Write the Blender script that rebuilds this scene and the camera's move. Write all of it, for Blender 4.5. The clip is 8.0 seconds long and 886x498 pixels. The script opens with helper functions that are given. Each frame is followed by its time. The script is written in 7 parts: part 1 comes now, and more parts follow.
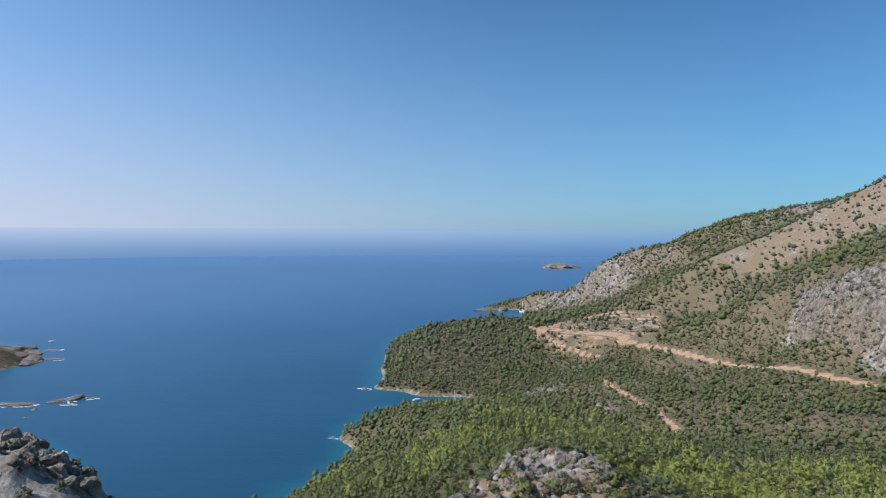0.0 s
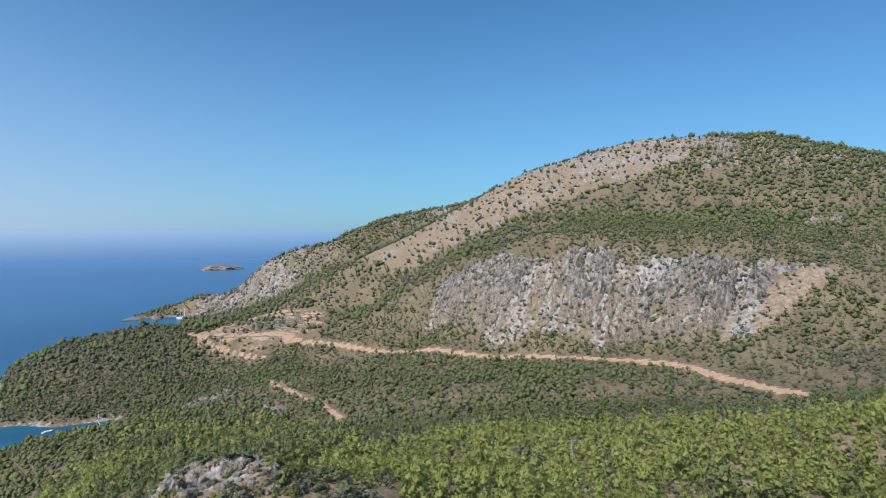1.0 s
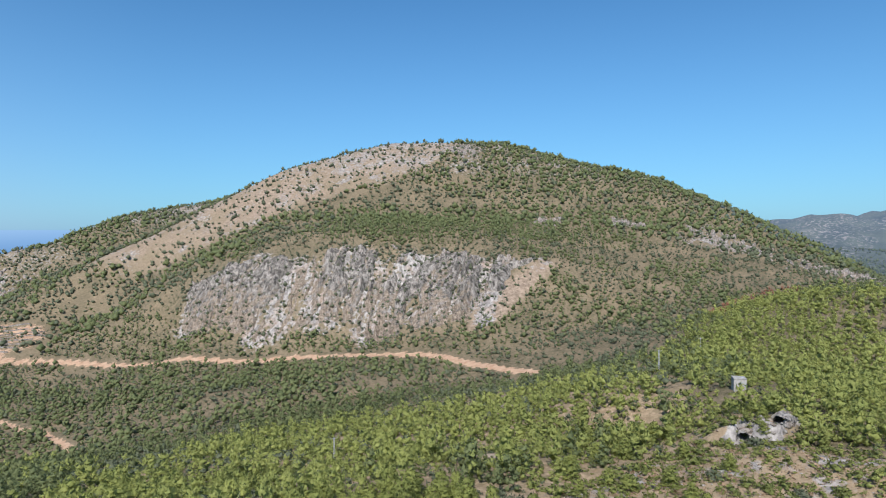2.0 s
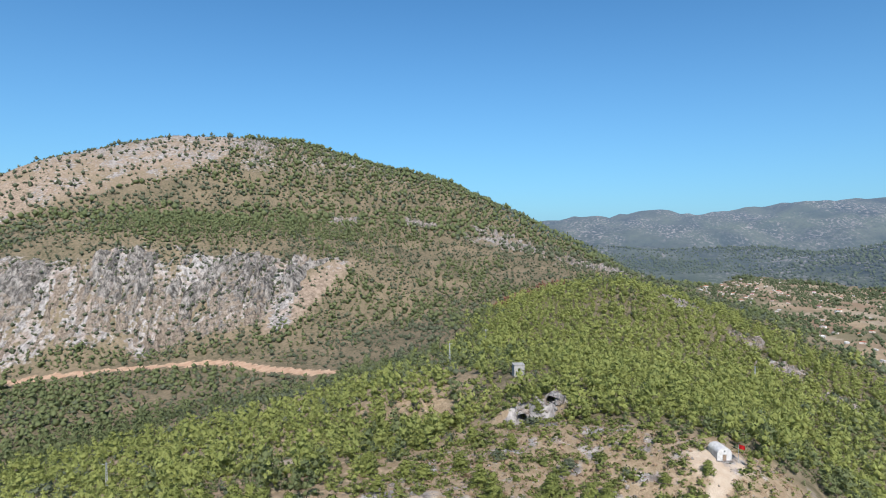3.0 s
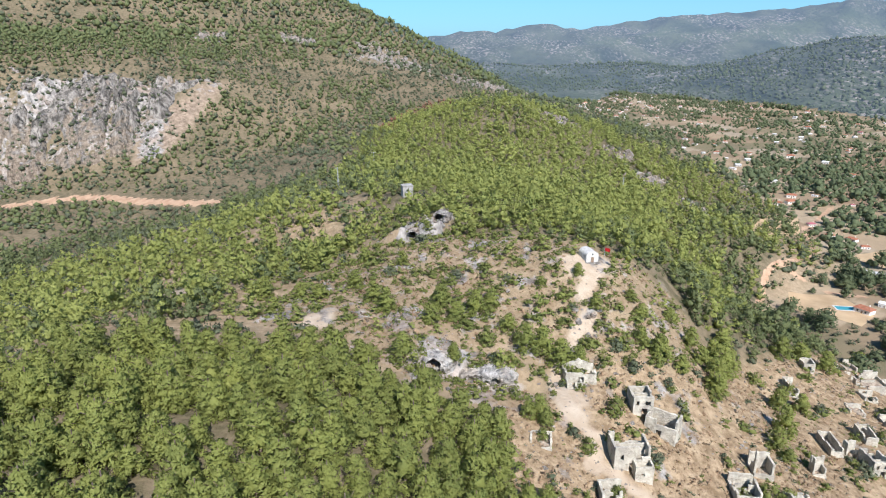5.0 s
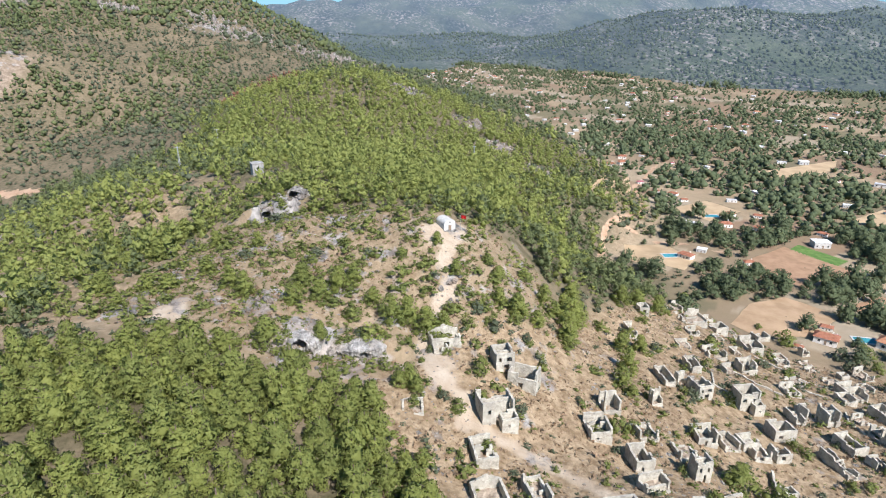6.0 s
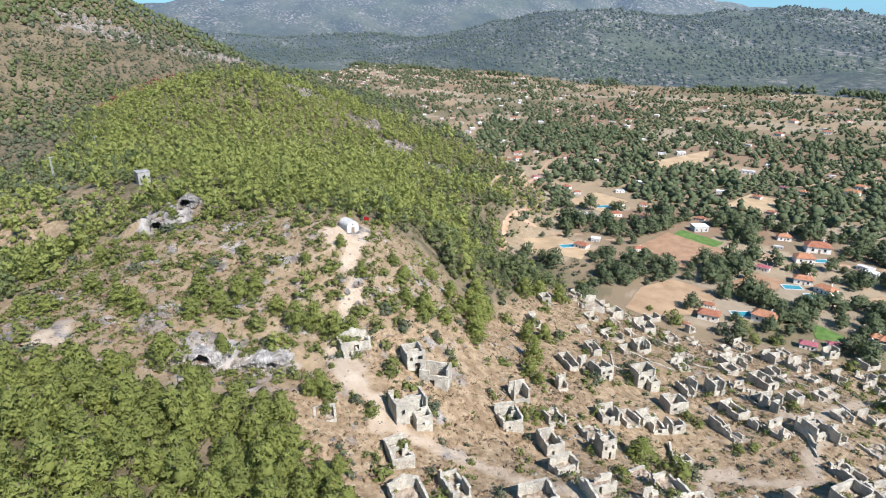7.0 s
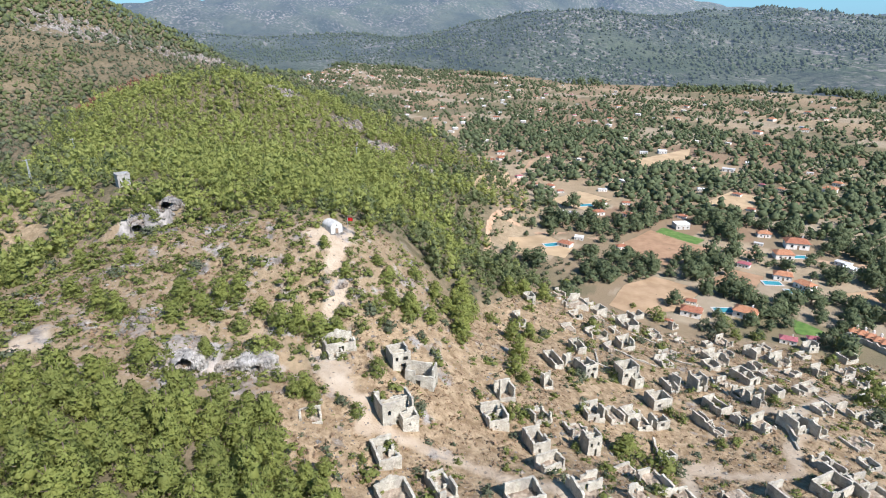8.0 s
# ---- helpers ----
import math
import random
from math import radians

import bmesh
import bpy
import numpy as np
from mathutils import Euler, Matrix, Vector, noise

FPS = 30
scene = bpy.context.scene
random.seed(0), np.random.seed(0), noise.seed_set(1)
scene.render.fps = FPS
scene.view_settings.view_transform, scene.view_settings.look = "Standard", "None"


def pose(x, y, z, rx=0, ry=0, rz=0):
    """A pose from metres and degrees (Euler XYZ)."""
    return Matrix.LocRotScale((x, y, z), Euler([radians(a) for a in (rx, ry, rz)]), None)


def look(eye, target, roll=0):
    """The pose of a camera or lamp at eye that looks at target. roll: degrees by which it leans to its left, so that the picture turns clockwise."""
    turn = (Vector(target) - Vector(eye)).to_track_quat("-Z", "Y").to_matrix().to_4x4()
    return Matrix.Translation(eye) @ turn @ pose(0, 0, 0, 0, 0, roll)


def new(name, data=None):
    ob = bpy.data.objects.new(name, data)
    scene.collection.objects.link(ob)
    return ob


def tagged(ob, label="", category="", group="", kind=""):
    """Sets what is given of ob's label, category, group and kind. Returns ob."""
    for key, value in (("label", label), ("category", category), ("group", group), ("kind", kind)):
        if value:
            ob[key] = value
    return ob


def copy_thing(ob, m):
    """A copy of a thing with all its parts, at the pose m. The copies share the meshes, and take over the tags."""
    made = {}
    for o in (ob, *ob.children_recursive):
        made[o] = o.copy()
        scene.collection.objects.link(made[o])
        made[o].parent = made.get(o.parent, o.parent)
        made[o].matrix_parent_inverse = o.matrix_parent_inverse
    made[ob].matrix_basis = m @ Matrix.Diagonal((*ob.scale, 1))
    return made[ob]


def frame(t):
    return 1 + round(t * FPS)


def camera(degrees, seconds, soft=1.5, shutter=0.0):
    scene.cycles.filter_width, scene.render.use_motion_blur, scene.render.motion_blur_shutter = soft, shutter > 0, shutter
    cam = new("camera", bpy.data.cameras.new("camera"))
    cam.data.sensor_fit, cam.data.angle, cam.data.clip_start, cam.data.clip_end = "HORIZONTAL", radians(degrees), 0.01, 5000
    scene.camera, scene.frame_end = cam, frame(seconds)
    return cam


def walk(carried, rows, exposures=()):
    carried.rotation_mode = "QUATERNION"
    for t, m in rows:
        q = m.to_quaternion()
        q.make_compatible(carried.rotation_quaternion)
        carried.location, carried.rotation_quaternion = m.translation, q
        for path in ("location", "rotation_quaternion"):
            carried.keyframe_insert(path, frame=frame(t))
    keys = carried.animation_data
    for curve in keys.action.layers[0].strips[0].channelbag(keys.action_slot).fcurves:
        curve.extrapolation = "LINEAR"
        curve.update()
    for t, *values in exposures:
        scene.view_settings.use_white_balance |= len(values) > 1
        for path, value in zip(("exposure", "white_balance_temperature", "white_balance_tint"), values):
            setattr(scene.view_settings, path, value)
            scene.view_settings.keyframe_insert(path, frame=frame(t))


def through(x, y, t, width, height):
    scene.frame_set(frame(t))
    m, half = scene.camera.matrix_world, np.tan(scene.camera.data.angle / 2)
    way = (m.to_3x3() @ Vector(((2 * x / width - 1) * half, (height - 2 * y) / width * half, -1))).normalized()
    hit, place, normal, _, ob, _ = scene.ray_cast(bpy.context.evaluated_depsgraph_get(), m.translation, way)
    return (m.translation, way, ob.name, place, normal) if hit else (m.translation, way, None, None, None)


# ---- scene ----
# camera: a hovering drone that turns to its right and tips down
EYE_HEIGHT = 200.0
cam = camera(71.49, 8.0, soft=1.0)
turns = [  # seconds, heading, tilt, lean
    (0.0, 0.00, -1.75, 0.25),
    (0.5, -17.21, -1.73, 0.17),
    (1.0, -30.58, -1.70, 0.04),
    (1.5, -41.71, -1.71, 0.02),
    (2.0, -52.65, -1.78, -0.02),
    (2.2, -56.75, -1.82, 0.03),
    (3.3, -75.65, -2.90, -0.02),
    (3.5, -77.79, -4.35, -0.10),
    (4.0, -80.79, -9.39, -0.11),
    (4.2, -81.13, -11.52, -0.16),
    (4.8, -81.75, -17.10, -0.20),
    (5.3, -83.02, -19.97, -0.22),
    (5.5, -86.07, -20.53, -0.05),
    (6.0, -95.63, -20.74, 0.27),
    (6.5, -102.00, -20.70, 0.42),
    (7.0, -105.09, -20.67, 0.48),
    (7.5, -106.43, -20.67, 0.46),
    (8.0, -106.64, -20.66, 0.43),
]
walk(cam, [(t, pose(0, 0, EYE_HEIGHT, 90 + tilt, 0, heading) @ pose(0, 0, 0, 0, 0, lean)) for t, heading, tilt, lean in turns],
     exposures=((0.0, 0.20, 6000, 15), (1.5, 0.44, 6000, 15), (3.5, 0.56, 6000, 15), (5.5, 0.80, 6000, 15), (8.0, 0.80, 6000, 15)))

# daylight: one high sun behind the ruins' side, a hazy blue sky
SUN_HEADING, SUN_HEIGHT = radians(246), radians(44)
sun_data = bpy.data.lights.new("sun", "SUN")
sun_data.energy, sun_data.angle, sun_data.color = 4.9, radians(0.53), (1.0, 0.95, 0.87)
sun = new("sun", sun_data)
sun_from = Vector((math.sin(SUN_HEADING) * math.cos(SUN_HEIGHT), math.cos(SUN_HEADING) * math.cos(SUN_HEIGHT), math.sin(SUN_HEIGHT)))
sun.matrix_world = look((0, 0, 900), Vector((0, 0, 900)) - sun_from)
world = bpy.data.worlds.new("sky")
scene.world = world
world.use_nodes = True
sky = world.node_tree.nodes.new("ShaderNodeTexSky")
sky.sky_type, sky.sun_disc = "NISHITA", False
sky.sun_elevation, sky.sun_rotation = SUN_HEIGHT, SUN_HEADING
sky.altitude, sky.air_density, sky.dust_density, sky.ozone_density = 200, 0.95, 0.5, 2.5
tint = world.node_tree.nodes.new("ShaderNodeMix")
tint.data_type, tint.blend_type = "RGBA", "MULTIPLY"
tint.inputs[0].default_value, tint.inputs[7].default_value = 1.0, (0.51, 0.97, 1.13, 1)
world.node_tree.links.new(sky.outputs[0], tint.inputs[6])
world.node_tree.links.new(tint.outputs[2], world.node_tree.nodes["Background"].inputs[0])
world.node_tree.nodes["Background"].inputs[1].default_value = 0.077


# ---- materials ----
class Paint:
    """A node material with short helpers."""

    def __init__(self, name, rough=0.9, shine=0.2, metal=0.0):
        self.mat = bpy.data.materials.new(name)
        self.mat.use_nodes = True
        self.tree = self.mat.node_tree
        self.bsdf = self.tree.nodes["Principled BSDF"]
        self.bsdf.inputs["Roughness"].default_value = rough
        self.bsdf.inputs["Specular IOR Level"].default_value = shine
        self.bsdf.inputs["Metallic"].default_value = metal
        self.place = self.node("ShaderNodeNewGeometry").outputs["Position"]

    def node(self, kind, **values):
        n = self.tree.nodes.new(kind)
        for key, value in values.items():
            n.inputs[key].default_value = value
        return n

    def link(self, a, b):
        self.tree.links.new(a, b)

    def noise(self, size, detail=4.0, low=0.35, high=0.65, stretch=None, rough=0.55):
        """Noise of a size in metres, spread to 0..1."""
        n = self.node("ShaderNodeTexNoise", Scale=1.0 / size, Detail=detail, Roughness=rough)
        src = self.place
        if stretch:
            m = self.node("ShaderNodeMapping")
            m.inputs["Scale"].default_value = stretch
            self.link(src, m.inputs["Vector"])
            src = m.outputs[0]
        self.link(src, n.inputs["Vector"])
        return self.fit(n.outputs["Fac"], low, high)

    def fit(self, src, low, high):
        r = self.node("ShaderNodeMapRange")
        r.inputs["From Min"].default_value, r.inputs["From Max"].default_value = low, high
        self.link(src, r.inputs["Value"])
        return r.outputs["Result"]

    def value(self, name):
        a = self.node("ShaderNodeAttribute")
        a.attribute_name = name
        return a.outputs["Fac"]

    def maths(self, op, a, b):
        m = self.node("ShaderNodeMath")
        m.operation = op
        for k, v in enumerate((a, b)):
            if isinstance(v, (int, float)):
                m.inputs[k].default_value = v
            else:
                self.link(v, m.inputs[k])
        return m.outputs[0]

    def mix(self, fac, a, b):
        m = self.node("ShaderNodeMix")
        m.data_type = "RGBA"
        for sock, v in ((m.inputs[0], fac), (m.inputs[6], a), (m.inputs[7], b)):
            if isinstance(v, (int, float)):
                sock.default_value = v
            elif isinstance(v, tuple):
                sock.default_value = (*v, 1)
            else:
                self.link(v, sock)
        return m.outputs[2]

    def colour(self, src):
        if isinstance(src, tuple):
            self.bsdf.inputs["Base Color"].default_value = (*src, 1)
        else:
            self.link(src, self.bsdf.inputs["Base Color"])
        return self

    def bump(self, src, height, strength=1.0):
        b = self.node("ShaderNodeBump", Strength=strength, Distance=height)
        self.link(src, b.inputs["Height"])
        self.link(b.outputs[0], self.bsdf.inputs["Normal"])
        return self

    def random(self, island=True):
        if island:
            return self.node("ShaderNodeNewGeometry").outputs["Random Per Island"]
        return self.node("ShaderNodeObjectInfo").outputs["Random"]


def ground_paint():
    p = Paint("hillside", 0.95, 0.1)
    fine, wide = p.noise(0.9, 6), p.noise(45, 4)
    soil = p.mix(p.noise(2.6, 9, 0.4, 0.6, None, 0.7), (0.24, 0.168, 0.098), (0.42, 0.32, 0.205))
    scrub = p.mix(fine, (0.16, 0.13, 0.07), (0.24, 0.18, 0.11))
    base = p.mix(p.maths("MULTIPLY", p.noise(2.2, 5, 0.42, 0.6), 0.75), soil, scrub)
    base = p.mix(p.maths("MULTIPLY", wide, 0.35), base, (0.30, 0.24, 0.16))
    litter = p.mix(p.noise(3, 7), (0.095, 0.085, 0.045), (0.21, 0.165, 0.105))
    base = p.mix(p.value("wood"), base, litter)
    dry = p.mix(p.noise(4, 9, 0.38, 0.62, None, 0.68), (0.175, 0.13, 0.09), (0.37, 0.285, 0.205))
    base = p.mix(p.value("dry"), base, dry)
    red = p.mix(p.noise(2.2, 9, 0.4, 0.6, None, 0.7), (0.21, 0.142, 0.078), (0.45, 0.335, 0.208))
    base = p.mix(p.value("red"), base, red)
    soil_tone = p.node("ShaderNodeAttribute")
    soil_tone.attribute_name = "soil"
    farm = p.mix(p.maths("ADD", p.maths("MULTIPLY", p.noise(9, 6), 0.45), 0.2), soil_tone.outputs["Color"], (0.245, 0.19, 0.115))
    base = p.mix(p.value("farm"), base, farm)
    pale = p.mix(p.noise(3.5, 6), (0.42, 0.325, 0.225), (0.52, 0.425, 0.315))
    base = p.mix(p.value("pale"), base, pale)
    streak = p.noise(4, 12, 0.40, 0.60, (1, 1, 0.35), 0.75)
    stone = p.mix(streak, (0.13, 0.118, 0.105), (0.43, 0.395, 0.35))
    stone = p.mix(p.maths("MULTIPLY", p.noise(16, 5, 0.5, 0.68), 0.55), stone, (0.36, 0.25, 0.17))
    edge = p.fit(p.maths("ADD", p.value("rock"), p.maths("MULTIPLY", p.maths("SUBTRACT", p.noise(5, 6), 0.5), 0.7)), 0.35, 0.6)
    base = p.mix(edge, base, stone)
    track = p.mix(p.noise(5, 5), (0.40, 0.245, 0.15), (0.52, 0.36, 0.235))
    edge = p.fit(p.maths("ADD", p.value("track"), p.maths("MULTIPLY", p.maths("SUBTRACT", p.noise(2.5, 4), 0.5), 0.4)), 0.35, 0.6)
    base = p.mix(edge, base, track)
    p.colour(p.mix(0.13, base, (0.0, 0.0, 0.0)))
    p.bump(fine, 0.22, 0.6)
    return p.mat


def sea_paint():
    """Deep water: its own blue, paled far off to paint in haze, and a rippled gloss that grows towards grazing views.
    """
    p = Paint("sea_water", 0.25, 0.0)
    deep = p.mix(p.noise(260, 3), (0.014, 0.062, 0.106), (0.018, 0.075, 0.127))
    # base colour lightened far out as painted haze, to meet the backdrop
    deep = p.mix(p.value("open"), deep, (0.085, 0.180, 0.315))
    base = p.mix(p.value("shallow"), deep, (0.012, 0.15, 0.18))
    p.colour(base)
    waves = p.noise(7, 5, 0.0, 1.0, (0.6, 1.5, 1))
    swell = p.noise(40, 3, 0.0, 1.0, (0.5, 1.6, 1))
    p.bump(p.maths("ADD", p.maths("MULTIPLY", waves, 0.5), swell), 2.4, 0.5)
    gloss = p.node("ShaderNodeBsdfAnisotropic", Roughness=0.28)
    gloss.inputs["Color"].default_value = (0.58, 0.78, 1.0, 1)
    p.link(p.bsdf.inputs["Normal"].links[0].from_socket, gloss.inputs["Normal"])
    rim = p.node("ShaderNodeFresnel", IOR=1.33)
    both = p.node("ShaderNodeMixShader")
    p.link(p.maths("MULTIPLY", rim.outputs[0], p.maths("SUBTRACT", 0.95, p.maths("MULTIPLY", p.value("open"), 0.9))), both.inputs[0])
    p.link(p.bsdf.outputs[0], both.inputs[1])
    p.link(gloss.outputs[0], both.inputs[2])
    p.link(both.outputs[0], p.tree.nodes["Material Output"].inputs["Surface"])
    return p.mat


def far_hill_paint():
    """Wooded limestone hills; a bluish emission, stronger with distance, paints in the haze."""
    p = Paint("hazed_hills", 1.0, 0.0)
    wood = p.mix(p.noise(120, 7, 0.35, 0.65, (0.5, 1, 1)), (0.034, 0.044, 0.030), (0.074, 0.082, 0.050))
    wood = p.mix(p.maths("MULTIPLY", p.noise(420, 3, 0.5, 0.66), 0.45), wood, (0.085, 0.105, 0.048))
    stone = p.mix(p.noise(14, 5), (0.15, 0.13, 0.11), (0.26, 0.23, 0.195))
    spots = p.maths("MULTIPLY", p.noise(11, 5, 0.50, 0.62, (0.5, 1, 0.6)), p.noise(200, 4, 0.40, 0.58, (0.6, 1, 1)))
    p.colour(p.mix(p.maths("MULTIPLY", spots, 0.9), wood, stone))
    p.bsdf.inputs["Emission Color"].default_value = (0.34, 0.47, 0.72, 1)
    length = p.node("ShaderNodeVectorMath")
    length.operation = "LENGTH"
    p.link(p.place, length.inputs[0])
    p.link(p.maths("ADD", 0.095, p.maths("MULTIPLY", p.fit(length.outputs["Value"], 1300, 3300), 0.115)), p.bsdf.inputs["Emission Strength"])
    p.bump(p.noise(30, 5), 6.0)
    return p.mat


hillside = ground_paint()
hazed_hills = far_hill_paint()
sea_water = sea_paint()


def leaf_paint(name, dark, light, tip, through=0.3, haze_glow=0.0):
    """Foliage that lets some light through its needles or leaves."""
    p = Paint(name, 0.7, 0.2)
    tree = p.noise(6.5, 1.0, 0.25, 0.75)
    base = p.mix(tree, dark, light)
    base = p.mix(p.maths("MULTIPLY", p.random(), 0.36), base, tip)
    base = p.mix(p.maths("MULTIPLY", p.noise(60, 2), 0.3), base, dark)
    sprays = p.noise(0.75, 4, 0.38, 0.62)
    base = p.mix(p.maths("MULTIPLY", sprays, 0.22), base, dark)
    p.colour(base)
    p.bump(sprays, 0.1, 0.4)
    # bluish emission painted on as haze; zero except on the far woodland
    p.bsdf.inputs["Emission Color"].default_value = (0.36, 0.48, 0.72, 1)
    p.bsdf.inputs["Emission Strength"].default_value = haze_glow
    lit = p.node("ShaderNodeBsdfTranslucent")
    p.link(base, lit.inputs["Color"])
    both = p.node("ShaderNodeMixShader", Fac=through)
    p.link(p.bsdf.outputs[0], both.inputs[1])
    p.link(lit.outputs[0], both.inputs[2])
    p.link(both.outputs[0], p.tree.nodes["Material Output"].inputs["Surface"])
    return p.mat


pine_leaf = leaf_paint("pine_needles", (0.212, 0.240, 0.066), (0.360, 0.385, 0.102), (0.49, 0.50, 0.18), 0.48)
# same pines as above, coloured darker for the shade inside near crowns
shaded_pine_leaf = leaf_paint("shaded_pine_needles", (0.150, 0.176, 0.046), (0.285, 0.312, 0.076), (0.43, 0.44, 0.14), 0.42)
old_pine_leaf = leaf_paint("old_pine_needles", (0.116, 0.142, 0.060), (0.188, 0.214, 0.082), (0.26, 0.275, 0.12), 0.4)
maquis_leaf = leaf_paint("maquis_leaves", (0.084, 0.100, 0.058), (0.142, 0.158, 0.088), (0.20, 0.21, 0.125))
oak_leaf = leaf_paint("oak_leaves", (0.082, 0.106, 0.052), (0.138, 0.166, 0.076), (0.21, 0.23, 0.12))
bush_leaf = leaf_paint("bush_leaves", (0.138, 0.162, 0.046), (0.212, 0.232, 0.062), (0.29, 0.30, 0.095), 0.4)
hazed_leaf = leaf_paint("hazed_woodland", (0.040, 0.058, 0.030), (0.085, 0.105, 0.045), (0.12, 0.135, 0.06), 0.2, 0.10)
dead_leaf = leaf_paint("dry_twigs", (0.25, 0.160, 0.092), (0.36, 0.25, 0.155), (0.43, 0.33, 0.215), 0.2)
scorched_leaf = leaf_paint("scorched_needles", (0.17, 0.075, 0.045), (0.27, 0.125, 0.075), (0.33, 0.18, 0.11), 0.15)


def plain_paint(name, a, b, size=1.0, rough=0.9, bump=0.0, metal=0.0, shine=0.2):
    p = Paint(name, rough, shine, metal)
    n = p.noise(size, 5)
    p.colour(p.mix(n, a, b))
    if bump:
        p.bump(n, bump)
    return p.mat


bark = plain_paint("bark", (0.12, 0.085, 0.06), (0.22, 0.17, 0.13), 0.4, 0.95, 0.05)


def masonry_paint():
    p = Paint("limewashed_rubble", 0.95, 0.1)
    stone = p.mix(p.noise(0.45, 4), (0.30, 0.268, 0.212), (0.45, 0.405, 0.32))
    plaster = p.mix(p.noise(1.3, 5), (0.42, 0.38, 0.30), (0.57, 0.525, 0.425))
    base = p.mix(p.noise(1.8, 6, 0.36, 0.56), stone, plaster)
    base = p.mix(p.maths("MULTIPLY", p.noise(2.6, 7, 0.48, 0.68, (1, 1, 0.3)), 0.6), base, (0.24, 0.22, 0.188))
    p.colour(base)
    p.bump(p.noise(0.35, 5), 0.08)
    return p.mat


def stone_paint(name, dark, light, tint):
    p = Paint(name, 0.95, 0.1)
    base = p.mix(p.noise(1.6, 7, 0.36, 0.64, (1, 1, 0.6)), dark, light)
    base = p.mix(p.maths("MULTIPLY", p.noise(4.5, 5, 0.44, 0.64), 0.6), base, tint)
    p.colour(base)
    p.bump(p.noise(0.7, 7), 0.4)
    return p.mat


masonry = masonry_paint()
rubble_earth = plain_paint("rubble_and_earth", (0.22, 0.165, 0.115), (0.40, 0.33, 0.25), 0.8, 0.95, 0.15)
pale_limestone = stone_paint("pale_limestone", (0.19, 0.178, 0.16), (0.52, 0.485, 0.435), (0.40, 0.32, 0.24))
limestone = stone_paint("limestone", (0.11, 0.10, 0.088), (0.36, 0.33, 0.29), (0.27, 0.195, 0.135))
cliff_stone = stone_paint("cliff_stone", (0.16, 0.143, 0.125), (0.355, 0.32, 0.28), (0.30, 0.225, 0.165))


def cliff_paint():
    """Weathered limestone far off: dark streaks, ochre stains and pale ribs."""
    p = Paint("cliff_wall", 0.95, 0.1)
    base = p.mix(p.noise(5, 10, 0.41, 0.59, (1, 1, 0.45), 0.72), (0.075, 0.067, 0.057), (0.345, 0.31, 0.263))
    base = p.mix(p.maths("MULTIPLY", p.noise(9, 6, 0.5, 0.66, (1, 1, 0.22)), 0.6), base, (0.09, 0.082, 0.07))
    scree = p.mix(p.noise(3, 9, 0.4, 0.6, None, 0.7), (0.15, 0.118, 0.087), (0.315, 0.255, 0.19))
    edge = p.fit(p.maths("ADD", p.value("bare"), p.maths("MULTIPLY", p.maths("SUBTRACT", p.noise(7, 7), 0.5), 0.8)), 0.3, 0.65)
    base = p.mix(edge, scree, base)
    p.colour(base)
    p.bump(p.noise(1.6, 7), 0.9)
    return p.mat


cliff_wall = cliff_paint()
dark_rock = stone_paint("sea_rock", (0.10, 0.09, 0.08), (0.26, 0.23, 0.20), (0.32, 0.24, 0.17))
whitewash = plain_paint("whitewash", (0.40, 0.38, 0.345), (0.55, 0.53, 0.49), 0.9, 0.9, 0.02)
render_wall = plain_paint("house_render", (0.62, 0.57, 0.50), (0.78, 0.74, 0.68), 1.5, 0.9)
concrete = plain_paint("concrete", (0.25, 0.235, 0.205), (0.36, 0.345, 0.31), 0.8, 0.92, 0.03)
terracotta = plain_paint("terracotta_tiles", (0.23, 0.09, 0.05), (0.34, 0.15, 0.09), 0.9, 0.85, 0.03)
orange_tile = plain_paint("orange_tiles", (0.29, 0.125, 0.065), (0.41, 0.205, 0.115), 0.9, 0.85, 0.03)
maroon_sheet = plain_paint("maroon_roof_sheets", (0.25, 0.075, 0.085), (0.34, 0.12, 0.13), 1.2, 0.6)
grey_roof = plain_paint("grey_roof", (0.38, 0.37, 0.35), (0.55, 0.53, 0.50), 1.5, 0.8)
white_roof = plain_paint("white_roof", (0.70, 0.70, 0.68), (0.80, 0.80, 0.78), 1.5, 0.8)
dark_glass = plain_paint("window_glass", (0.02, 0.022, 0.025), (0.04, 0.045, 0.05), 0.5, 0.1, 0.0, 0.0, 0.5)
timber = plain_paint("weathered_timber", (0.16, 0.11, 0.07), (0.28, 0.20, 0.14), 0.3, 0.85, 0.01)
galvanised = plain_paint("galvanised_steel", (0.42, 0.43, 0.43), (0.55, 0.56, 0.56), 0.5, 0.5, 0.0, 0.6)
boat_white = plain_paint("white_gelcoat", (0.76, 0.76, 0.75), (0.84, 0.84, 0.83), 2.0, 0.3)
pool_water = plain_paint("pool_water", (0.04, 0.22, 0.26), (0.07, 0.28, 0.31), 2.0, 0.08, 0.05)
flag_cloth = plain_paint("red_cloth", (0.55, 0.02, 0.02), (0.65, 0.03, 0.03), 0.4, 0.8)
foam_white = plain_paint("sea_foam", (0.55, 0.60, 0.62), (0.80, 0.82, 0.83), 3.0, 0.9)
ploughed_soil = plain_paint("ploughed_soil", (0.30, 0.20, 0.115), (0.40, 0.275, 0.165), 6.0, 0.95)
stubble = plain_paint("stubble_field", (0.36, 0.255, 0.145), (0.46, 0.335, 0.20), 7.0, 0.95)
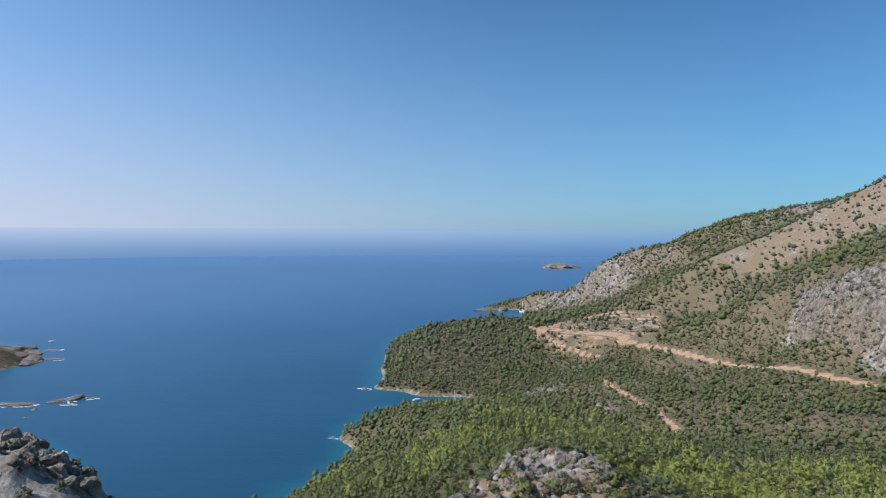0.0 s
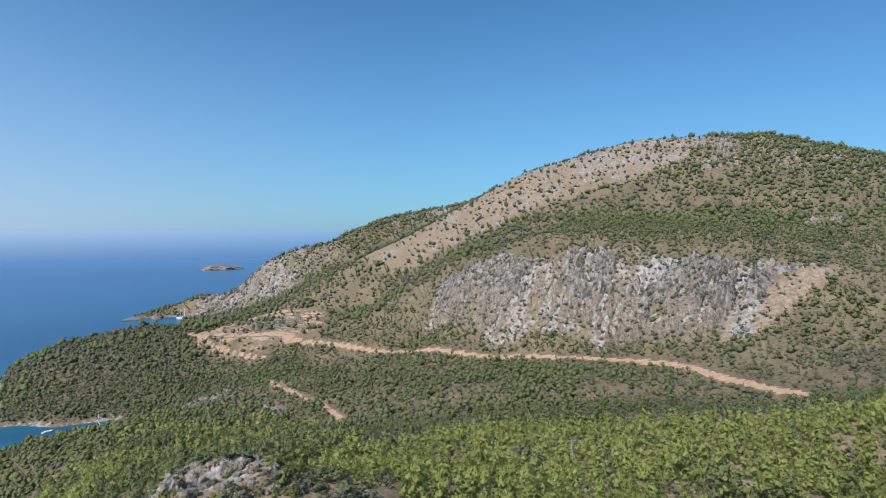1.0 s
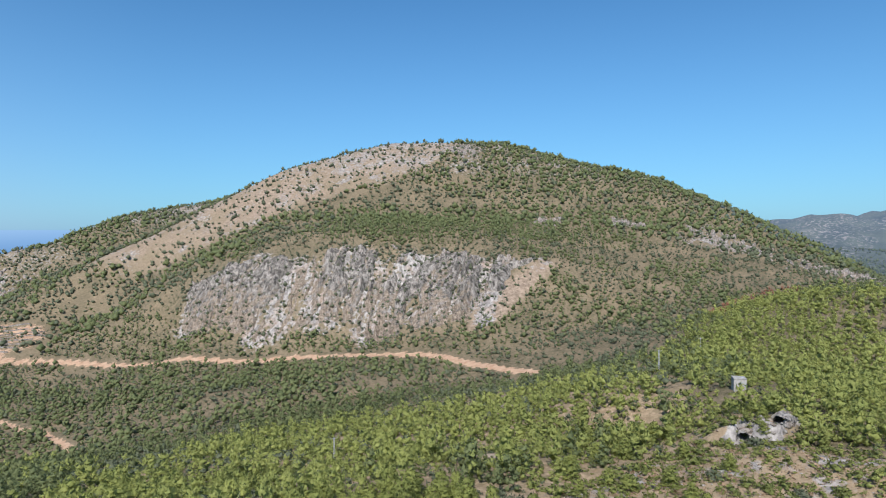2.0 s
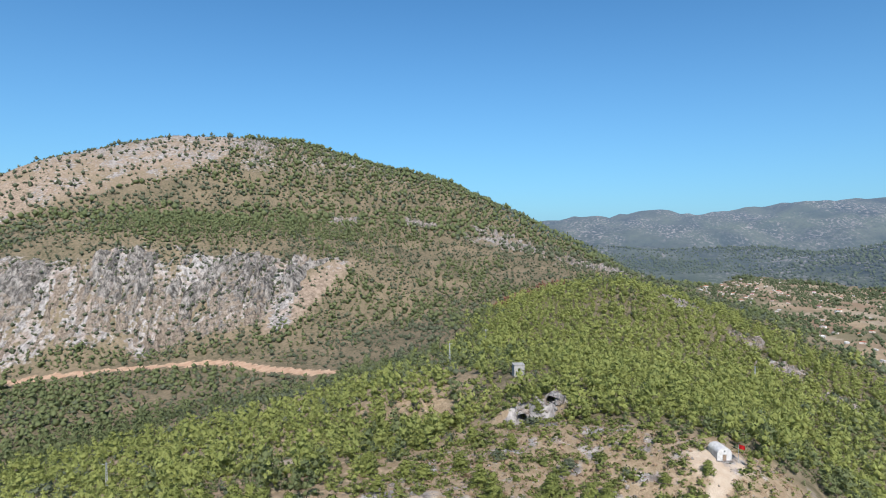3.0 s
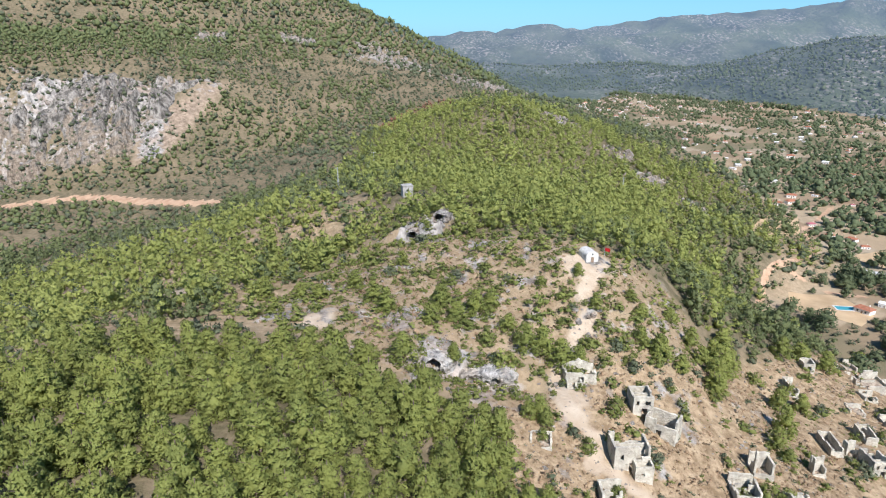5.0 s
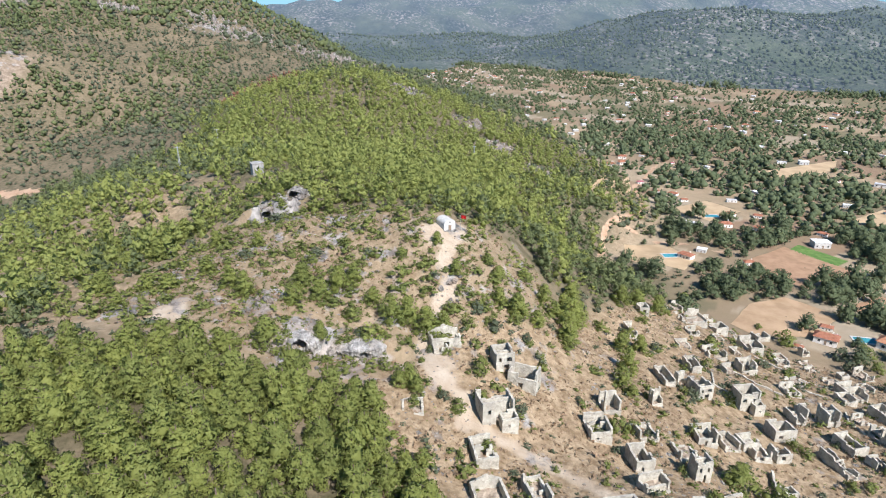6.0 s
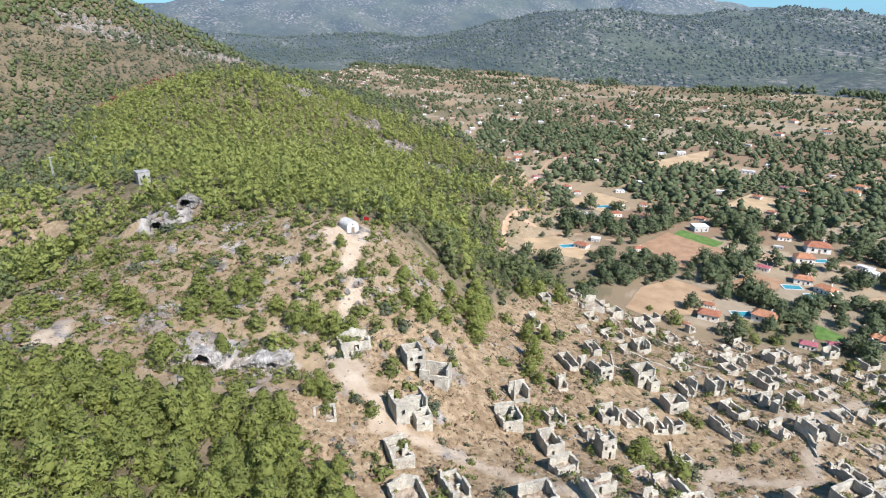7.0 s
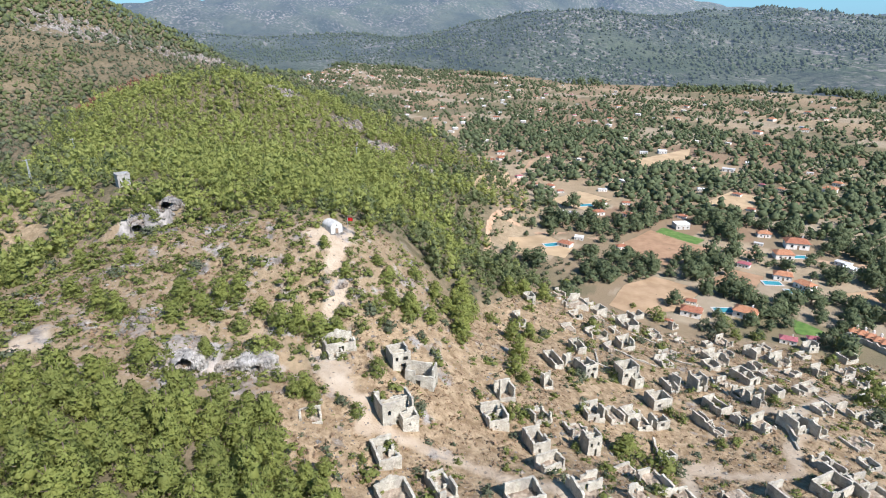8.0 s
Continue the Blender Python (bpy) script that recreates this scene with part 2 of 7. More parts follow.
red_soil = plain_paint("reddish_soil", (0.27, 0.165, 0.095), (0.36, 0.225, 0.135), 5.0, 0.95)
lawn_grass = plain_paint("irrigated_grass", (0.07, 0.14, 0.03), (0.14, 0.21, 0.055), 3.0, 0.9)


# ---- the lie of the land: crests, feet, shores and valley lines, in metres ----
coast = [(-103, 469, 0), (-94, 486, 0), (-77, 549, 0), (-97, 586, 0)]
cove = [(-52, 682, 0), (35, 723, 0), (12, 735, 0), (-29, 737, 0), (-85, 770, 0), (-92, 892, 0), (-89, 1059, 0)]
capecrest = [(-23, 1080, 27), (86, 1077, 47), (124, 1103, 36)]
capemid = [(13, 850, 18), (-17, 785, 8), (75, 837, 21), (-48, 979, 17)]
northcove = [(219, 1471, 0), (180, 1431, 0)]
headland = [(173, 1542, 0), (93, 1562, 0)]
headcrest = [(242, 1582, 39), (310, 1488, 53), (376, 1431, 125), (454, 1430, 159), (531, 1424, 173)]
headface = [(259, 1396, 21), (355, 1302, 61)]
backridge = [(588, 1434, 200), (692, 1442, 234), (794, 1412, 254)]
leftcrest = [(458, 1022, 154), (619, 1005, 237), (757, 957, 315), (845, 921, 342), (948, 861, 376), (1036, 785, 381), (1123, 694, 381), (1180, 614, 353), (1224, 520, 323), (1230, 421, 304), (1227, 364, 281)]
rightcrest = [(1200, 311, 256), (1174, 247, 231), (1133, 196, 209), (1094, 118, 173), (1078, 67, 149), (1060, 18, 121)]
backcliff = [(915, 291, 207), (906, 208, 182), (891, 129, 161), (859, 45, 142)]
clifftop = [(426, 736, 138), (455, 658, 158), (500, 545, 181), (533, 484, 179), (581, 408, 176), (608, 327, 168)]
cliffbase = [(378, 682, 71), (413, 553, 77), (450, 455, 85), (473, 370, 101), (489, 330, 111)]
flank = [(606, 795, 208), (732, 606, 224), (825, 471, 224), (794, 302, 192), (478, 935, 133), (724, 290, 171), (548, 243, 112), (623, 186, 133)]
road = [(145, 969, 46), (234, 869, 53), (282, 791, 50), (310, 694, 54), (345, 597, 66), (413, 449, 79), (435, 353, 87), (406, 274, 92), (394, 217, 97)]
terraces = [(280, 960, 58), (286, 1165, 56), (380, 903, 75)]
hairpin = [(202, 805, 34), (180, 677, 33), (184, 571, 40), (177, 435, 53)]
valleyw = [(80, 736, 8), (126, 627, 22), (149, 477, 40), (190, 374, 64), (257, 307, 77), (293, 242, 92), (256, 157, 114)]
farslope = [(132, 809, 12), (276, 441, 71), (341, 338, 80), (346, 238, 90)]
spur = [(20, 123, 155), (31, 228, 117), (27, 379, 77), (3, 500, 47), (-32, 594, 19), (-77, 585, 4)]
spurs = [(-12, 400, 54), (-52, 427, 32), (7, 100, 156), (37, 125, 149)]
shoulder = [(275, 93, 137), (190, 64, 137), (152, 114, 127), (103, 135, 129), (66, 146, 135), (136, 102, 137), (218, 88, 139)]
top = [(209, 43, 149), (165, 31, 148), (141, -14, 151), (135, 0, 147), (108, 8, 138), (103, 16, 142), (112, 42, 145), (120, -8, 140)]
houses = [(90, -19, 132), (100, -28, 131), (97, -12, 136), (102, -45, 125), (84, -27, 129), (86, -57, 121), (122, -69, 117), (114, -98, 111), (80, -79, 115), (84, -112, 116), (66, -49, 130), (72, -6, 135), (82, 17, 142), (69, 27, 148), (93, 36, 146), (140, -54, 121)]
pinecrest = [(562, 121, 129), (515, 70, 150), (479, 25, 160), (460, -13, 147), (417, -48, 129), (373, -74, 116), (337, -95, 111), (297, -105, 110)]
pinemid = [(340, 18, 136), (286, -47, 126), (249, -73, 116), (171, -36, 142), (187, -70, 119), (188, -94, 108)]
floor = [(269, -106, 95), (222, -92, 95), (196, -111, 95), (164, -133, 95), (146, -165, 95), (124, -179, 95), (305, -150, 95), (392, -255, 95), (544, -227, 95), (360, -379, 95), (743, -233, 95), (209, -265, 95), (676, -512, 95), (886, -460, 95), (1151, -106, 95), (584, -684, 95)]
floorend = [(1535, -224, 95), (1290, -353, 95), (1132, -466, 95), (981, -509, 95), (836, -680, 95), (669, -839, 95)]
fronthill = [(1335, -683, 166), (1704, -1048, 229), (1587, -1184, 223), (1511, -1280, 229), (1466, -1331, 243), (1418, -1382, 229), (1369, -1430, 210), (1321, -1475, 194), (1257, -1530, 184), (1171, -937, 136)]
farbase = [(1880, 272, 127), (1997, 106, 124), (2175, -332, 139)]
farcrest = [(2866, 441, 229), (2980, 349, 257), (3096, 166, 239), (3200, 2, 285), (3290, -252, 257), (3263, -493, 305), (3215, -742, 342), (3119, -1077, 357), (3030, -1307, 356), (2800, -1442, 356), (2687, -1644, 313), (2563, -1831, 274)]
midridge = [(1726, -286, 99), (1704, -398, 131), (1684, -476, 154), (1650, -583, 178), (1605, -697, 199)]
crag = [(-68, 99, 165), (-55, 89, 163), (-73, 101, 164)]
leftcape = [(-345, 541, 0), (-351, 523, 13), (-358, 494, 28)]
farcape = [(-631, 920, 0), (-625, 864, 0), (-650, 900, 22)]
gully = [(585, 1194, 172), (717, 1225, 218), (843, 1241, 277)]
offshore = [(205, 1505, -8), (235, 1535, -4), (165, 1490, -10), (10, 712, -5), (-10, 700, -4), (-30, 722, -8), (-200, 420, -18), (-250, 480, -25), (-150, 640, -22), (-60, 730, -10), (-180, 800, -30), (-160, 1000, -30), (-60, 1250, -25), (60, 1330, -18), (130, 1420, -9), (20, 1600, -25), (250, 1750, -30), (500, 1720, -25), (800, 1800, -25), (-400, 700, -25), (-520, 950, -20), (-800, 1500, -40), (-200, 2400, -45)]
nearshore = [(600, 2800, -45), (1400, 2600, -30), (-1500, 3000, -50), (300, 4600, -50), (-600, 560, -15), (2600, 3800, -30), (-3000, 2500, -50), (-120, 380, 10), (-60, 104, 152), (-55, 190, 106), (-80, 290, 62), (-100, 400, 16), (-45, 100, 146), (-12, 98, 143), (-16, 130, 128), (-18, 170, 110), (-90, 185, 102), (-135, 275, 56), (-165, 365, 14), (-190, 430, -8), (-125, 165, 106), (-190, 250, 66), (-245, 330, 34), (-300, 440, 6)]
hinterland = [(1300, 1300, 260), (1500, 900, 240), (1600, 500, 170), (1900, 1500, 150), (2400, 1200, 180), (-60, 20, 146), (0, 0, 143), (0, 50, 145), (40, 30, 146), (-100, 60, 145), (-160, 90, 130), (-300, 180, 95), (-420, 350, 50), (20, -60, 130), (-120, -80, 130), (40, -150, 104), (-60, -250, 95), (100, -330, 95), (-400, -200, 120), (-700, 200, 90), (-900, -500, 160), (-300, -700, 95), (200, -800, 95), (0, -1500, 200)]
backland = [(800, -1900, 170), (-1500, -1500, 280), (-1200, 400, 60), (-1600, 800, 0), (-3000, 0, 150), (0, -3500, 200), (3000, -3000, 200), (4300, 0, 190), (4300, -1800, 190), (3600, 1800, 160), (-3000, -3000, 300), (2700, 700, 190), (2350, -900, 135), (2250, -560, 112), (2250, -380, 118), (2500, -400, 140), (2700, -1500, 150), (2200, -1700, 150), (1500, -2100, 130), (2150, -1150, 150), (1700, 60, 110), (1900, -1600, 200), (1300, 120, 110), (1250, 40, 98)]
landforms = [coast, cove, capecrest, capemid, northcove, headland, headcrest, headface, backridge, leftcrest, rightcrest, backcliff, clifftop, cliffbase, flank, road, terraces, hairpin, valleyw, farslope, spur, spurs, shoulder, top, houses, pinecrest, pinemid, floor, floorend, fronthill, farbase, farcrest, midridge, crag, leftcape, farcape, gully, offshore, nearshore, hinterland, backland]


def hashed(ix, iy, seed):
    h = (ix * 374761393 + iy * 668265263 + seed * 974634777) & 0xFFFFFFFF
    h = ((h ^ (h >> 13)) * 1274126177) & 0xFFFFFFFF
    return ((h ^ (h >> 16)) & 0xFFFF) / 65535.0


def value_noise(x, y, seed=0):
    """Smooth noise from -1 to 1 with a wavelength of one unit."""
    x, y = np.asarray(x, float), np.asarray(y, float)
    ix, iy = np.floor(x).astype(np.int64), np.floor(y).astype(np.int64)
    u, v = x - ix, y - iy
    u, v = u * u * (3 - 2 * u), v * v * (3 - 2 * v)
    a = hashed(ix, iy, seed) * (1 - u) + hashed(ix + 1, iy, seed) * u
    b = hashed(ix, iy + 1, seed) * (1 - u) + hashed(ix + 1, iy + 1, seed) * u
    return (a * (1 - v) + b * v) * 2 - 1


def fractal(x, y, size, octaves=4, seed=0):
    total, gain = 0.0, 1.0
    for k in range(octaves):
        total = total + gain * value_noise(x * 2 ** k / size + 17.3 * k, y * 2 ** k / size - 9.1 * k, seed + k)
        gain *= 0.5
    return total


def ridged(x, y, size, octaves=3, seed=0):
    total, gain = 0.0, 1.0
    for k in range(octaves):
        total = total + gain * (1 - 2 * np.abs(value_noise(x * 2 ** k / size + 5.7 * k, y * 2 ** k / size, seed + k)))
        gain *= 0.5
    return total


def near_line(x, y, line):
    """Distance in plan to a line of (x, y, ...) nodes, and the way along it from 0 to 1 per stretch."""
    best, along = np.full(np.shape(x), 1e9), np.zeros(np.shape(x))
    for i, (a, b) in enumerate(zip(line[:-1], line[1:])):
        dx, dy = b[0] - a[0], b[1] - a[1]
        s = np.clip(((x - a[0]) * dx + (y - a[1]) * dy) / (dx * dx + dy * dy), 0, 1)
        d = np.hypot(x - a[0] - s * dx, y - a[1] - s * dy)
        along = np.where(d < best, i + s, along)
        best = np.minimum(best, d)
    return best, along


def inside(x, y, ring):
    """Signed distance in plan to a closed ring: positive inside."""
    odd = np.zeros(np.shape(x), bool)
    for a, b in zip(ring, ring[1:] + ring[:1]):
        if a[1] != b[1]:
            odd ^= ((a[1] > y) != (b[1] > y)) & (x < (b[0] - a[0]) * (y - a[1]) / (b[1] - a[1]) + a[0])
    d, _ = near_line(x, y, list(ring) + [ring[0]])
    return np.where(odd, d, -d)


def smooth(v, a, b):
    s = np.clip((np.asarray(v, float) - a) / (b - a), 0, 1)
    return s * s * (3 - 2 * s)


nodes = np.array([p for one in landforms for p in one], float)
SOFT = 12.0


def spread(x, y):
    return np.sqrt((x[:, None] - nodes[None, :, 0]) ** 2 + (y[:, None] - nodes[None, :, 1]) ** 2 + SOFT * SOFT)


n_nodes = len(nodes)
system = np.zeros((n_nodes + 3, n_nodes + 3))
system[:n_nodes, :n_nodes] = spread(nodes[:, 0], nodes[:, 1]) - 1.5 * np.eye(n_nodes)
system[:n_nodes, n_nodes:] = np.c_[np.ones(n_nodes), nodes[:, :2] / 1000]
system[n_nodes:, :n_nodes] = system[:n_nodes, n_nodes:].T
weights = np.linalg.solve(system, np.r_[nodes[:, 2], 0, 0, 0])


def broad(x, y):
    """The broad lie of the land: a surface drawn through crests, valleys and shores."""
    x, y = np.ravel(np.asarray(x, float)), np.ravel(np.asarray(y, float))
    out = np.empty(len(x))
    for i in range(0, len(x), 20000):
        j = slice(i, i + 20000)
        out[j] = spread(x[j], y[j]) @ weights[:n_nodes] + weights[n_nodes] + (weights[n_nodes + 1] * x[j] + weights[n_nodes + 2] * y[j]) / 1000
    return out


cliff_ring = cliffbase + clifftop[::-1]
valley_ring = [(p[0], p[1]) for p in floor[:7]] + [(455, -150), (560, -120), (700, -120), (900, -60), (1100, -30), (1535, -200), (1535, -224), (1290, -353), (1132, -466), (981, -509), (836, -680), (669, -839), (300, -900), (0, -800), (40, -200), (124, -179)]
valley_ring = valley_ring[6:] + [(146, -165), (164, -133), (196, -111), (222, -92), (269, -106)]


def land(x, y):
    """Height of the ground at places in plan."""
    shape = np.shape(x)
    x, y = np.ravel(np.asarray(x, float)), np.ravel(np.asarray(y, float))
    z = broad(x, y)
    far = np.hypot(x, y)
    flat = smooth(inside(x, y, valley_ring), -8, 25)
    z = z * (1 - flat) + flat * (95 + 0.3 * fractal(x, y, 60, 2, 4))
    rough = (1 - flat) * smooth(z, -6, 8)
    z = z + rough * (fractal(x, y, 90, 3, 11) * 2.2 * smooth(far, 150, 600) + fractal(x, y, 14, 3, 21) * 0.7)
    bearing = np.degrees(np.arctan2(x, y))
    for ledge, mid, half, rise in ((104.6, 84.5, 7.5, 3.0), (168.5, 79.8, 3.2, 4.2)):
        z = z + rise * smooth(far - ledge, -0.6, 1.2) * smooth(far - ledge, 30, 9) * smooth(np.abs(bearing - mid), half + 1.5, half - 1.5)
    for px, py, deep in ((167.4, 32.7, 4.5), (171.4, 24.8, 3.2), (105.2, 16.5, 3.0)):
        z = z - deep * smooth(np.hypot(x - px, y - py), 2.6, 1.1)
    for px, py, size in ((22, 119, 20), (8, 103, 14), (-62, 94, 22)):
        z = z + smooth(np.hypot(x - px, y - py), size, size * 0.4) * (ridged(x, y, 9, 3, 55) * 1.6 + fractal(x, y, 3, 2, 57) * 0.6)
    z = z + 3.0 * smooth(z, 0.0, 1.6) * smooth(z, 40, 15) * smooth(y, 300, 420)
    crag_face = smooth(inside(x, y, cliff_ring) + 14 * fractal(x, y, 40, 3, 31), -6, 16)
    away, along = near_line(x, y, cliffbase)
    along = along * 105 + 9 * fractal(x, y, 30, 2, 42)
    z = z + crag_face * ridged(along, away * 0.35, 36, 2, 41) * 5.0
    hills = smooth(far, 1200, 2000) * smooth(x, 300, 900) * smooth(y, 900, 500) * smooth(z, 100, 150)
    z = z + hills * (ridged(x, y, 520, 4, 81) * 24 + fractal(x, y, 240, 3, 85) * 14 - 8)
    return z.reshape(shape)


# ---- what covers the land, zone by zone (plan outlines in metres) ----
ruin_ring = [(96, 7), (104, -10), (120, -18), (122, -33), (154, -61), (207, -117), (164, -133), (141, -165), (126, -187), (60, -150), (40, -60), (55, 0), (71, 3)]
open_ring = [(112, 62), (135, 54), (177, 40), (162, 10), (152, -12), (158, -24), (154, -40), (140, -46), (122, -33), (120, -18), (104, -10), (96, 7), (96, 18), (104, 38)]
grove_ring = [(90, 110), (102, 95), (98, 58), (106, 42), (96, 24), (93, 15), (94, 7), (91, 1), (85, -1), (77, -2.5), (68, -7), (35, 5), (25, 60), (45, 100)]
brown_ring = [(440, 1075), (630, 1060), (790, 1010), (880, 960), (990, 890), (1075, 800), (1020, 740), (896, 703), (756, 739), (671, 788), (574, 845), (518, 895), (465, 949)]
scree_ring = [(473, 332), (524, 354), (603, 324), (623, 310), (498, 312)]
terrace_ring = [(150, 981), (189, 1008), (248, 1038), (294, 1030), (332, 963), (333, 893), (296, 829), (263, 826), (212, 814), (196, 790), (153, 854), (132, 906)]
pine_ring = [(160, 12), (178, 42), (215, 60), (290, 100), (420, 130), (560, 121), (515, 72), (482, 30), (545, -60), (475, -110), (400, -132), (320, -126), (278, -112), (222, -90), (196, -106), (170, -88), (148, -60), (141, -46), (152, -36), (158, -24)]
spur_ring = [(20, 160), (60, 190), (110, 260), (150, 420), (120, 560), (60, 690), (-40, 690), (-90, 600), (-80, 540), (-100, 470), (-90, 400), (-60, 260), (-30, 170)]
shoulder_ring = [(25, 155), (60, 120), (100, 112), (112, 62), (178, 42), (290, 100), (300, 160), (280, 230), (200, 300), (120, 260)]
brown_burn = [(485, 120), (560, 135), (640, 125), (700, 90), (640, 70), (540, 80)]
pale_rings = [[(108.7, 45.8), (115.9, 46.4), (119.5, 43.8), (120.2, 39.7), (113.7, 38.6), (109.4, 40.1)], [(142.9, -8.2), (148.9, -12.8), (150.2, -20.7), (143.9, -20.7), (137.1, -15.4), (137.7, -10.2)], [(127.0, -12.5), (128.5, -15.9), (125.8, -16.3), (121.8, -13.6), (119.6, -10.8), (122.7, -9.7)], [(114.1, 6.8), (115.2, 2.0), (111.9, 1.4), (112.2, 5.8)], [(111.5, -7.5), (108.7, -11.0), (97.6, -14.2), (95.0, -11.7), (97.0, -7.9), (104.3, -6.7)], [(113.7, -136.2), (119.5, -150.8), (110.9, -142.8), (104.6, -131.6), (104.4, -127.5)]]
rocky_spots = [(104, 14, 9), (100, 8, 6), (166, 30, 7), (128, -14, 5), (118, 24, 5), (20, 112, 22), (2, 102, 16), (-62, 92, 30), (120, 52, 6), (237, 145, 4), (906, 208, 60), (870, 90, 50), (860, 40, 40), (480, -20, 18), (440, -60, 16), (400, -75, 14), (360, -95, 12), (360, 1310, 70), (300, 1440, 45), (990, 700, 45), (800, 420, 30), (860, 330, 25), (260, 1520, 80), (330, 1380, 90), (112, 690, 26), (150, 560, 16)]
footpaths = [
    [(140, 992), (147, 956), (164, 882), (201, 800)],
    [(177, 673), (182, 620), (184, 574), (189, 535), (185, 485), (178, 450)],
    [(143.4, -15.2), (138.0, -15.5), (132.8, -12.8), (128.5, -14.6), (124.1, -11.5), (119.7, -10.0), (117.5, -10.5)],
    [(113.9, -7.9), (109.8, -6.8), (105.5, -6.9), (98.5, -8.6), (96.5, -11.4), (93.8, -13.8), (90.1, -13.3), (87.9, -12.0)],
    [(90.1, -13.3), (86.6, -17.6), (84.3, -21.0), (80.5, -25.9), (77.2, -29.8), (73.2, -33.2), (70.6, -36.9), (68.9, -39.5), (65.8, -40.3)],
    [(67.1, -64.7), (75.3, -71.4), (80.3, -74.1), (81.8, -77.8), (81.2, -81.7)],
    [(81.0, -75.3), (79.3, -79.9), (76.9, -83.1), (75.2, -88.3), (74.3, -96.0), (79.5, -100.3), (81.8, -101.7), (84.2, -107.1)],
    [(97.3, -109.1), (92.4, -110.0), (94.1, -117.8), (100.0, -130.3), (106.3, -146.0)],
    [(150, 110), (146, 96), (138, 88), (132, 84)],
]
lanes = [[(222, -88), (253, -97), (280, -108), (293, -118), (320, -146), (372, -160), (440, -205)], [(293, -118), (262, -160), (236, -205), (190, -262), (150, -330)]]
fields = [
    ([(192, -126), (205, -141), (210, -159), (192, -170), (178, -148), (183, -129)], 0.34),
    ([(249, -165), (265, -194), (223, -209), (218, -201), (220, -171)], 0.62),
    ([(275, -117), (276, -137), (251, -141), (240, -131), (259, -112)], 0.40),
    ([(199, -176), (207, -198), (197, -205), (183, -186)], 0.68),
    ([(267, -203), (244, -212), (239, -203), (261, -194)], 0.96),
]
fields += [
    ([(173, -222), (172, -242), (158, -225), (163, -218)], 0.36),
    ([(360, -126), (403, -169), (351, -150), (318, -115)], 0.45),
    ([(412, -267), (432, -322), (444, -354), (409, -326), (395, -276)], 0.5),
    ([(161, -185), (156, -187), (149, -188), (146, -183), (152, -178)], 0.97),
    ([(330, -165), (345, -195), (322, -205), (306, -178)], 0.55),
    ([(300, -255), (318, -290), (296, -300), (280, -268)], 0.48),
]
olive_ring = [(190, -80), (245, -122), (229, -137), (208, -118), (183, -92)]


def plots(x, y):
    """Random number and edge distance of rectangular farm plots."""
    a = radians(24)
    u, v = x * math.cos(a) + y * math.sin(a), -x * math.sin(a) + y * math.cos(a)
    u, v = u + 9 * value_noise(x / 90, y / 90, 71), v + 9 * value_noise(x / 90, y / 90, 72)
    row = np.floor(v / 34).astype(np.int64)
    size = 38 + 40 * hashed(row, row * 0 + 3, 73)
    col = np.floor(u / size + hashed(row, row * 0, 74)).astype(np.int64)
    fu, fv = (u / size + hashed(row, row * 0, 74)) % 1 * size, v % 34
    edge = np.minimum(np.minimum(fu, size - fu), np.minimum(fv, 34 - fv))
    return hashed(row, col, 75), edge


def in_fields(x, y):
    kind, best = np.full(np.shape(x), -1.0), np.full(np.shape(x), -50.0)
    for ring, tone in fields:
        d = inside(x, y, ring)
        kind = np.where(d > 0, tone, kind)
        best = np.maximum(best, d)
    return kind, best


plot_tones = [(0.0, (0.28, 0.205, 0.13)), (0.16, (0.15, 0.135, 0.08)), (0.30, (0.40, 0.295, 0.185)), (0.42, (0.45, 0.35, 0.235)), (0.52, (0.33, 0.235, 0.15)), (0.6, (0.29, 0.185, 0.12)), (0.72, (0.17, 0.155, 0.085)), (0.82, (0.41, 0.335, 0.24))]


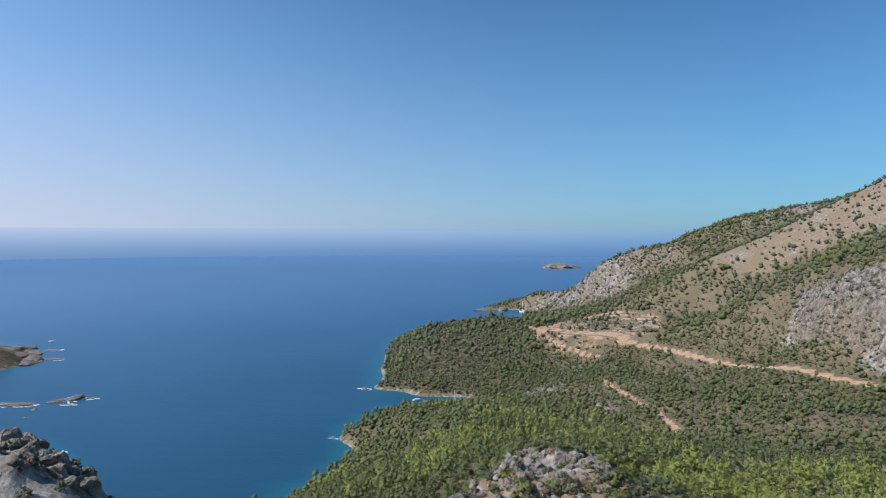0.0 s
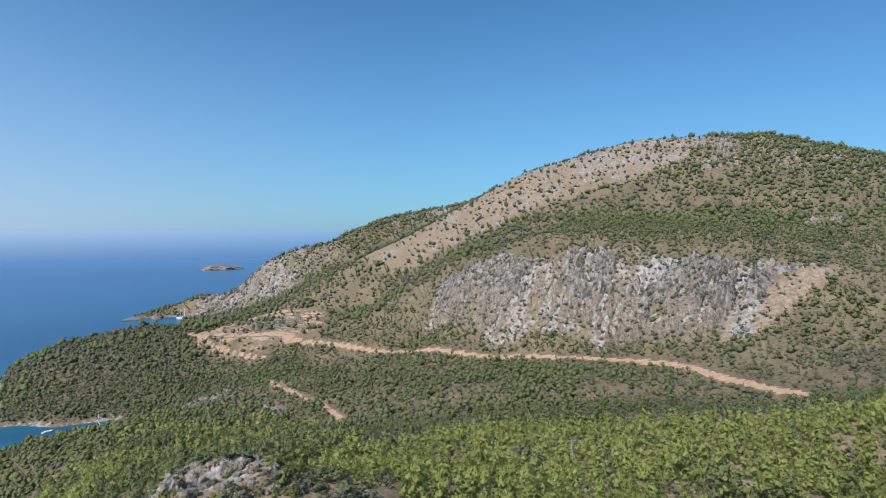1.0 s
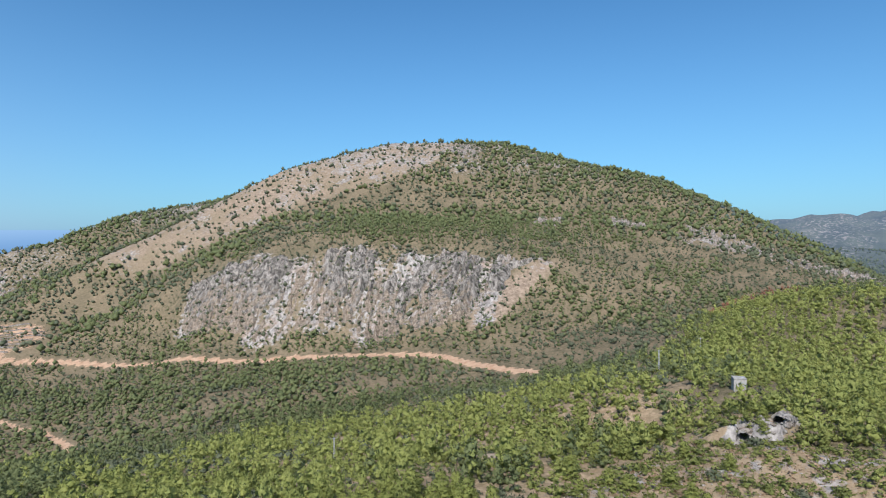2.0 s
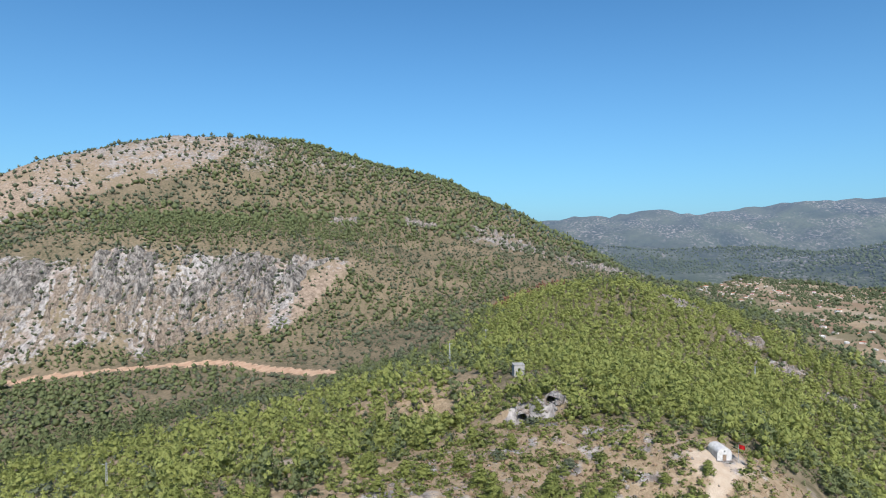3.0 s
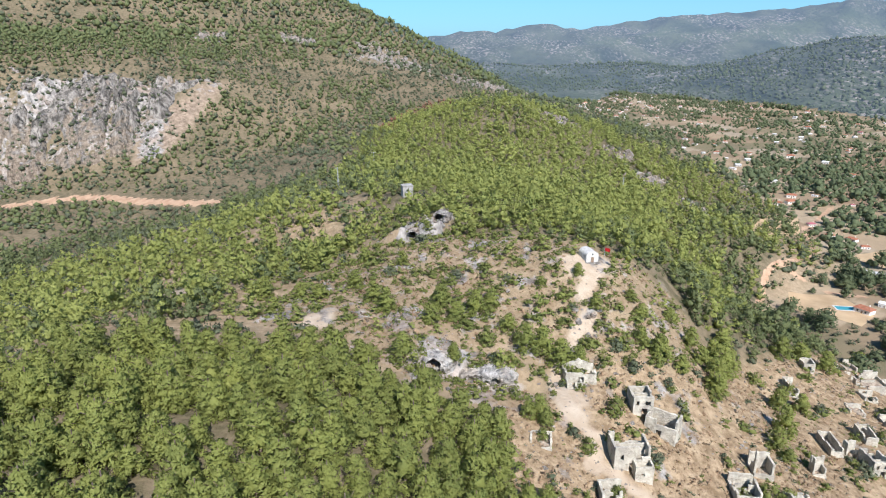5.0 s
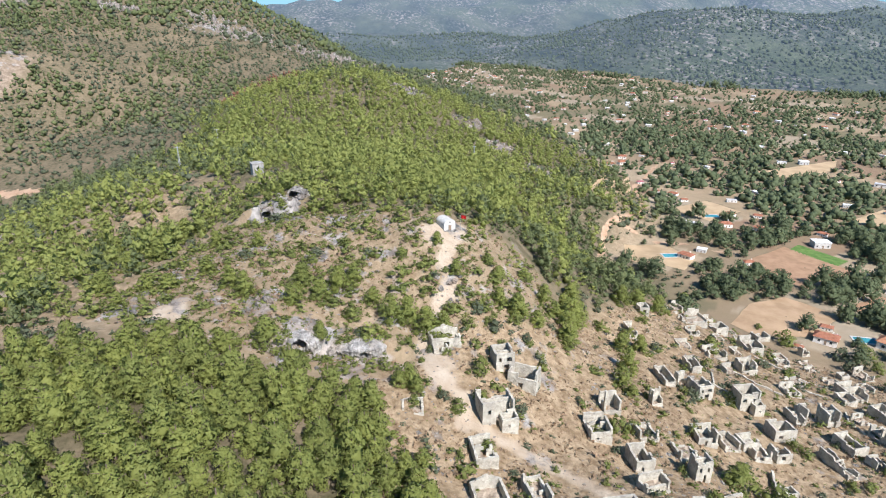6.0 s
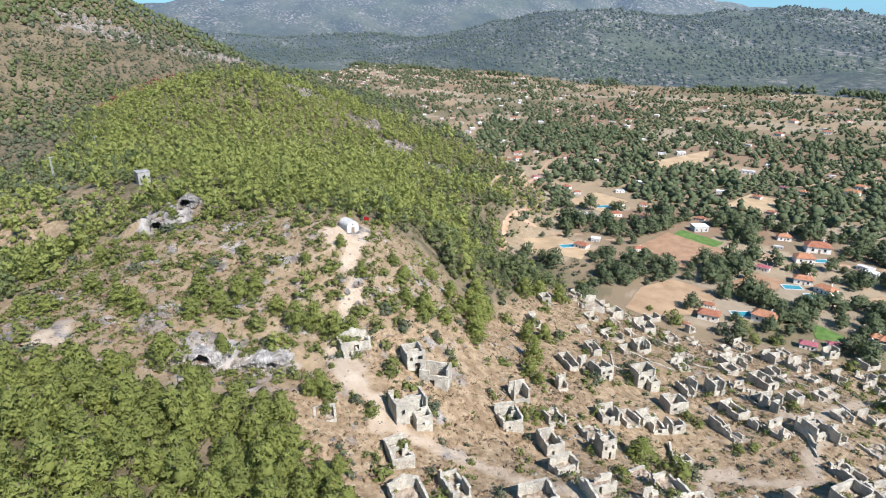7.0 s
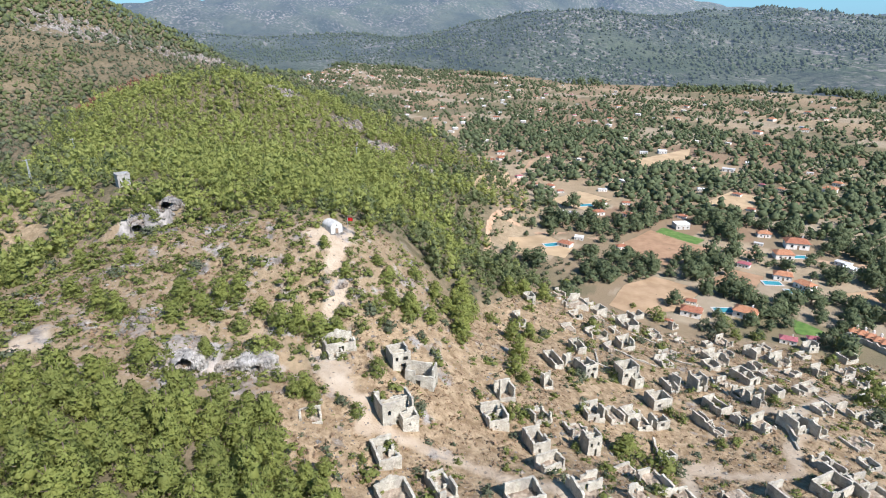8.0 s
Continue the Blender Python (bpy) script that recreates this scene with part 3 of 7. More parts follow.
def cover(x, y, z):
    """What the ground is made of, from 0 to 1."""
    far = np.hypot(x, y)
    flat = smooth(inside(x, y, valley_ring), -8, 12)
    patch = fractal(x, y, 25, 3, 33)
    rock = smooth(inside(x, y, cliff_ring) + 16 * fractal(x, y, 40, 3, 31), -8, 10) * (0.62 + 0.45 * patch)
    rock = np.maximum(rock, 0.6 * smooth(z + 1.5 * fractal(x, y, 18, 3, 36), 4.5, 1.2) * smooth(z, -12, -2) * (1 - flat))
    for px, py, size in rocky_spots:
        rock = np.maximum(rock, smooth(np.hypot(x - px, y - py) + 0.6 * size * fractal(x, y, size, 3, 35), size, size * 0.3) * (0.6 + 0.5 * patch))
    hills = smooth(far, 1100, 1500) * smooth(z, 100, 130)
    rock = np.maximum(rock, hills * (0.36 + 0.3 * fractal(x, y, 70, 4, 37)))
    rock = np.maximum(rock, smooth(z, 250, 330) * (0.3 + 0.35 * fractal(x, y, 30, 3, 38)) * smooth(far, 2500, 2000))
    rock = np.maximum(rock, smooth(inside(x, y, brown_ring), -25, 15) * (0.16 + 0.22 * smooth(z, 260, 340) + 0.42 * fractal(x, y, 22, 4, 34)))
    ruin = smooth(inside(x, y, ruin_ring), -4, 4)
    rock = np.maximum(rock, ruin * (0.02 + 0.28 * fractal(x, y, 8, 3, 39)))
    rock = np.maximum(rock, smooth(inside(x, y, open_ring), -4, 4) * (0.27 + 0.36 * fractal(x, y, 6, 3, 40)))
    track = smooth(near_line(x, y, road)[0], 6.8, 3)
    for line, wide in [(p, 2.4) for p in footpaths[:2]] + [(p, 1.2) for p in lanes]:
        track = np.maximum(track, 0.9 * smooth(near_line(x, y, line)[0], wide * 1.6, wide * 0.7))
    track = np.maximum(track, 0.55 * smooth(np.hypot(x - 484, y - 106), 13, 6))
    track = np.maximum(track, 0.9 * smooth(np.hypot((x - 577) / 1.6, y - 127), 11, 5))
    terraces_in = smooth(inside(x, y, terrace_ring), -10, 10)
    track = np.maximum(track, terraces_in * (0.42 + 0.42 * fractal(x, y, 18, 3, 43)))
    pale = np.zeros(len(x))
    for ring in pale_rings:
        pale = np.maximum(pale, smooth(inside(x, y, ring) + 1.5 * fractal(x, y, 4, 3, 44), -0.5, 1.2))
    for line in footpaths[2:]:
        pale = np.maximum(pale, 0.9 * smooth(near_line(x, y, line)[0] + 0.5 * fractal(x, y, 3, 2, 46), 2.0, 0.8))
    burn = smooth(inside(x, y, brown_burn), -8, 10)
    track = np.maximum(track, 0.3 * burn)
    dry = np.maximum(smooth(inside(x, y, brown_ring), -25, 25) * (0.6 + 0.5 * patch), smooth(inside(x, y, scree_ring), -8, 8))
    wood = np.maximum.reduce([smooth(inside(x, y, r), -6, 8) for r in (grove_ring, pine_ring, spur_ring)])
    wood = np.maximum(wood, 0.95 * smooth(far, 320, 420) * (1 - flat) * (1 - dry) * (0.85 + 0.3 * patch))
    wood = np.maximum(wood, smooth(y, 690, 740) * smooth(x, 220, 120) * smooth(y, 1350, 1250))
    kind, deep = in_fields(x, y)
    rnd, edge = plots(x, y)
    tone = np.where(kind >= 0, 0.2, rnd * 0.94)
    return {"rock": np.clip(rock, 0, 1) * (1 - flat), "track": track, "dry": np.clip(dry, 0, 1) * (1 - flat), "wood": np.clip(wood, 0, 1) * (1 - flat), "pale": pale, "red": 0.85 * np.maximum(ruin, 0.3 * smooth(inside(x, y, open_ring), -4, 4)), "farm": flat, "plot": tone}


# where the houses of the valley stand: x, y, width, kind
house_sites = [(175, -151, 9, 0), (168, -170, 10, 1), (255, -139, 11, 0), (245, -164, 8, 0), (289, -196, 10, 0), (301, -165, 12, 3), (264, -212, 12, 2), (315, -194, 9, 0), (311, -208, 8, 0), (193, -211, 11, 1), (182, -212, 11, 1), (209, -205, 7, 4), (241, -245, 10, 1), (231, -233, 9, 3), (223, -248, 18, 0), (231, -219, 9, 3), (197, -249, 14, 3), (191, -246, 12, 2), (183, -157, 7, 0), (176.5, -155.5, 7, 4), (147.5, -170, 13, 4), (145.5, -179, 10, 4), (172.5, -139.5, 5, 0)]
house_sites += [(365, -172, 8, 0), (359, -181, 9, 0), (279, -224, 8, 0), (438, -304, 13, 3), (434, -319, 15, 2), (366, -328, 18, 3), (324, -320, 9, 4), (301, -353, 12, 1), (308, -286, 9, 0), (279, -271, 8, 0), (686, -161, 11, 2), (626, -421, 13, 2), (640, -493, 12, 2)]
pool_sites = [(315, -183, 8, 4), (258, -133, 7, 4), (174, -165, 7, 4), (212, -237, 10, 4), (190, -203, 7, 4), (180, -205, 7, 4)]
site_dice = random.Random(9)
for k in range(400):
    if k < 150:
        a, r = radians(site_dice.gauss(95.0, 3.0)), site_dice.uniform(1000, 1560)
    elif k < 260:
        a, r = radians(site_dice.uniform(90, 122)), site_dice.uniform(600, 1250)
    else:
        a, r = radians(site_dice.uniform(91, 140)), 300 + 700 * site_dice.random() ** 1.2
    px, py = r * math.sin(a), r * math.cos(a)
    if float(inside(np.array([px]), np.array([py]), valley_ring)[0]) > 12 and in_fields(np.array([px]), np.array([py]))[1][0] < -6 and all(math.hypot(px - q[0], py - q[1]) > 13 for q in house_sites):
        house_sites.append((px, py, site_dice.uniform(7, 13), site_dice.choice((0, 0, 1, 2, 2, 3, 3, 4))))


def clear_of_houses(x, y):
    gap = np.full(np.shape(x), 99.0)
    for px, py, wide, _ in house_sites:
        gap = np.minimum(gap, np.hypot(x - px, y - py) - wide * 0.62)
    for px, py, wide, _ in pool_sites:
        gap = np.minimum(gap, np.hypot(x - px, y - py) - wide * 0.5)
    return gap


# ---- building helpers ----
def mesh_from(name, verts, faces, material=None, shade=False, normals=None):
    """A mesh from arrays of vertices and of triangles or quads; foliage brings normals of its own."""
    verts, faces = np.asarray(verts, np.float32), np.asarray(faces, np.int32)
    me = bpy.data.meshes.new(name)
    me.vertices.add(len(verts))
    me.vertices.foreach_set("co", verts.ravel())
    k = faces.shape[1]
    me.loops.add(faces.size)
    me.loops.foreach_set("vertex_index", faces.ravel())
    me.polygons.add(len(faces))
    me.polygons.foreach_set("loop_start", np.arange(0, faces.size, k, dtype=np.int32))
    me.polygons.foreach_set("use_smooth", np.full(len(faces), shade))
    if normals is not None:
        me.attributes.new("custom_normal", "FLOAT_VECTOR", "POINT").data.foreach_set("vector", np.asarray(normals, np.float32).ravel())
    me.update(calc_edges=True)
    if material:
        me.materials.append(material)
    return me


def values(me, name, data):
    me.attributes.new(name, "FLOAT", "POINT").data.foreach_set("value", np.asarray(data, np.float32))


# ---- the ground: one sheet, finer towards the middle ----
bearings = np.radians(np.r_[np.arange(-46, 152, 0.25), np.arange(152, 314, 3.0)])
reach = np.r_[0.0, 6, 14, 24, 34, 44, 52, 58]
while reach[-1] < 1750:
    reach = np.append(reach, reach[-1] * 1.0135)
while reach[-1] < 4780:
    reach = np.append(reach, reach[-1] * 1.028)
gx = (reach[:, None] * np.sin(bearings)).ravel()
gy = (reach[:, None] * np.cos(bearings)).ravel()
gz = land(gx, gy)
rows_n, cols_n = len(reach), len(bearings)
i, j = np.meshgrid(np.arange(rows_n - 1), np.arange(cols_n), indexing="ij")
k = (j + 1) % cols_n
quads = np.stack([i * cols_n + j, i * cols_n + k, (i + 1) * cols_n + k, (i + 1) * cols_n + j], -1).reshape(-1, 4)
far, bearing = np.hypot(gx, gy), np.degrees(np.arctan2(gx, gy))
beyond = (inside(gx, gy, valley_ring) < -2) & (bearing < 176) & (((bearing > 97) & (far > 620)) | ((bearing > 84) & (far > 1250)) | ((bearing > 66) & (far > 1500) & (gx > 1300)))
far_quads = beyond[quads].all(1)
hills_mesh = mesh_from("backdrop_hills", np.c_[gx, gy, gz], quads[far_quads], hazed_hills, True)
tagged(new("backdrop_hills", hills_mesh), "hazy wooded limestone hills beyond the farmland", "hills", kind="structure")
quads = quads[~far_quads]
ground_mesh = mesh_from("ground", np.c_[gx, gy, gz], quads, hillside, True)
for key, data in cover(gx, gy, gz).items():
    values(ground_mesh, key, data)
    if key == "plot":
        tone_of = np.searchsorted([t[0] for t in plot_tones], data, side="right") - 1
        tones = np.array([(*t[1], 1.0) for t in plot_tones], np.float32)[tone_of]
        ground_mesh.attributes.new("soil", "FLOAT_COLOR", "POINT").data.foreach_set("color", tones.ravel())
tagged(new("ground", ground_mesh), "dry rocky Mediterranean hillside with scrub, bare soil and limestone", "ground", kind="structure")

# ---- the limestone cliff: ribs, clefts and ledges on the steep face ----
def cliff_relief(x, y):
    """How far the rock stands off the slope, how bare it is, the clefts in it and the way inside its outline."""
    away, along = near_line(x, y, cliffbase)
    along = along * 105 + 7 * fractal(x, y, 26, 2, 42)
    on_face = inside(x, y, cliff_ring) + 12 * fractal(x, y, 34, 3, 31) - 18 * smooth(inside(x, y, scree_ring), -6, 6)
    rib = ridged(along, away * 0.15, 34, 2, 141)
    slab = ridged(along + 0.25 * away, away * 0.3, 10, 3, 145)
    cleft = smooth(np.abs(value_noise(along / 24, away / 170, 147)), 0.22, 0.0)
    lift = 0.8 + 4.2 * rib + 3.2 * slab + 1.8 * fractal(x, y, 6, 3, 149) + 1.2 * np.sin(away / 5.5 + 2 * value_noise(along / 30, away / 30, 150)) - 7.0 * cleft
    lift = lift - 2.4 * (1 - smooth(away, 14, 42)) * (0.6 + 0.4 * rib)
    lift = lift * smooth(on_face, -4, 14) - 3.5 * (1 - smooth(on_face, -6, 4))
    bare = smooth(rib + 0.5 * slab, -0.5, 0.9) * (0.25 + 0.75 * smooth(away, 12, 55))
    return lift, bare, cleft * smooth(away, 8, 30), on_face


cx, cy = np.meshgrid(np.arange(345, 655, 1.5), np.arange(285, 765, 1.5), indexing="ij")
shape = cx.shape
cx, cy = cx.ravel(), cy.ravel()
lift, bare, cleft, on_face = cliff_relief(cx, cy)
cz = land(cx, cy) + lift
i, j = np.meshgrid(np.arange(shape[0] - 1), np.arange(shape[1] - 1), indexing="ij")
cell = np.stack([i * shape[1] + j, (i + 1) * shape[1] + j, (i + 1) * shape[1] + j + 1, i * shape[1] + j + 1], -1).reshape(-1, 4)
cell = cell[(on_face[cell] > -5).any(1)]
used, cell = np.unique(cell, return_inverse=True)
cliff_mesh = mesh_from("ground_cliff", np.c_[cx, cy, cz][used], cell.reshape(-1, 4), cliff_wall)
values(cliff_mesh, "bare", bare[used])
tagged(new("ground_cliff", cliff_mesh), "steep grey limestone cliff with ribs, clefts and ledges", "cliff", kind="structure")

# ---- the sea ----
sea_reach = np.r_[300 * 1.06 ** np.arange(0, 48), 4765]
sea_bearings = np.radians(np.arange(-110, 62, 1.0))
sx, sy = (sea_reach[:, None] * np.sin(sea_bearings)).ravel(), (sea_reach[:, None] * np.cos(sea_bearings)).ravel()
i, j = np.meshgrid(np.arange(len(sea_reach) - 1), np.arange(len(sea_bearings) - 1), indexing="ij")
n = len(sea_bearings)
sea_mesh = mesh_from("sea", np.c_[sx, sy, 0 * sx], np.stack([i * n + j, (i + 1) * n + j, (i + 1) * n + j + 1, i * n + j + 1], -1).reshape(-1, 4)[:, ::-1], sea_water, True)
# share of painted haze in the water's colour, growing with distance
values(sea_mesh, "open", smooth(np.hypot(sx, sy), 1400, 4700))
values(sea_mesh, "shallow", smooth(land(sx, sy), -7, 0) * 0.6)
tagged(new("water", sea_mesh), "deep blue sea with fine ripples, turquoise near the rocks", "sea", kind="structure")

# ---- backdrop: the far sea and the haze along the horizon, painted on a glowing wall ----
def haze_paint(name):
    p = Paint(name, 1.0, 0.0)
    split = p.node("ShaderNodeSeparateXYZ")
    p.link(p.place, split.inputs[0])
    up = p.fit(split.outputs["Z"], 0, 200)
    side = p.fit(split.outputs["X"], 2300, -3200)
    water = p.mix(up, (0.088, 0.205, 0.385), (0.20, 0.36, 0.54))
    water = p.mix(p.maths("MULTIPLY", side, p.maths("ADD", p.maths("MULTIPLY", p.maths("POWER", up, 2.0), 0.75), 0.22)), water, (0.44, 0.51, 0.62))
    # emission painted brighter on the sun's side, bluer higher up
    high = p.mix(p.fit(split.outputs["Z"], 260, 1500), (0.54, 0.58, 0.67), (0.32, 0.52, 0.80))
    haze_glow = p.mix(side, (0.20, 0.355, 0.52), high)
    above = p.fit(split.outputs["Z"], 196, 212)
    tone = p.mix(above, water, haze_glow)
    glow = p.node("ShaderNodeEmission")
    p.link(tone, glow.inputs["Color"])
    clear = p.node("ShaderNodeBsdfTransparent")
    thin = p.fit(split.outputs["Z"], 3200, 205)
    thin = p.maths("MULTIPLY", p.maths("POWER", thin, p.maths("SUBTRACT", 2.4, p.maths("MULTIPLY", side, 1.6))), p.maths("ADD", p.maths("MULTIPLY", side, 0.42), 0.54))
    cover_up = p.maths("MAXIMUM", thin, p.maths("SUBTRACT", 1.0, above))
    both = p.node("ShaderNodeMixShader")
    p.link(cover_up, both.inputs[0])
    p.link(clear.outputs[0], both.inputs[1])
    p.link(glow.outputs[0], both.inputs[2])
    p.link(both.outputs[0], p.tree.nodes["Material Output"].inputs["Surface"])
    return p.mat


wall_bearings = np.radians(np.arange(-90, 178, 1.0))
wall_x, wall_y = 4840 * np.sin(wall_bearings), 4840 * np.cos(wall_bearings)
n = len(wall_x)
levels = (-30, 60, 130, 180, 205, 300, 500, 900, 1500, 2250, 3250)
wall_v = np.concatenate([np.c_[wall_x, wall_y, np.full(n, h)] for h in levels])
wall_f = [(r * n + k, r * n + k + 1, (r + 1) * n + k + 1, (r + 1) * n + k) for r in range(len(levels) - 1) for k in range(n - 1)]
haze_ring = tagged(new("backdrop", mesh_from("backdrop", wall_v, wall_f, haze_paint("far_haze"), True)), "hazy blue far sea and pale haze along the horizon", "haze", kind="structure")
haze_ring.visible_shadow = False


# ---- trees and shrubs ----
PHI = (1 + 5 ** 0.5) / 2
ICO = np.array([(-1, PHI, 0), (1, PHI, 0), (-1, -PHI, 0), (1, -PHI, 0), (0, -1, PHI), (0, 1, PHI), (0, -1, -PHI), (0, 1, -PHI), (PHI, 0, -1), (PHI, 0, 1), (-PHI, 0, -1), (-PHI, 0, 1)])
ICO = ICO / np.linalg.norm(ICO[0])
ICO_FACES = np.array([(0, 11, 5), (0, 5, 1), (0, 1, 7), (0, 7, 10), (0, 10, 11), (1, 5, 9), (5, 11, 4), (11, 10, 2), (10, 7, 6), (7, 1, 8), (3, 9, 4), (3, 4, 2), (3, 2, 6), (3, 6, 8), (3, 8, 9), (4, 9, 5), (2, 4, 11), (6, 2, 10), (8, 6, 7), (9, 8, 1)])

OCTA = np.array([(1, 0, 0), (0, 1, 0), (-1, 0, 0), (0, -1, 0), (0, 0, 1), (0, 0, -1)], float)
OCTA_FACES = np.array([(0, 1, 4), (1, 2, 4), (2, 3, 4), (3, 0, 4), (1, 0, 5), (2, 1, 5), (3, 2, 5), (0, 3, 5)])
DOME_FACES = ICO_FACES[np.array([ICO[f][:, 2].mean() > -0.5 for f in ICO_FACES])]


def unit(v):
    return v / np.maximum(np.linalg.norm(v, axis=-1, keepdims=True), 1e-6)


def plant(rng, clumps, leaves, leaf, tall=1.0, full=2.0, size=(0.2, 0.3), core=0.0, skin="dome", fill=0.8, low=0.0, lumpy=0.16, inner=1.0):
    """Verts, triangles and normals of a plant one metre wide: clumps of foliage on an upright form, with sprays of leaf or needle on each."""
    verts, faces, normals, count = [], [], [], 0
    form, sides = {"dome": (ICO, DOME_FACES), "octa": (OCTA, OCTA_FACES), "none": (OCTA[:0], OCTA_FACES[:0])}[skin]
    middle = np.array([0, 0, low + 0.4 * tall])
    lean = rng.uniform(0, 6.28)

    def girth(h, a):
        return 0.5 * (1 - h ** full) * (1 + 0.14 * math.sin(2 * a + lean) + 0.1 * math.sin(3 * a + 7 * h + lean))

    mounds = []
    if core:
        mounds.append((np.array([0, 0, low + 0.42 * tall]), np.array([0.5, 0.5, 0.5 * tall]) * core, 0))
    for k in range(clumps):
        h = ((k + rng.uniform(0.2, 0.8)) / clumps) ** 1.15 * 0.86
        a = k * 2.4 + rng.uniform(-0.5, 0.5) + lean
        r = rng.uniform(*size) * (1 - 0.35 * h)
        off = max(0.0, girth(h, a) - r * 0.72) * rng.uniform(fill, 1.05) if clumps > 1 else 0.0
        mounds.append((np.array([off * math.cos(a), off * math.sin(a), low + max(r * 0.55, tall * h)]), np.array([r, r, r * rng.uniform(0.72, 0.95)]), leaves))
    for mid, radii, n in mounds:
        ball = form * rng.uniform(1 - lumpy, 1 + lumpy, (len(form), 1)) * radii * (inner if n else 1.0) + mid
        verts.append(ball), faces.append(sides + count)
        normals.append(unit(0.75 * unit((ball - mid) / radii) + 0.35 * unit(ball - middle)))
        count += len(form)
        if not n:
            continue
        d = rng.normal(size=(n, 3))
        d[:, 2] = np.where(rng.random(n) < 0.8, np.abs(d[:, 2]), d[:, 2] * 0.5)
        d = unit(d)
        at = mid + d * radii * rng.uniform(0.9, 1.12, (n, 1))
        u = unit(np.cross(d, rng.normal(size=(n, 3))))
        w = np.cross(d, u)
        s = leaf * rng.uniform(0.65, 1.4, (n, 1))
        tip = w * rng.uniform(0.5, 1.1, (n, 1)) + d * rng.uniform(0.1, 0.7, (n, 1)) + np.array([0, 0, 0.2])
        facing_out = unit(0.62 * d + 0.35 * unit(at - middle) + 0.16 * rng.normal(size=(n, 3)))
        u = u * np.sign(np.sum(np.cross(u, tip) * facing_out, 1, keepdims=True))
        verts.append(np.stack([at - u * s * 0.6, at + u * s * 0.6, at + tip * s * 1.5], 1).reshape(-1, 3))
        normals.append(np.repeat(facing_out, 3, 0))
        faces.append(np.arange(n * 3).reshape(-1, 3) + count)
        count += n * 3
    return np.concatenate(verts), np.concatenate(faces), np.concatenate(normals)


def scatter(name, kinds, x, y, z, size, tall, material, label, category, seed):
    """Many plants joined into one mesh, each a turned and stretched copy of one of some forms."""
    rng = np.random.default_rng(seed)
    which, turn = rng.integers(0, len(kinds), len(x)), rng.uniform(0, 6.28, len(x))
    lean = rng.normal(0, 0.08, (2, len(x)))
    all_v, all_f, all_n, count = [], [], [], 0
    for k, (v, f, normal) in enumerate(kinds):
        pick = which == k
        if not pick.any():
            continue
        c, s = np.cos(turn[pick])[:, None], np.sin(turn[pick])[:, None]
        vx, vy, vz = v[:, 0][None] * size[pick][:, None], v[:, 1][None] * size[pick][:, None], v[:, 2][None] * (size * tall)[pick][:, None]
        px = x[pick][:, None] + c * vx - s * vy + lean[0][pick][:, None] * vz
        py = y[pick][:, None] + s * vx + c * vy + lean[1][pick][:, None] * vz
        pz = z[pick][:, None] + vz
        n = pick.sum()
        all_v.append(np.stack([px, py, pz], -1).reshape(-1, 3))
        all_f.append((f[None] + (count + np.arange(n) * len(v))[:, None, None]).reshape(-1, 3))
        if normal is not None:
            all_n.append(np.stack([c * normal[:, 0] - s * normal[:, 1], s * normal[:, 0] + c * normal[:, 1], np.repeat(normal[None, :, 2], n, 0)], -1).reshape(-1, 3))
        count += n * len(v)
    if not all_v:
        return None
    return tagged(new(name, mesh_from(name, np.concatenate(all_v), np.concatenate(all_f), material, bool(all_n), np.concatenate(all_n) if all_n else None)), label, category, kind="stuff")


def jittered(x0, x1, y0, y1, step, seed):
    rng = np.random.default_rng(seed)
    a, b = np.meshgrid(np.arange(x0, x1, step), np.arange(y0, y1, step))
    return (a + rng.uniform(-0.5, 0.5, a.shape) * step).ravel(), (b + rng.uniform(-0.5, 0.5, a.shape) * step).ravel(), rng


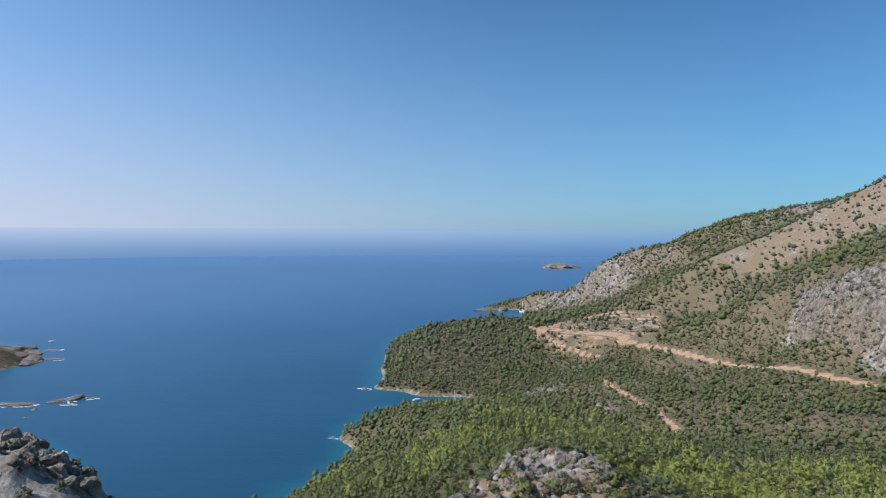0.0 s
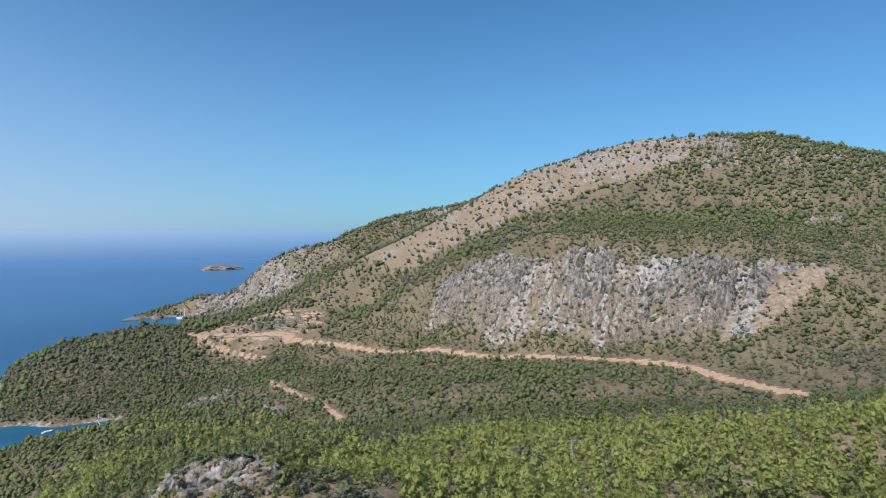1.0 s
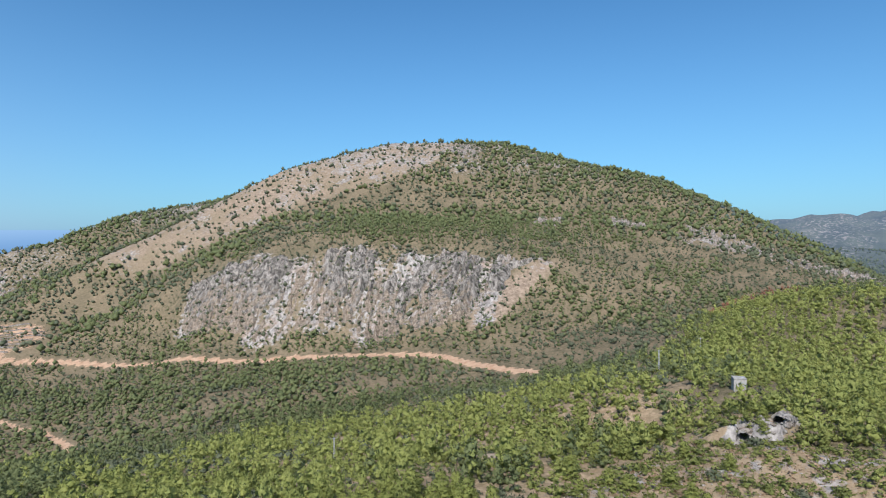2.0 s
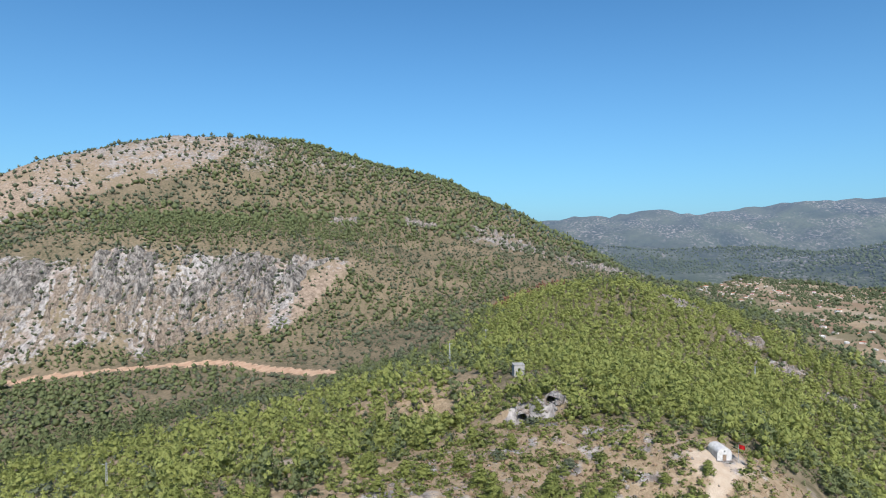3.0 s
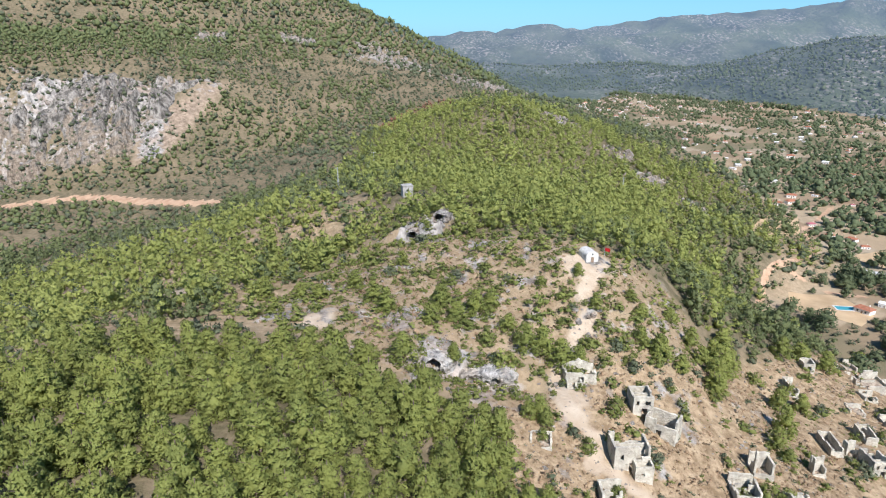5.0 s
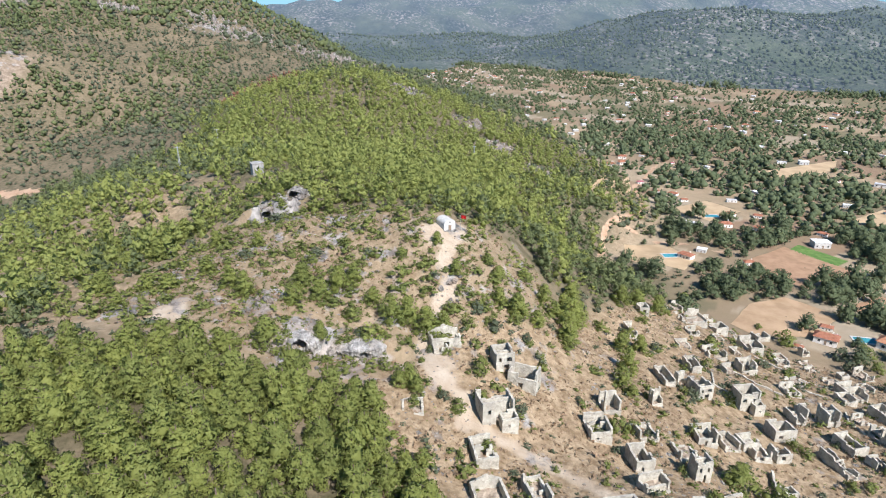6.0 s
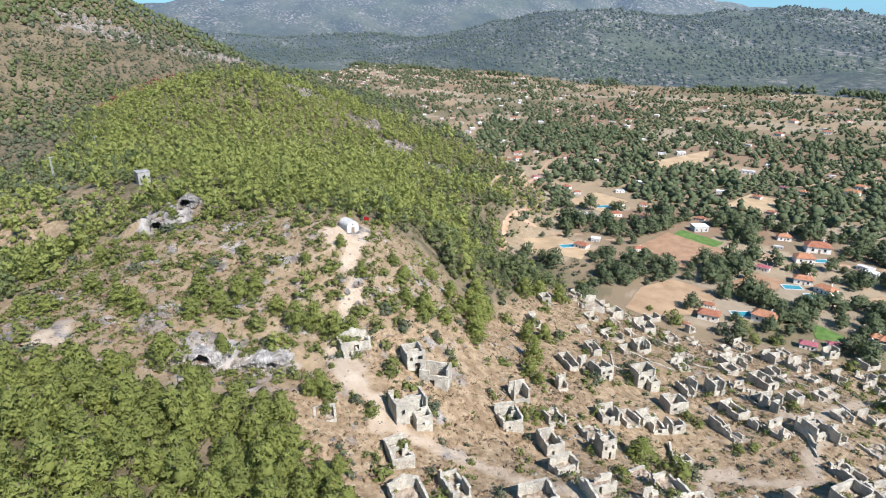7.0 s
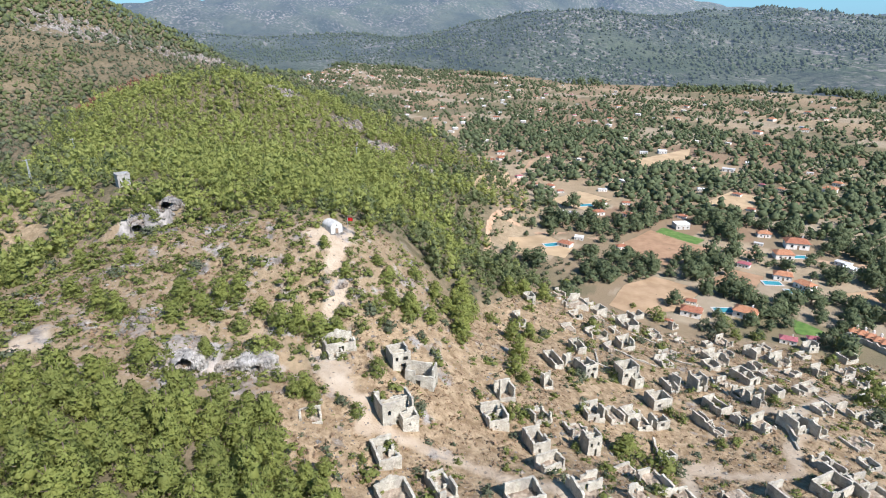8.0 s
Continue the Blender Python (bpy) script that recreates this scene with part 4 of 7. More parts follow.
def growth(x, y, z):
    """Chance of a pine and of a shrub at places in plan."""
    far = np.hypot(x, y)
    bearing = np.degrees(np.arctan2(x, y))
    patch = fractal(x, y, 70, 3, 51)
    fine = fractal(x, y, 22, 2, 52)
    pine = np.clip(0.25 + 0.9 * patch, 0, 0.7) * smooth(far, 250, 420)
    shrub = 0.74 + 0.5 * fine + 0.25 * patch
    below_road = (near_line(x, y, road)[1] * 0 + 1) * smooth(z, 110, 80) * smooth(far, 950, 800)
    pine = np.maximum(pine, below_road * (0.5 + 0.6 * patch))
    shrub = np.maximum(shrub, below_road * (0.66 + 0.3 * patch))
    band = smooth(np.abs(z - 215 - 12 * patch), 32, 14) * smooth(bearing, 38, 46) * smooth(far, 1250, 1100)
    pine = np.maximum(pine, band * 0.9)
    summit = smooth(z, 225, 260) * smooth(bearing, 52, 58)
    pine, shrub = np.maximum(pine, 0.62 * summit), np.maximum(shrub, 0.95 * summit)
    for ring, p, s in ((spur_ring, 0.92, 0.5), (pine_ring, 0.96, 0.3), (shoulder_ring, 0.56, 0.6), (brown_burn, 0.05, 0.12)):
        k = smooth(inside(x, y, ring) + 6 * fine, -5, 8)
        pine, shrub = pine * (1 - k) + p * (1 + 0.35 * fine) * k, shrub * (1 - k) + s * k
    for ring, p, s in ((cliff_ring, 0.0, 0.36 + 0.22 * fine), (scree_ring, 0.0, 0.12), (brown_ring, 0.0, 0.3 + 0.25 * fine), (terrace_ring, 0.0, 0.36 + 0.3 * fine), (open_ring, 0.0, 0.0), (ruin_ring, 0.0, 0.0), (grove_ring, 0.0, 0.0), (valley_ring, 0.0, 0.0)):
        k = smooth(inside(x, y, ring), -5, 5)
        pine, shrub = pine * (1 - k) + p * k, shrub * (1 - k) + s * k
    cape = smooth(y, 690, 740) * smooth(x, 200, 120)
    shrub = np.maximum(shrub, cape * 0.9)
    for px, py, size in rocky_spots:
        k = smooth(np.hypot(x - px, y - py), size * 1.1, size * 0.6)
        pine, shrub = pine * (1 - k), shrub * (1 - k * (0.7 if math.hypot(px, py) < 300 else 0.35))
    for px, py, size in ((203, 41, 6), (209, 43, 5), (160, 32, 7), (168, 28, 7), (236, 143, 5)):
        k = smooth(np.hypot(x - px, y - py), size + 1.5, size)
        pine, shrub = pine * (1 - k), shrub * (1 - k)
    clear = smooth(near_line(x, y, road)[0], 8, 13) * smooth(z, 1.2, 3.0)
    for line in footpaths:
        clear = clear * smooth(near_line(x, y, line)[0], 3.0, 6.5)
    return pine * clear, shrub * clear


rng = np.random.default_rng(5)
pine_close = [plant(rng, 6, 24, 0.068, rng.uniform(1.1, 1.4), rng.uniform(1.4, 2.2), (0.18, 0.26), skin="octa", fill=0.7, inner=0.8) for _ in range(10)]
pine_near = [plant(rng, 3, 14, 0.098, rng.uniform(1.1, 1.45), rng.uniform(1.3, 2.0), (0.25, 0.34), skin="octa", fill=0.65, inner=0.82) for _ in range(10)]
pine_mid = [plant(rng, 2, 2, 0.16, 1.1, 2.2, (0.34, 0.43), skin="octa", fill=0.7) for _ in range(8)]
tussock = [plant(rng, 1, 11, 0.22, 0.7, 2.0, (0.28, 0.36), skin="none") for _ in range(6)]
bush_mid = [plant(rng, 3, 14, 0.11, 0.72, 2.6, (0.26, 0.35), skin="octa", fill=0.85, inner=0.8) for _ in range(6)]
bush_tiny = [plant(rng, 1, 2, 0.2, 0.8, 2.0, (0.44, 0.52), skin="octa", lumpy=0.2) for _ in range(8)]
bush_far = [plant(rng, 1, 9, 0.13, 0.8, 2.6, (0.42, 0.5), skin="octa", inner=0.88, lumpy=0.22) for _ in range(8)]

bands = [("close", 112, 225, 3.3, pine_close, bush_mid, 3.5), ("near", 225, 430, 3.3, pine_near, bush_far, 3.6), ("crest", 430, 660, 3.4, pine_near, bush_far, 3.6), ("middle", 430, 860, 4.6, pine_mid, bush_far, 4.3), ("distant", 860, 1780, 7.0, bush_tiny, bush_tiny, 6.8)]
for title, r0, r1, step, pines, bushes, wide in bands:
    x, y, rng = jittered(-300, 1400, -260, 1700, step, int(r1))
    far, bearing = np.hypot(x, y), np.degrees(np.arctan2(x, y))
    keep = (far >= r0) & (far < r1) & (bearing > -44) & (bearing < 118)
    x, y = x[keep], y[keep]
    if title in ("crest", "middle"):
        keep = (inside(x, y, pine_ring) > -12) == (title == "crest")
        x, y = x[keep], y[keep]
    z = land(x, y)
    pine, shrub = growth(x, y, z)
    dice = rng.random(len(x))
    is_pine = (dice < pine) & (z > 2)
    is_bush = ~is_pine & (rng.random(len(x)) < shrub) & (z > 2)
    young = np.maximum.reduce([inside(x, y, r) for r in (pine_ring, spur_ring, shoulder_ring)]) + 26 * fractal(x, y, 45, 3, 53) + rng.normal(0, 12, len(x)) > 4
    young &= ~((inside(x, y, spur_ring) > 0) & (fractal(x, y, 38, 3, 58) + rng.normal(0, 0.35, len(x)) > -0.5))
    for mask, kinds, mat, name, label, scale in (
            (is_pine & young, pines, pine_leaf, "pine_forest", "sunlit yellow-green pine trees covering the hillside", 1.0),
            (is_pine & ~young, pines, old_pine_leaf, "pine_forest", "dark olive-green pine trees on a dry mountainside", 1.0),
            (is_bush, bushes, maquis_leaf, "maquis_scrub", "dark grey-green evergreen shrubs on dry stony ground", 0.8)):
        n = mask.sum()
        size = wide * (scale * 0.62 if title == "close" and mat is maquis_leaf else scale) * np.clip(rng.lognormal(-0.04, 0.45, n), 0.35, 2.0)
        tall = rng.uniform(0.7, 1.25, n)
        scatter(name, kinds, x[mask], y[mask], z[mask] - 0.15, size, tall, mat, label, "shrubs" if mat is maquis_leaf else "forest", int(r1) + 7)

# the wooded cape
x, y, rng = jittered(-110, 230, 690, 1260, 4.9, 93)
z = land(x, y)
keep = (z > 1.5) & (rng.random(len(x)) < 0.62) & (inside(x, y, terrace_ring) < -8) & (near_line(x, y, footpaths[0])[0] > 6)
scatter("maquis_scrub", bush_far, x[keep], y[keep], z[keep] - 0.1, np.clip(4.4 * rng.lognormal(0, 0.3, keep.sum()), 2, 8), rng.uniform(0.7, 1.1, keep.sum()), maquis_leaf, "dense grey-green shrubs on a rocky cape", "shrubs", 94)

# far hills: dark scrub in clumps, its leaves glowing bluish for haze
x, y, rng = jittered(900, 2300, -1800, 300, 10, 91)
far = np.hypot(x, y)
z = land(x, y)
keep = (far > 1050) & (far < 2150) & (z > 94) & (inside(x, y, valley_ring) < -5) & (rng.random(len(x)) < (0.68 + 0.35 * fractal(x, y, 120, 3, 61))) & (np.degrees(np.arctan2(x, y)) > 76)
x, y, z = x[keep], y[keep], z[keep]
scatter("backdrop_woodland", [(OCTA * np.array([0.5, 0.5, 0.55]) * np.random.default_rng(k).uniform(0.75, 1.2, (6, 1)) + np.array([0, 0, 0.35]), OCTA_FACES, OCTA) for k in range(5)], x, y, z - 0.5, np.clip(5.4 * rng.lognormal(0, 0.35, len(x)), 3, 12), rng.uniform(0.7, 1.1, len(x)), hazed_leaf, "dark green scrub woodland on distant hills", "woodland", 92)

# reddish burnt wood beside the saddle road
x, y, rng = jittered(470, 720, 60, 145, 5.0, 95)
keep = (inside(x, y, brown_burn) > -3) & (rng.random(len(x)) < 0.75)
scatter("burnt_wood", pine_mid, x[keep], y[keep], land(x[keep], y[keep]), rng.uniform(3, 5, keep.sum()), rng.uniform(0.9, 1.2, keep.sum()), scorched_leaf, "reddish-brown scorched trees beside a dirt road", "burnt trees", 96)

# broken limestone: blades and blocks standing out of the cliff and the rocky ground
blades = [(ICO * np.random.default_rng(60 + k).uniform(0.55, 1.25, (12, 1)) * np.array([0.5, 0.42, 0.75]), ICO_FACES, None) for k in range(8)]
x, y, rng = jittered(340, 660, 290, 760, 4.0, 97)
lift, bare, cleft, on_face = cliff_relief(x, y)
keep = (on_face > 0) & (rng.random(len(x)) < 0.16 * bare)
x, y, lift = x[keep], y[keep], lift[keep]
scatter("cliff_rocks", blades, x, y, land(x, y) + np.maximum(lift, 0), np.clip(3.0 * rng.lognormal(0, 0.5, len(x)), 1.5, 8), rng.uniform(0.5, 1.1, len(x)), cliff_stone, "jagged grey limestone ribs of a cliff", "rocks", 98)
x, y, rng = jittered(340, 660, 290, 760, 4.8, 197)
lift, bare, cleft, on_face = cliff_relief(x, y)
keep = (inside(x, y, cliff_ring) > -6) & (rng.random(len(x)) < 0.50 - 0.34 * bare + 0.2 * fractal(x, y, 30, 2, 43) + 0.6 * cleft)
x, y, lift = x[keep], y[keep], lift[keep]
scatter("cliff_shrubs", bush_far, x, y, land(x, y) + np.maximum(lift, 0) - 0.3, np.clip(4.4 * rng.lognormal(0, 0.35, len(x)), 2.2, 8), rng.uniform(0.8, 1.1, len(x)), maquis_leaf, "dark shrubs clinging to the gullies of a limestone cliff", "shrubs", 198)
spots_x, spots_y, spots_s = [], [], []
for px, py, size in rocky_spots:
    if math.hypot(px, py) > 300:
        n = int(30 + size * 1.2)
        spots_x.append(px + rng.normal(0, 0.5, n) * size), spots_y.append(py + rng.normal(0, 0.5, n) * size)
        spots_s.append(np.clip(math.hypot(px, py) / 190 * rng.lognormal(0, 0.4, n), 1.5, 11))
x, y, size = np.concatenate(spots_x), np.concatenate(spots_y), np.concatenate(spots_s)
z = land(x, y)
keep = z > 0.5
scatter("hill_rocks", blades, x[keep], y[keep], z[keep], size[keep], rng.uniform(0.5, 1.1, keep.sum()), cliff_stone, "grey limestone blocks on the mountainside", "rocks", 99)


# ---- things ----
def part(name, bm, material, parent=None, label="", at=None, smooth_shade=False):
    """Links a bmesh as one mesh object, under a thing or a part."""
    me = bpy.data.meshes.new(name)
    bm.normal_update()
    for f in bm.faces:
        f.smooth = smooth_shade
    bm.to_mesh(me)
    bm.free()
    me.materials.append(material)
    ob = new(name, me)
    if parent:
        ob.parent = parent
    if at:
        ob.matrix_basis = at
    return tagged(ob, label)


def child(name, me, parent, at=None, label=""):
    ob = new(name, me)
    ob.parent = parent
    if at:
        ob.matrix_basis = at
    return tagged(ob, label)


def add_box(bm, x0, x1, y0, y1, z0, z1, bevel=0.0):
    made = bmesh.ops.create_cube(bm, size=1, matrix=Matrix.Translation(((x0 + x1) / 2, (y0 + y1) / 2, (z0 + z1) / 2)) @ Matrix.Diagonal((x1 - x0, y1 - y0, z1 - z0, 1)))
    if bevel:
        edges = list({e for v in made["verts"] for e in v.link_edges})
        bmesh.ops.bevel(bm, geom=edges, offset=bevel, segments=1, affect="EDGES")
    return bm


def box(x0, x1, y0, y1, z0, z1, bevel=0.0):
    return add_box(bmesh.new(), x0, x1, y0, y1, z0, z1, bevel)


def tube(bm, a, b, r0, r1, sides=6):
    a, b = Vector(a), Vector(b)
    m = Matrix.Translation((a + b) / 2) @ (b - a).to_track_quat("Z", "Y").to_matrix().to_4x4()
    bmesh.ops.create_cone(bm, cap_ends=True, segments=sides, radius1=r0, radius2=r1, depth=(b - a).length, matrix=m)
    return bm


def height(x, y):
    return float(land(np.array([x]), np.array([y]))[0])


def facing(x, y, turn=0.0):
    """Turn about z that points a thing's front (its -y side) back to the middle of the ridge."""
    return math.degrees(math.atan2(y, x)) - 90 + turn


# trees as things of their own
def foliage_mesh(name, seed, material, *shape, **more):
    v, f, n = plant(np.random.default_rng(seed), *shape, **more)
    return mesh_from(name, v, f, material, True, n)


def trunk_mesh(seed, reach, radius):
    """A tapered trunk with a few limbs, for a crown one metre wide."""
    rnd, bm = random.Random(seed), bmesh.new()
    tube(bm, (0, 0, -0.15), (rnd.uniform(-0.03, 0.03), rnd.uniform(-0.03, 0.03), reach), radius, radius * 0.4, 6)
    for k in range(4):
        a, h = k * 1.6 + rnd.uniform(-0.4, 0.4), reach * rnd.uniform(0.35, 0.8)
        tube(bm, (0, 0, h), (0.26 * math.cos(a), 0.26 * math.sin(a), h + 0.22), radius * 0.4, radius * 0.12, 4)
    me = bpy.data.meshes.new("trunk")
    bm.to_mesh(me)
    bm.free()
    me.materials.append(bark)
    return me


pine_forms = [(foliage_mesh("crown", 100 + k, shaded_pine_leaf, 26, 78, 0.036, 1.2 + 0.05 * (k % 4), 1.5 + 0.25 * (k % 5), (0.12, 0.2), core=0.5, fill=0.55, skin="octa", inner=0.6), trunk_mesh(k, 1.2, 0.03)) for k in range(9)]
oak_forms = [(foliage_mesh("crown", 200 + k, oak_leaf, 10, 40, 0.055, 0.78, 3.0, (0.2, 0.28), core=0.6, low=0.12, skin="octa", inner=0.75), trunk_mesh(20 + k, 0.5, 0.04)) for k in range(5)]
dark_forms = [foliage_mesh("foliage", 320 + k, maquis_leaf, 7, 34, 0.065, 0.7, 2.8, (0.2, 0.29), skin="octa", inner=0.72) for k in range(4)]
dry_forms = [foliage_mesh("foliage", 340 + k, dead_leaf, 7, 34, 0.06, 0.6, 2.6, (0.18, 0.27), skin="octa", inner=0.72) for k in range(3)]
bush_forms = [foliage_mesh("foliage", 300 + k, bush_leaf, 7, 40, 0.06, 0.72, 2.8, (0.2, 0.29), skin="octa", inner=0.72) for k in range(4)]


def plant_tree(kind, x, y, wide, tall, turn, k, label, group):
    forms = pine_forms if kind == "pine_tree" else oak_forms
    leaf, wood = forms[k % len(forms)]
    tree = tagged(new(kind), label, "tree", group)
    tree.matrix_basis = Matrix.Translation((x, y, height(x, y) - 0.1)) @ pose(0, 0, 0, 0, 0, turn) @ Matrix.Diagonal((wide, wide, wide * tall, 1))
    child("trunk", wood, tree)
    child("crown", leaf, tree)
    return tree


def plant_bush(x, y, wide, tall, turn, k, label="rounded dark green bush among the ruins", group="bushes among the ruins", forms=None):
    forms = forms or bush_forms
    bush = new("bush", forms[k % len(forms)])
    bush.matrix_basis = Matrix.Translation((x, y, height(x, y) - 0.1)) @ pose(0, 0, 0, 0, 0, turn) @ Matrix.Diagonal((wide, wide, wide * tall, 1))
    return tagged(bush, label, "bush", group)


# the dense grove below the eye
x, y, rng = jittered(10, 125, -10, 115, 4.2, 17)
keep = (inside(x, y, grove_ring) > 0.5 + 3.2 * smooth(np.hypot(x, y), 84, 94)) & (np.hypot(x, y) > 42)
x, y = np.r_[x[keep], [72.6, 91.0, 77.3, 97.6]], np.r_[y[keep], [21.9, 15.4, 10.2, 29.3]]
order = np.argsort(np.hypot(x - 70, y - 20))
x, y = x[order], y[order]
for k, (px, py) in enumerate(zip(x[:300], y[:300])):
    plant_tree("pine_tree", px, py, rng.uniform(4.2, 6.6), rng.uniform(0.75, 1.1), rng.uniform(0, 360), k, "bushy yellow-green pine tree in a dense grove", "pines of the grove")
if len(x) > 300:
    px, py = x[300:], y[300:]
    scatter("pine_forest", pine_close, px, py, land(px, py), rng.uniform(3.6, 5.2, len(px)), rng.uniform(1.0, 1.3, len(px)), pine_leaf, "sunlit pine trees at the edge of a grove", "forest", 18)

# single pines and bushes on the open slope and among the ruins
slope_pines = [(137.9, -12.1, 3.8), (129.8, -15.8, 4.2), (123.4, -29.3, 5.8), (135.1, -45.7, 7.3), (123.6, -41.0, 5.4), (114.9, -4.0, 6.8), (113.9, -0.6, 6.2), (113.3, -7.8, 6.5), (114.7, -11.4, 4.7), (119.6, 14.2, 6.0), (123.1, 10.5, 6.0), (126.5, 7.2, 5.2), (127.3, 18.1, 4.9), (119.4, 3.1, 5.0), (105.2, 13.0, 4.2), (125.4, -25.4, 4.5), (135.0, -3.6, 3.4), (141.1, -34.5, 5.1), (150.1, -50.3, 7.0), (133.1, 40.2, 5.6), (124.6, 33.7, 5.4), (127.1, 51.7, 4.9), (126.3, 46.9, 5.3), (121.3, 29.9, 6.2), (124.5, 18.4, 5.5), (102.0, 22.2, 7.6), (116.2, 19.2, 5.2), (104.8, 12.9, 3.8)]
slope_pines += [(173.3, 29.6, 3.9), (172.8, 23.8, 3.9), (166.5, 28.2, 3.3), (169.4, 56.0, 7.0), (172.2, 52.9, 6.2), (162.2, 57.2, 5.8), (126.3, 60.2, 5.2), (98.1, 28.3, 4.8), (141.3, 60.2, 5.8), (97.2, 33.3, 5.6), (118.1, 54.3, 4.3), (146.4, 55.4, 5.3), (145.3, 31.2, 4.0), (180.7, 65.7, 7.1), (180.7, 73.4, 7.0), (167.2, 73.9, 6.5), (182.8, 84.4, 7.0), (152.1, 43.0, 5.0), (137.2, -39.0, 5.8), (132.8, -40.8, 5.1), (123.1, -33.8, 4.5), (136.9, -24.3, 4.1), (133.1, -26.4, 4.9)]
ruin_pines = [(134.6, -59.6, 5.5), (137.1, -65.9, 5.3), (122.8, -56.6, 5.6), (113.1, -51.5, 4.7), (109.5, -52.2, 3.8), (85.2, -63.3, 7.4), (96.4, -3.4, 4.6), (93.8, -4.6, 3.4), (95.3, -1.4, 3.4), (72.3, -1.8, 5.2), (75.3, -4.5, 3.7), (71.4, 0.8, 3.9), (128.1, -42.9, 5.6), (121.6, -41.5, 4.8), (140.4, -49.4, 6.7), (140.1, -45.3, 6.0), (123.8, -29.1, 5.2), (208.6, -115.4, 6.6), (167.0, -84.3, 6.3), (168.6, -77.8, 7.4), (161.6, -69.8, 6.0)]
ruin_bushes = [(106.7, -5.5, 1.4), (107.9, -8.2, 1.6), (106.5, -11.3, 1.9), (109.7, -13.4, 1.4), (101.8, -17.4, 3.7), (94.9, -16.1, 2.9), (93.3, -9.4, 2.4), (94.9, -8.9, 1.4), (91.2, -11.8, 3.4), (93.6, -23.8, 2.7), (82.5, -15.7, 2.8), (80.2, -10.7, 1.8), (77.2, -18.9, 1.6), (90.7, -4.0, 2.3), (74.4, -20.7, 1.9), (102.0, -37.5, 1.6), (79.7, -26.7, 1.5), (93.0, -37.9, 2.4), (92.4, -39.1, 2.4), (94.9, -43.5, 3.8), (95.8, -46.6, 3.0), (95.4, -50.0, 2.1), (84.7, -51.8, 1.9), (99.9, -61.6, 2.7), (87.9, -40.4, 1.7)]
ruin_bushes += [(81.3, -68.6, 5.7), (67.4, -57.6, 2.8), (80.2, -71.9, 3.3), (99.9, -85.2, 2.9), (76.4, -53.1, 2.5), (122.9, -84.6, 3.9), (148.2, -92.8, 5.9), (136.1, -84.9, 2.9), (140.0, -71.6, 2.9), (142.7, -56.9, 4.1), (143.1, -64.9, 3.5), (114.9, -69.4, 3.3), (117.7, -80.9, 3.5), (154.3, -74.3, 2.4), (101.5, -96.7, 2.2), (86.7, -88.1, 3.0), (90.9, -99.2, 1.9), (80.9, -90.9, 1.9), (97.9, -113.1, 3.3), (130.1, -170.0, 4.4), (122.7, -152.1, 2.7), (111.0, -151.5, 2.2), (116.2, -68.0, 1.9), (143.4, -106.1, 3.1), (140.0, -112.0, 3.8), (67.0, -42.9, 1.8), (69.5, -27.9, 1.9), (187.3, -133.8, 2.7), (176.0, -136.3, 6.4)]
ruin_bushes += [(164.6, -148.7, 5.8), (163.5, -156.4, 5.4), (163.6, -169.0, 5.1), (155.9, -145.2, 4.4), (153.9, -153.0, 4.0), (151.4, -160.5, 5.2), (141.4, -180.0, 5.8), (138.5, -184.2, 5.4), (100.7, -150.8, 7.6), (88.2, -135.8, 6.0), (117.5, -171.5, 5.2), (97.4, -86.2, 2.8), (116.1, -29.8, 2.2), (110.8, -32.2, 1.7), (120.1, -27.8, 3.3), (116.1, -22.9, 3.2), (115.7, -16.8, 2.9)]
slope_bushes = [(160.9, 29.0, 4.4), (138.9, 23.2, 3.6), (139.5, 26.5, 3.6), (118.3, 45.3, 3.3), (139.6, 33.1, 4.1), (139.5, -5.3, 2.7), (119.9, -13.6, 3.7), (124.0, -8.2, 3.7), (128.8, -10.7, 2.6), (130.3, -13.4, 2.3), (131.0, -9.0, 2.8), (136.7, -17.5, 2.7), (138.0, 4.2, 3.2), (141.9, 10.2, 4.0), (133.5, 6.3, 3.1), (143.0, 0.9, 2.7), (139.2, 16.6, 3.9), (135.3, 18.1, 4.3), (117.3, 11.8, 4.6), (113.9, 7.4, 4.5), (109.1, 5.2, 3.3), (105.2, 4.2, 2.6), (105.0, 9.2, 2.3), (107.8, -4.4, 2.0), (107.8, -8.2, 2.0), (103.5, -6.2, 1.7), (107.6, 0.4, 2.2), (125.3, -16.4, 3.3), (121.1, -19.6, 3.8), (118.6, -22.3, 3.2), (112.8, -23.6, 2.6), (114.7, -30.3, 2.5)]
for k, (px, py, wide) in enumerate(slope_pines):
    plant_tree("pine_tree", px, py, wide * 0.95, rng.uniform(0.65, 0.95), rng.uniform(0, 360), k, "single bushy pine on the dry stony slope", "pines on the open slope")
for k, (px, py, wide) in enumerate(ruin_pines):
    plant_tree("pine_tree", px, py, wide, 0.62 if wide > 7 else rng.uniform(0.8, 1.05), rng.uniform(0, 360), k, "tall green pine standing among ruined houses", "pines among the ruins")
for k, (px, py, wide) in enumerate(ruin_bushes):
    plant_bush(px, py, wide * 1.15, rng.uniform(0.8, 1.15), rng.uniform(0, 360), k, forms=dark_forms if k % 3 == 0 else None)
for k, (px, py, wide) in enumerate(slope_bushes):
    plant_bush(px, py, wide * 1.05, rng.uniform(0.6, 0.85), rng.uniform(0, 360), k, "low green bush on the dry stony slope", "bushes on the open slope", dark_forms if k % 4 == 0 else None)

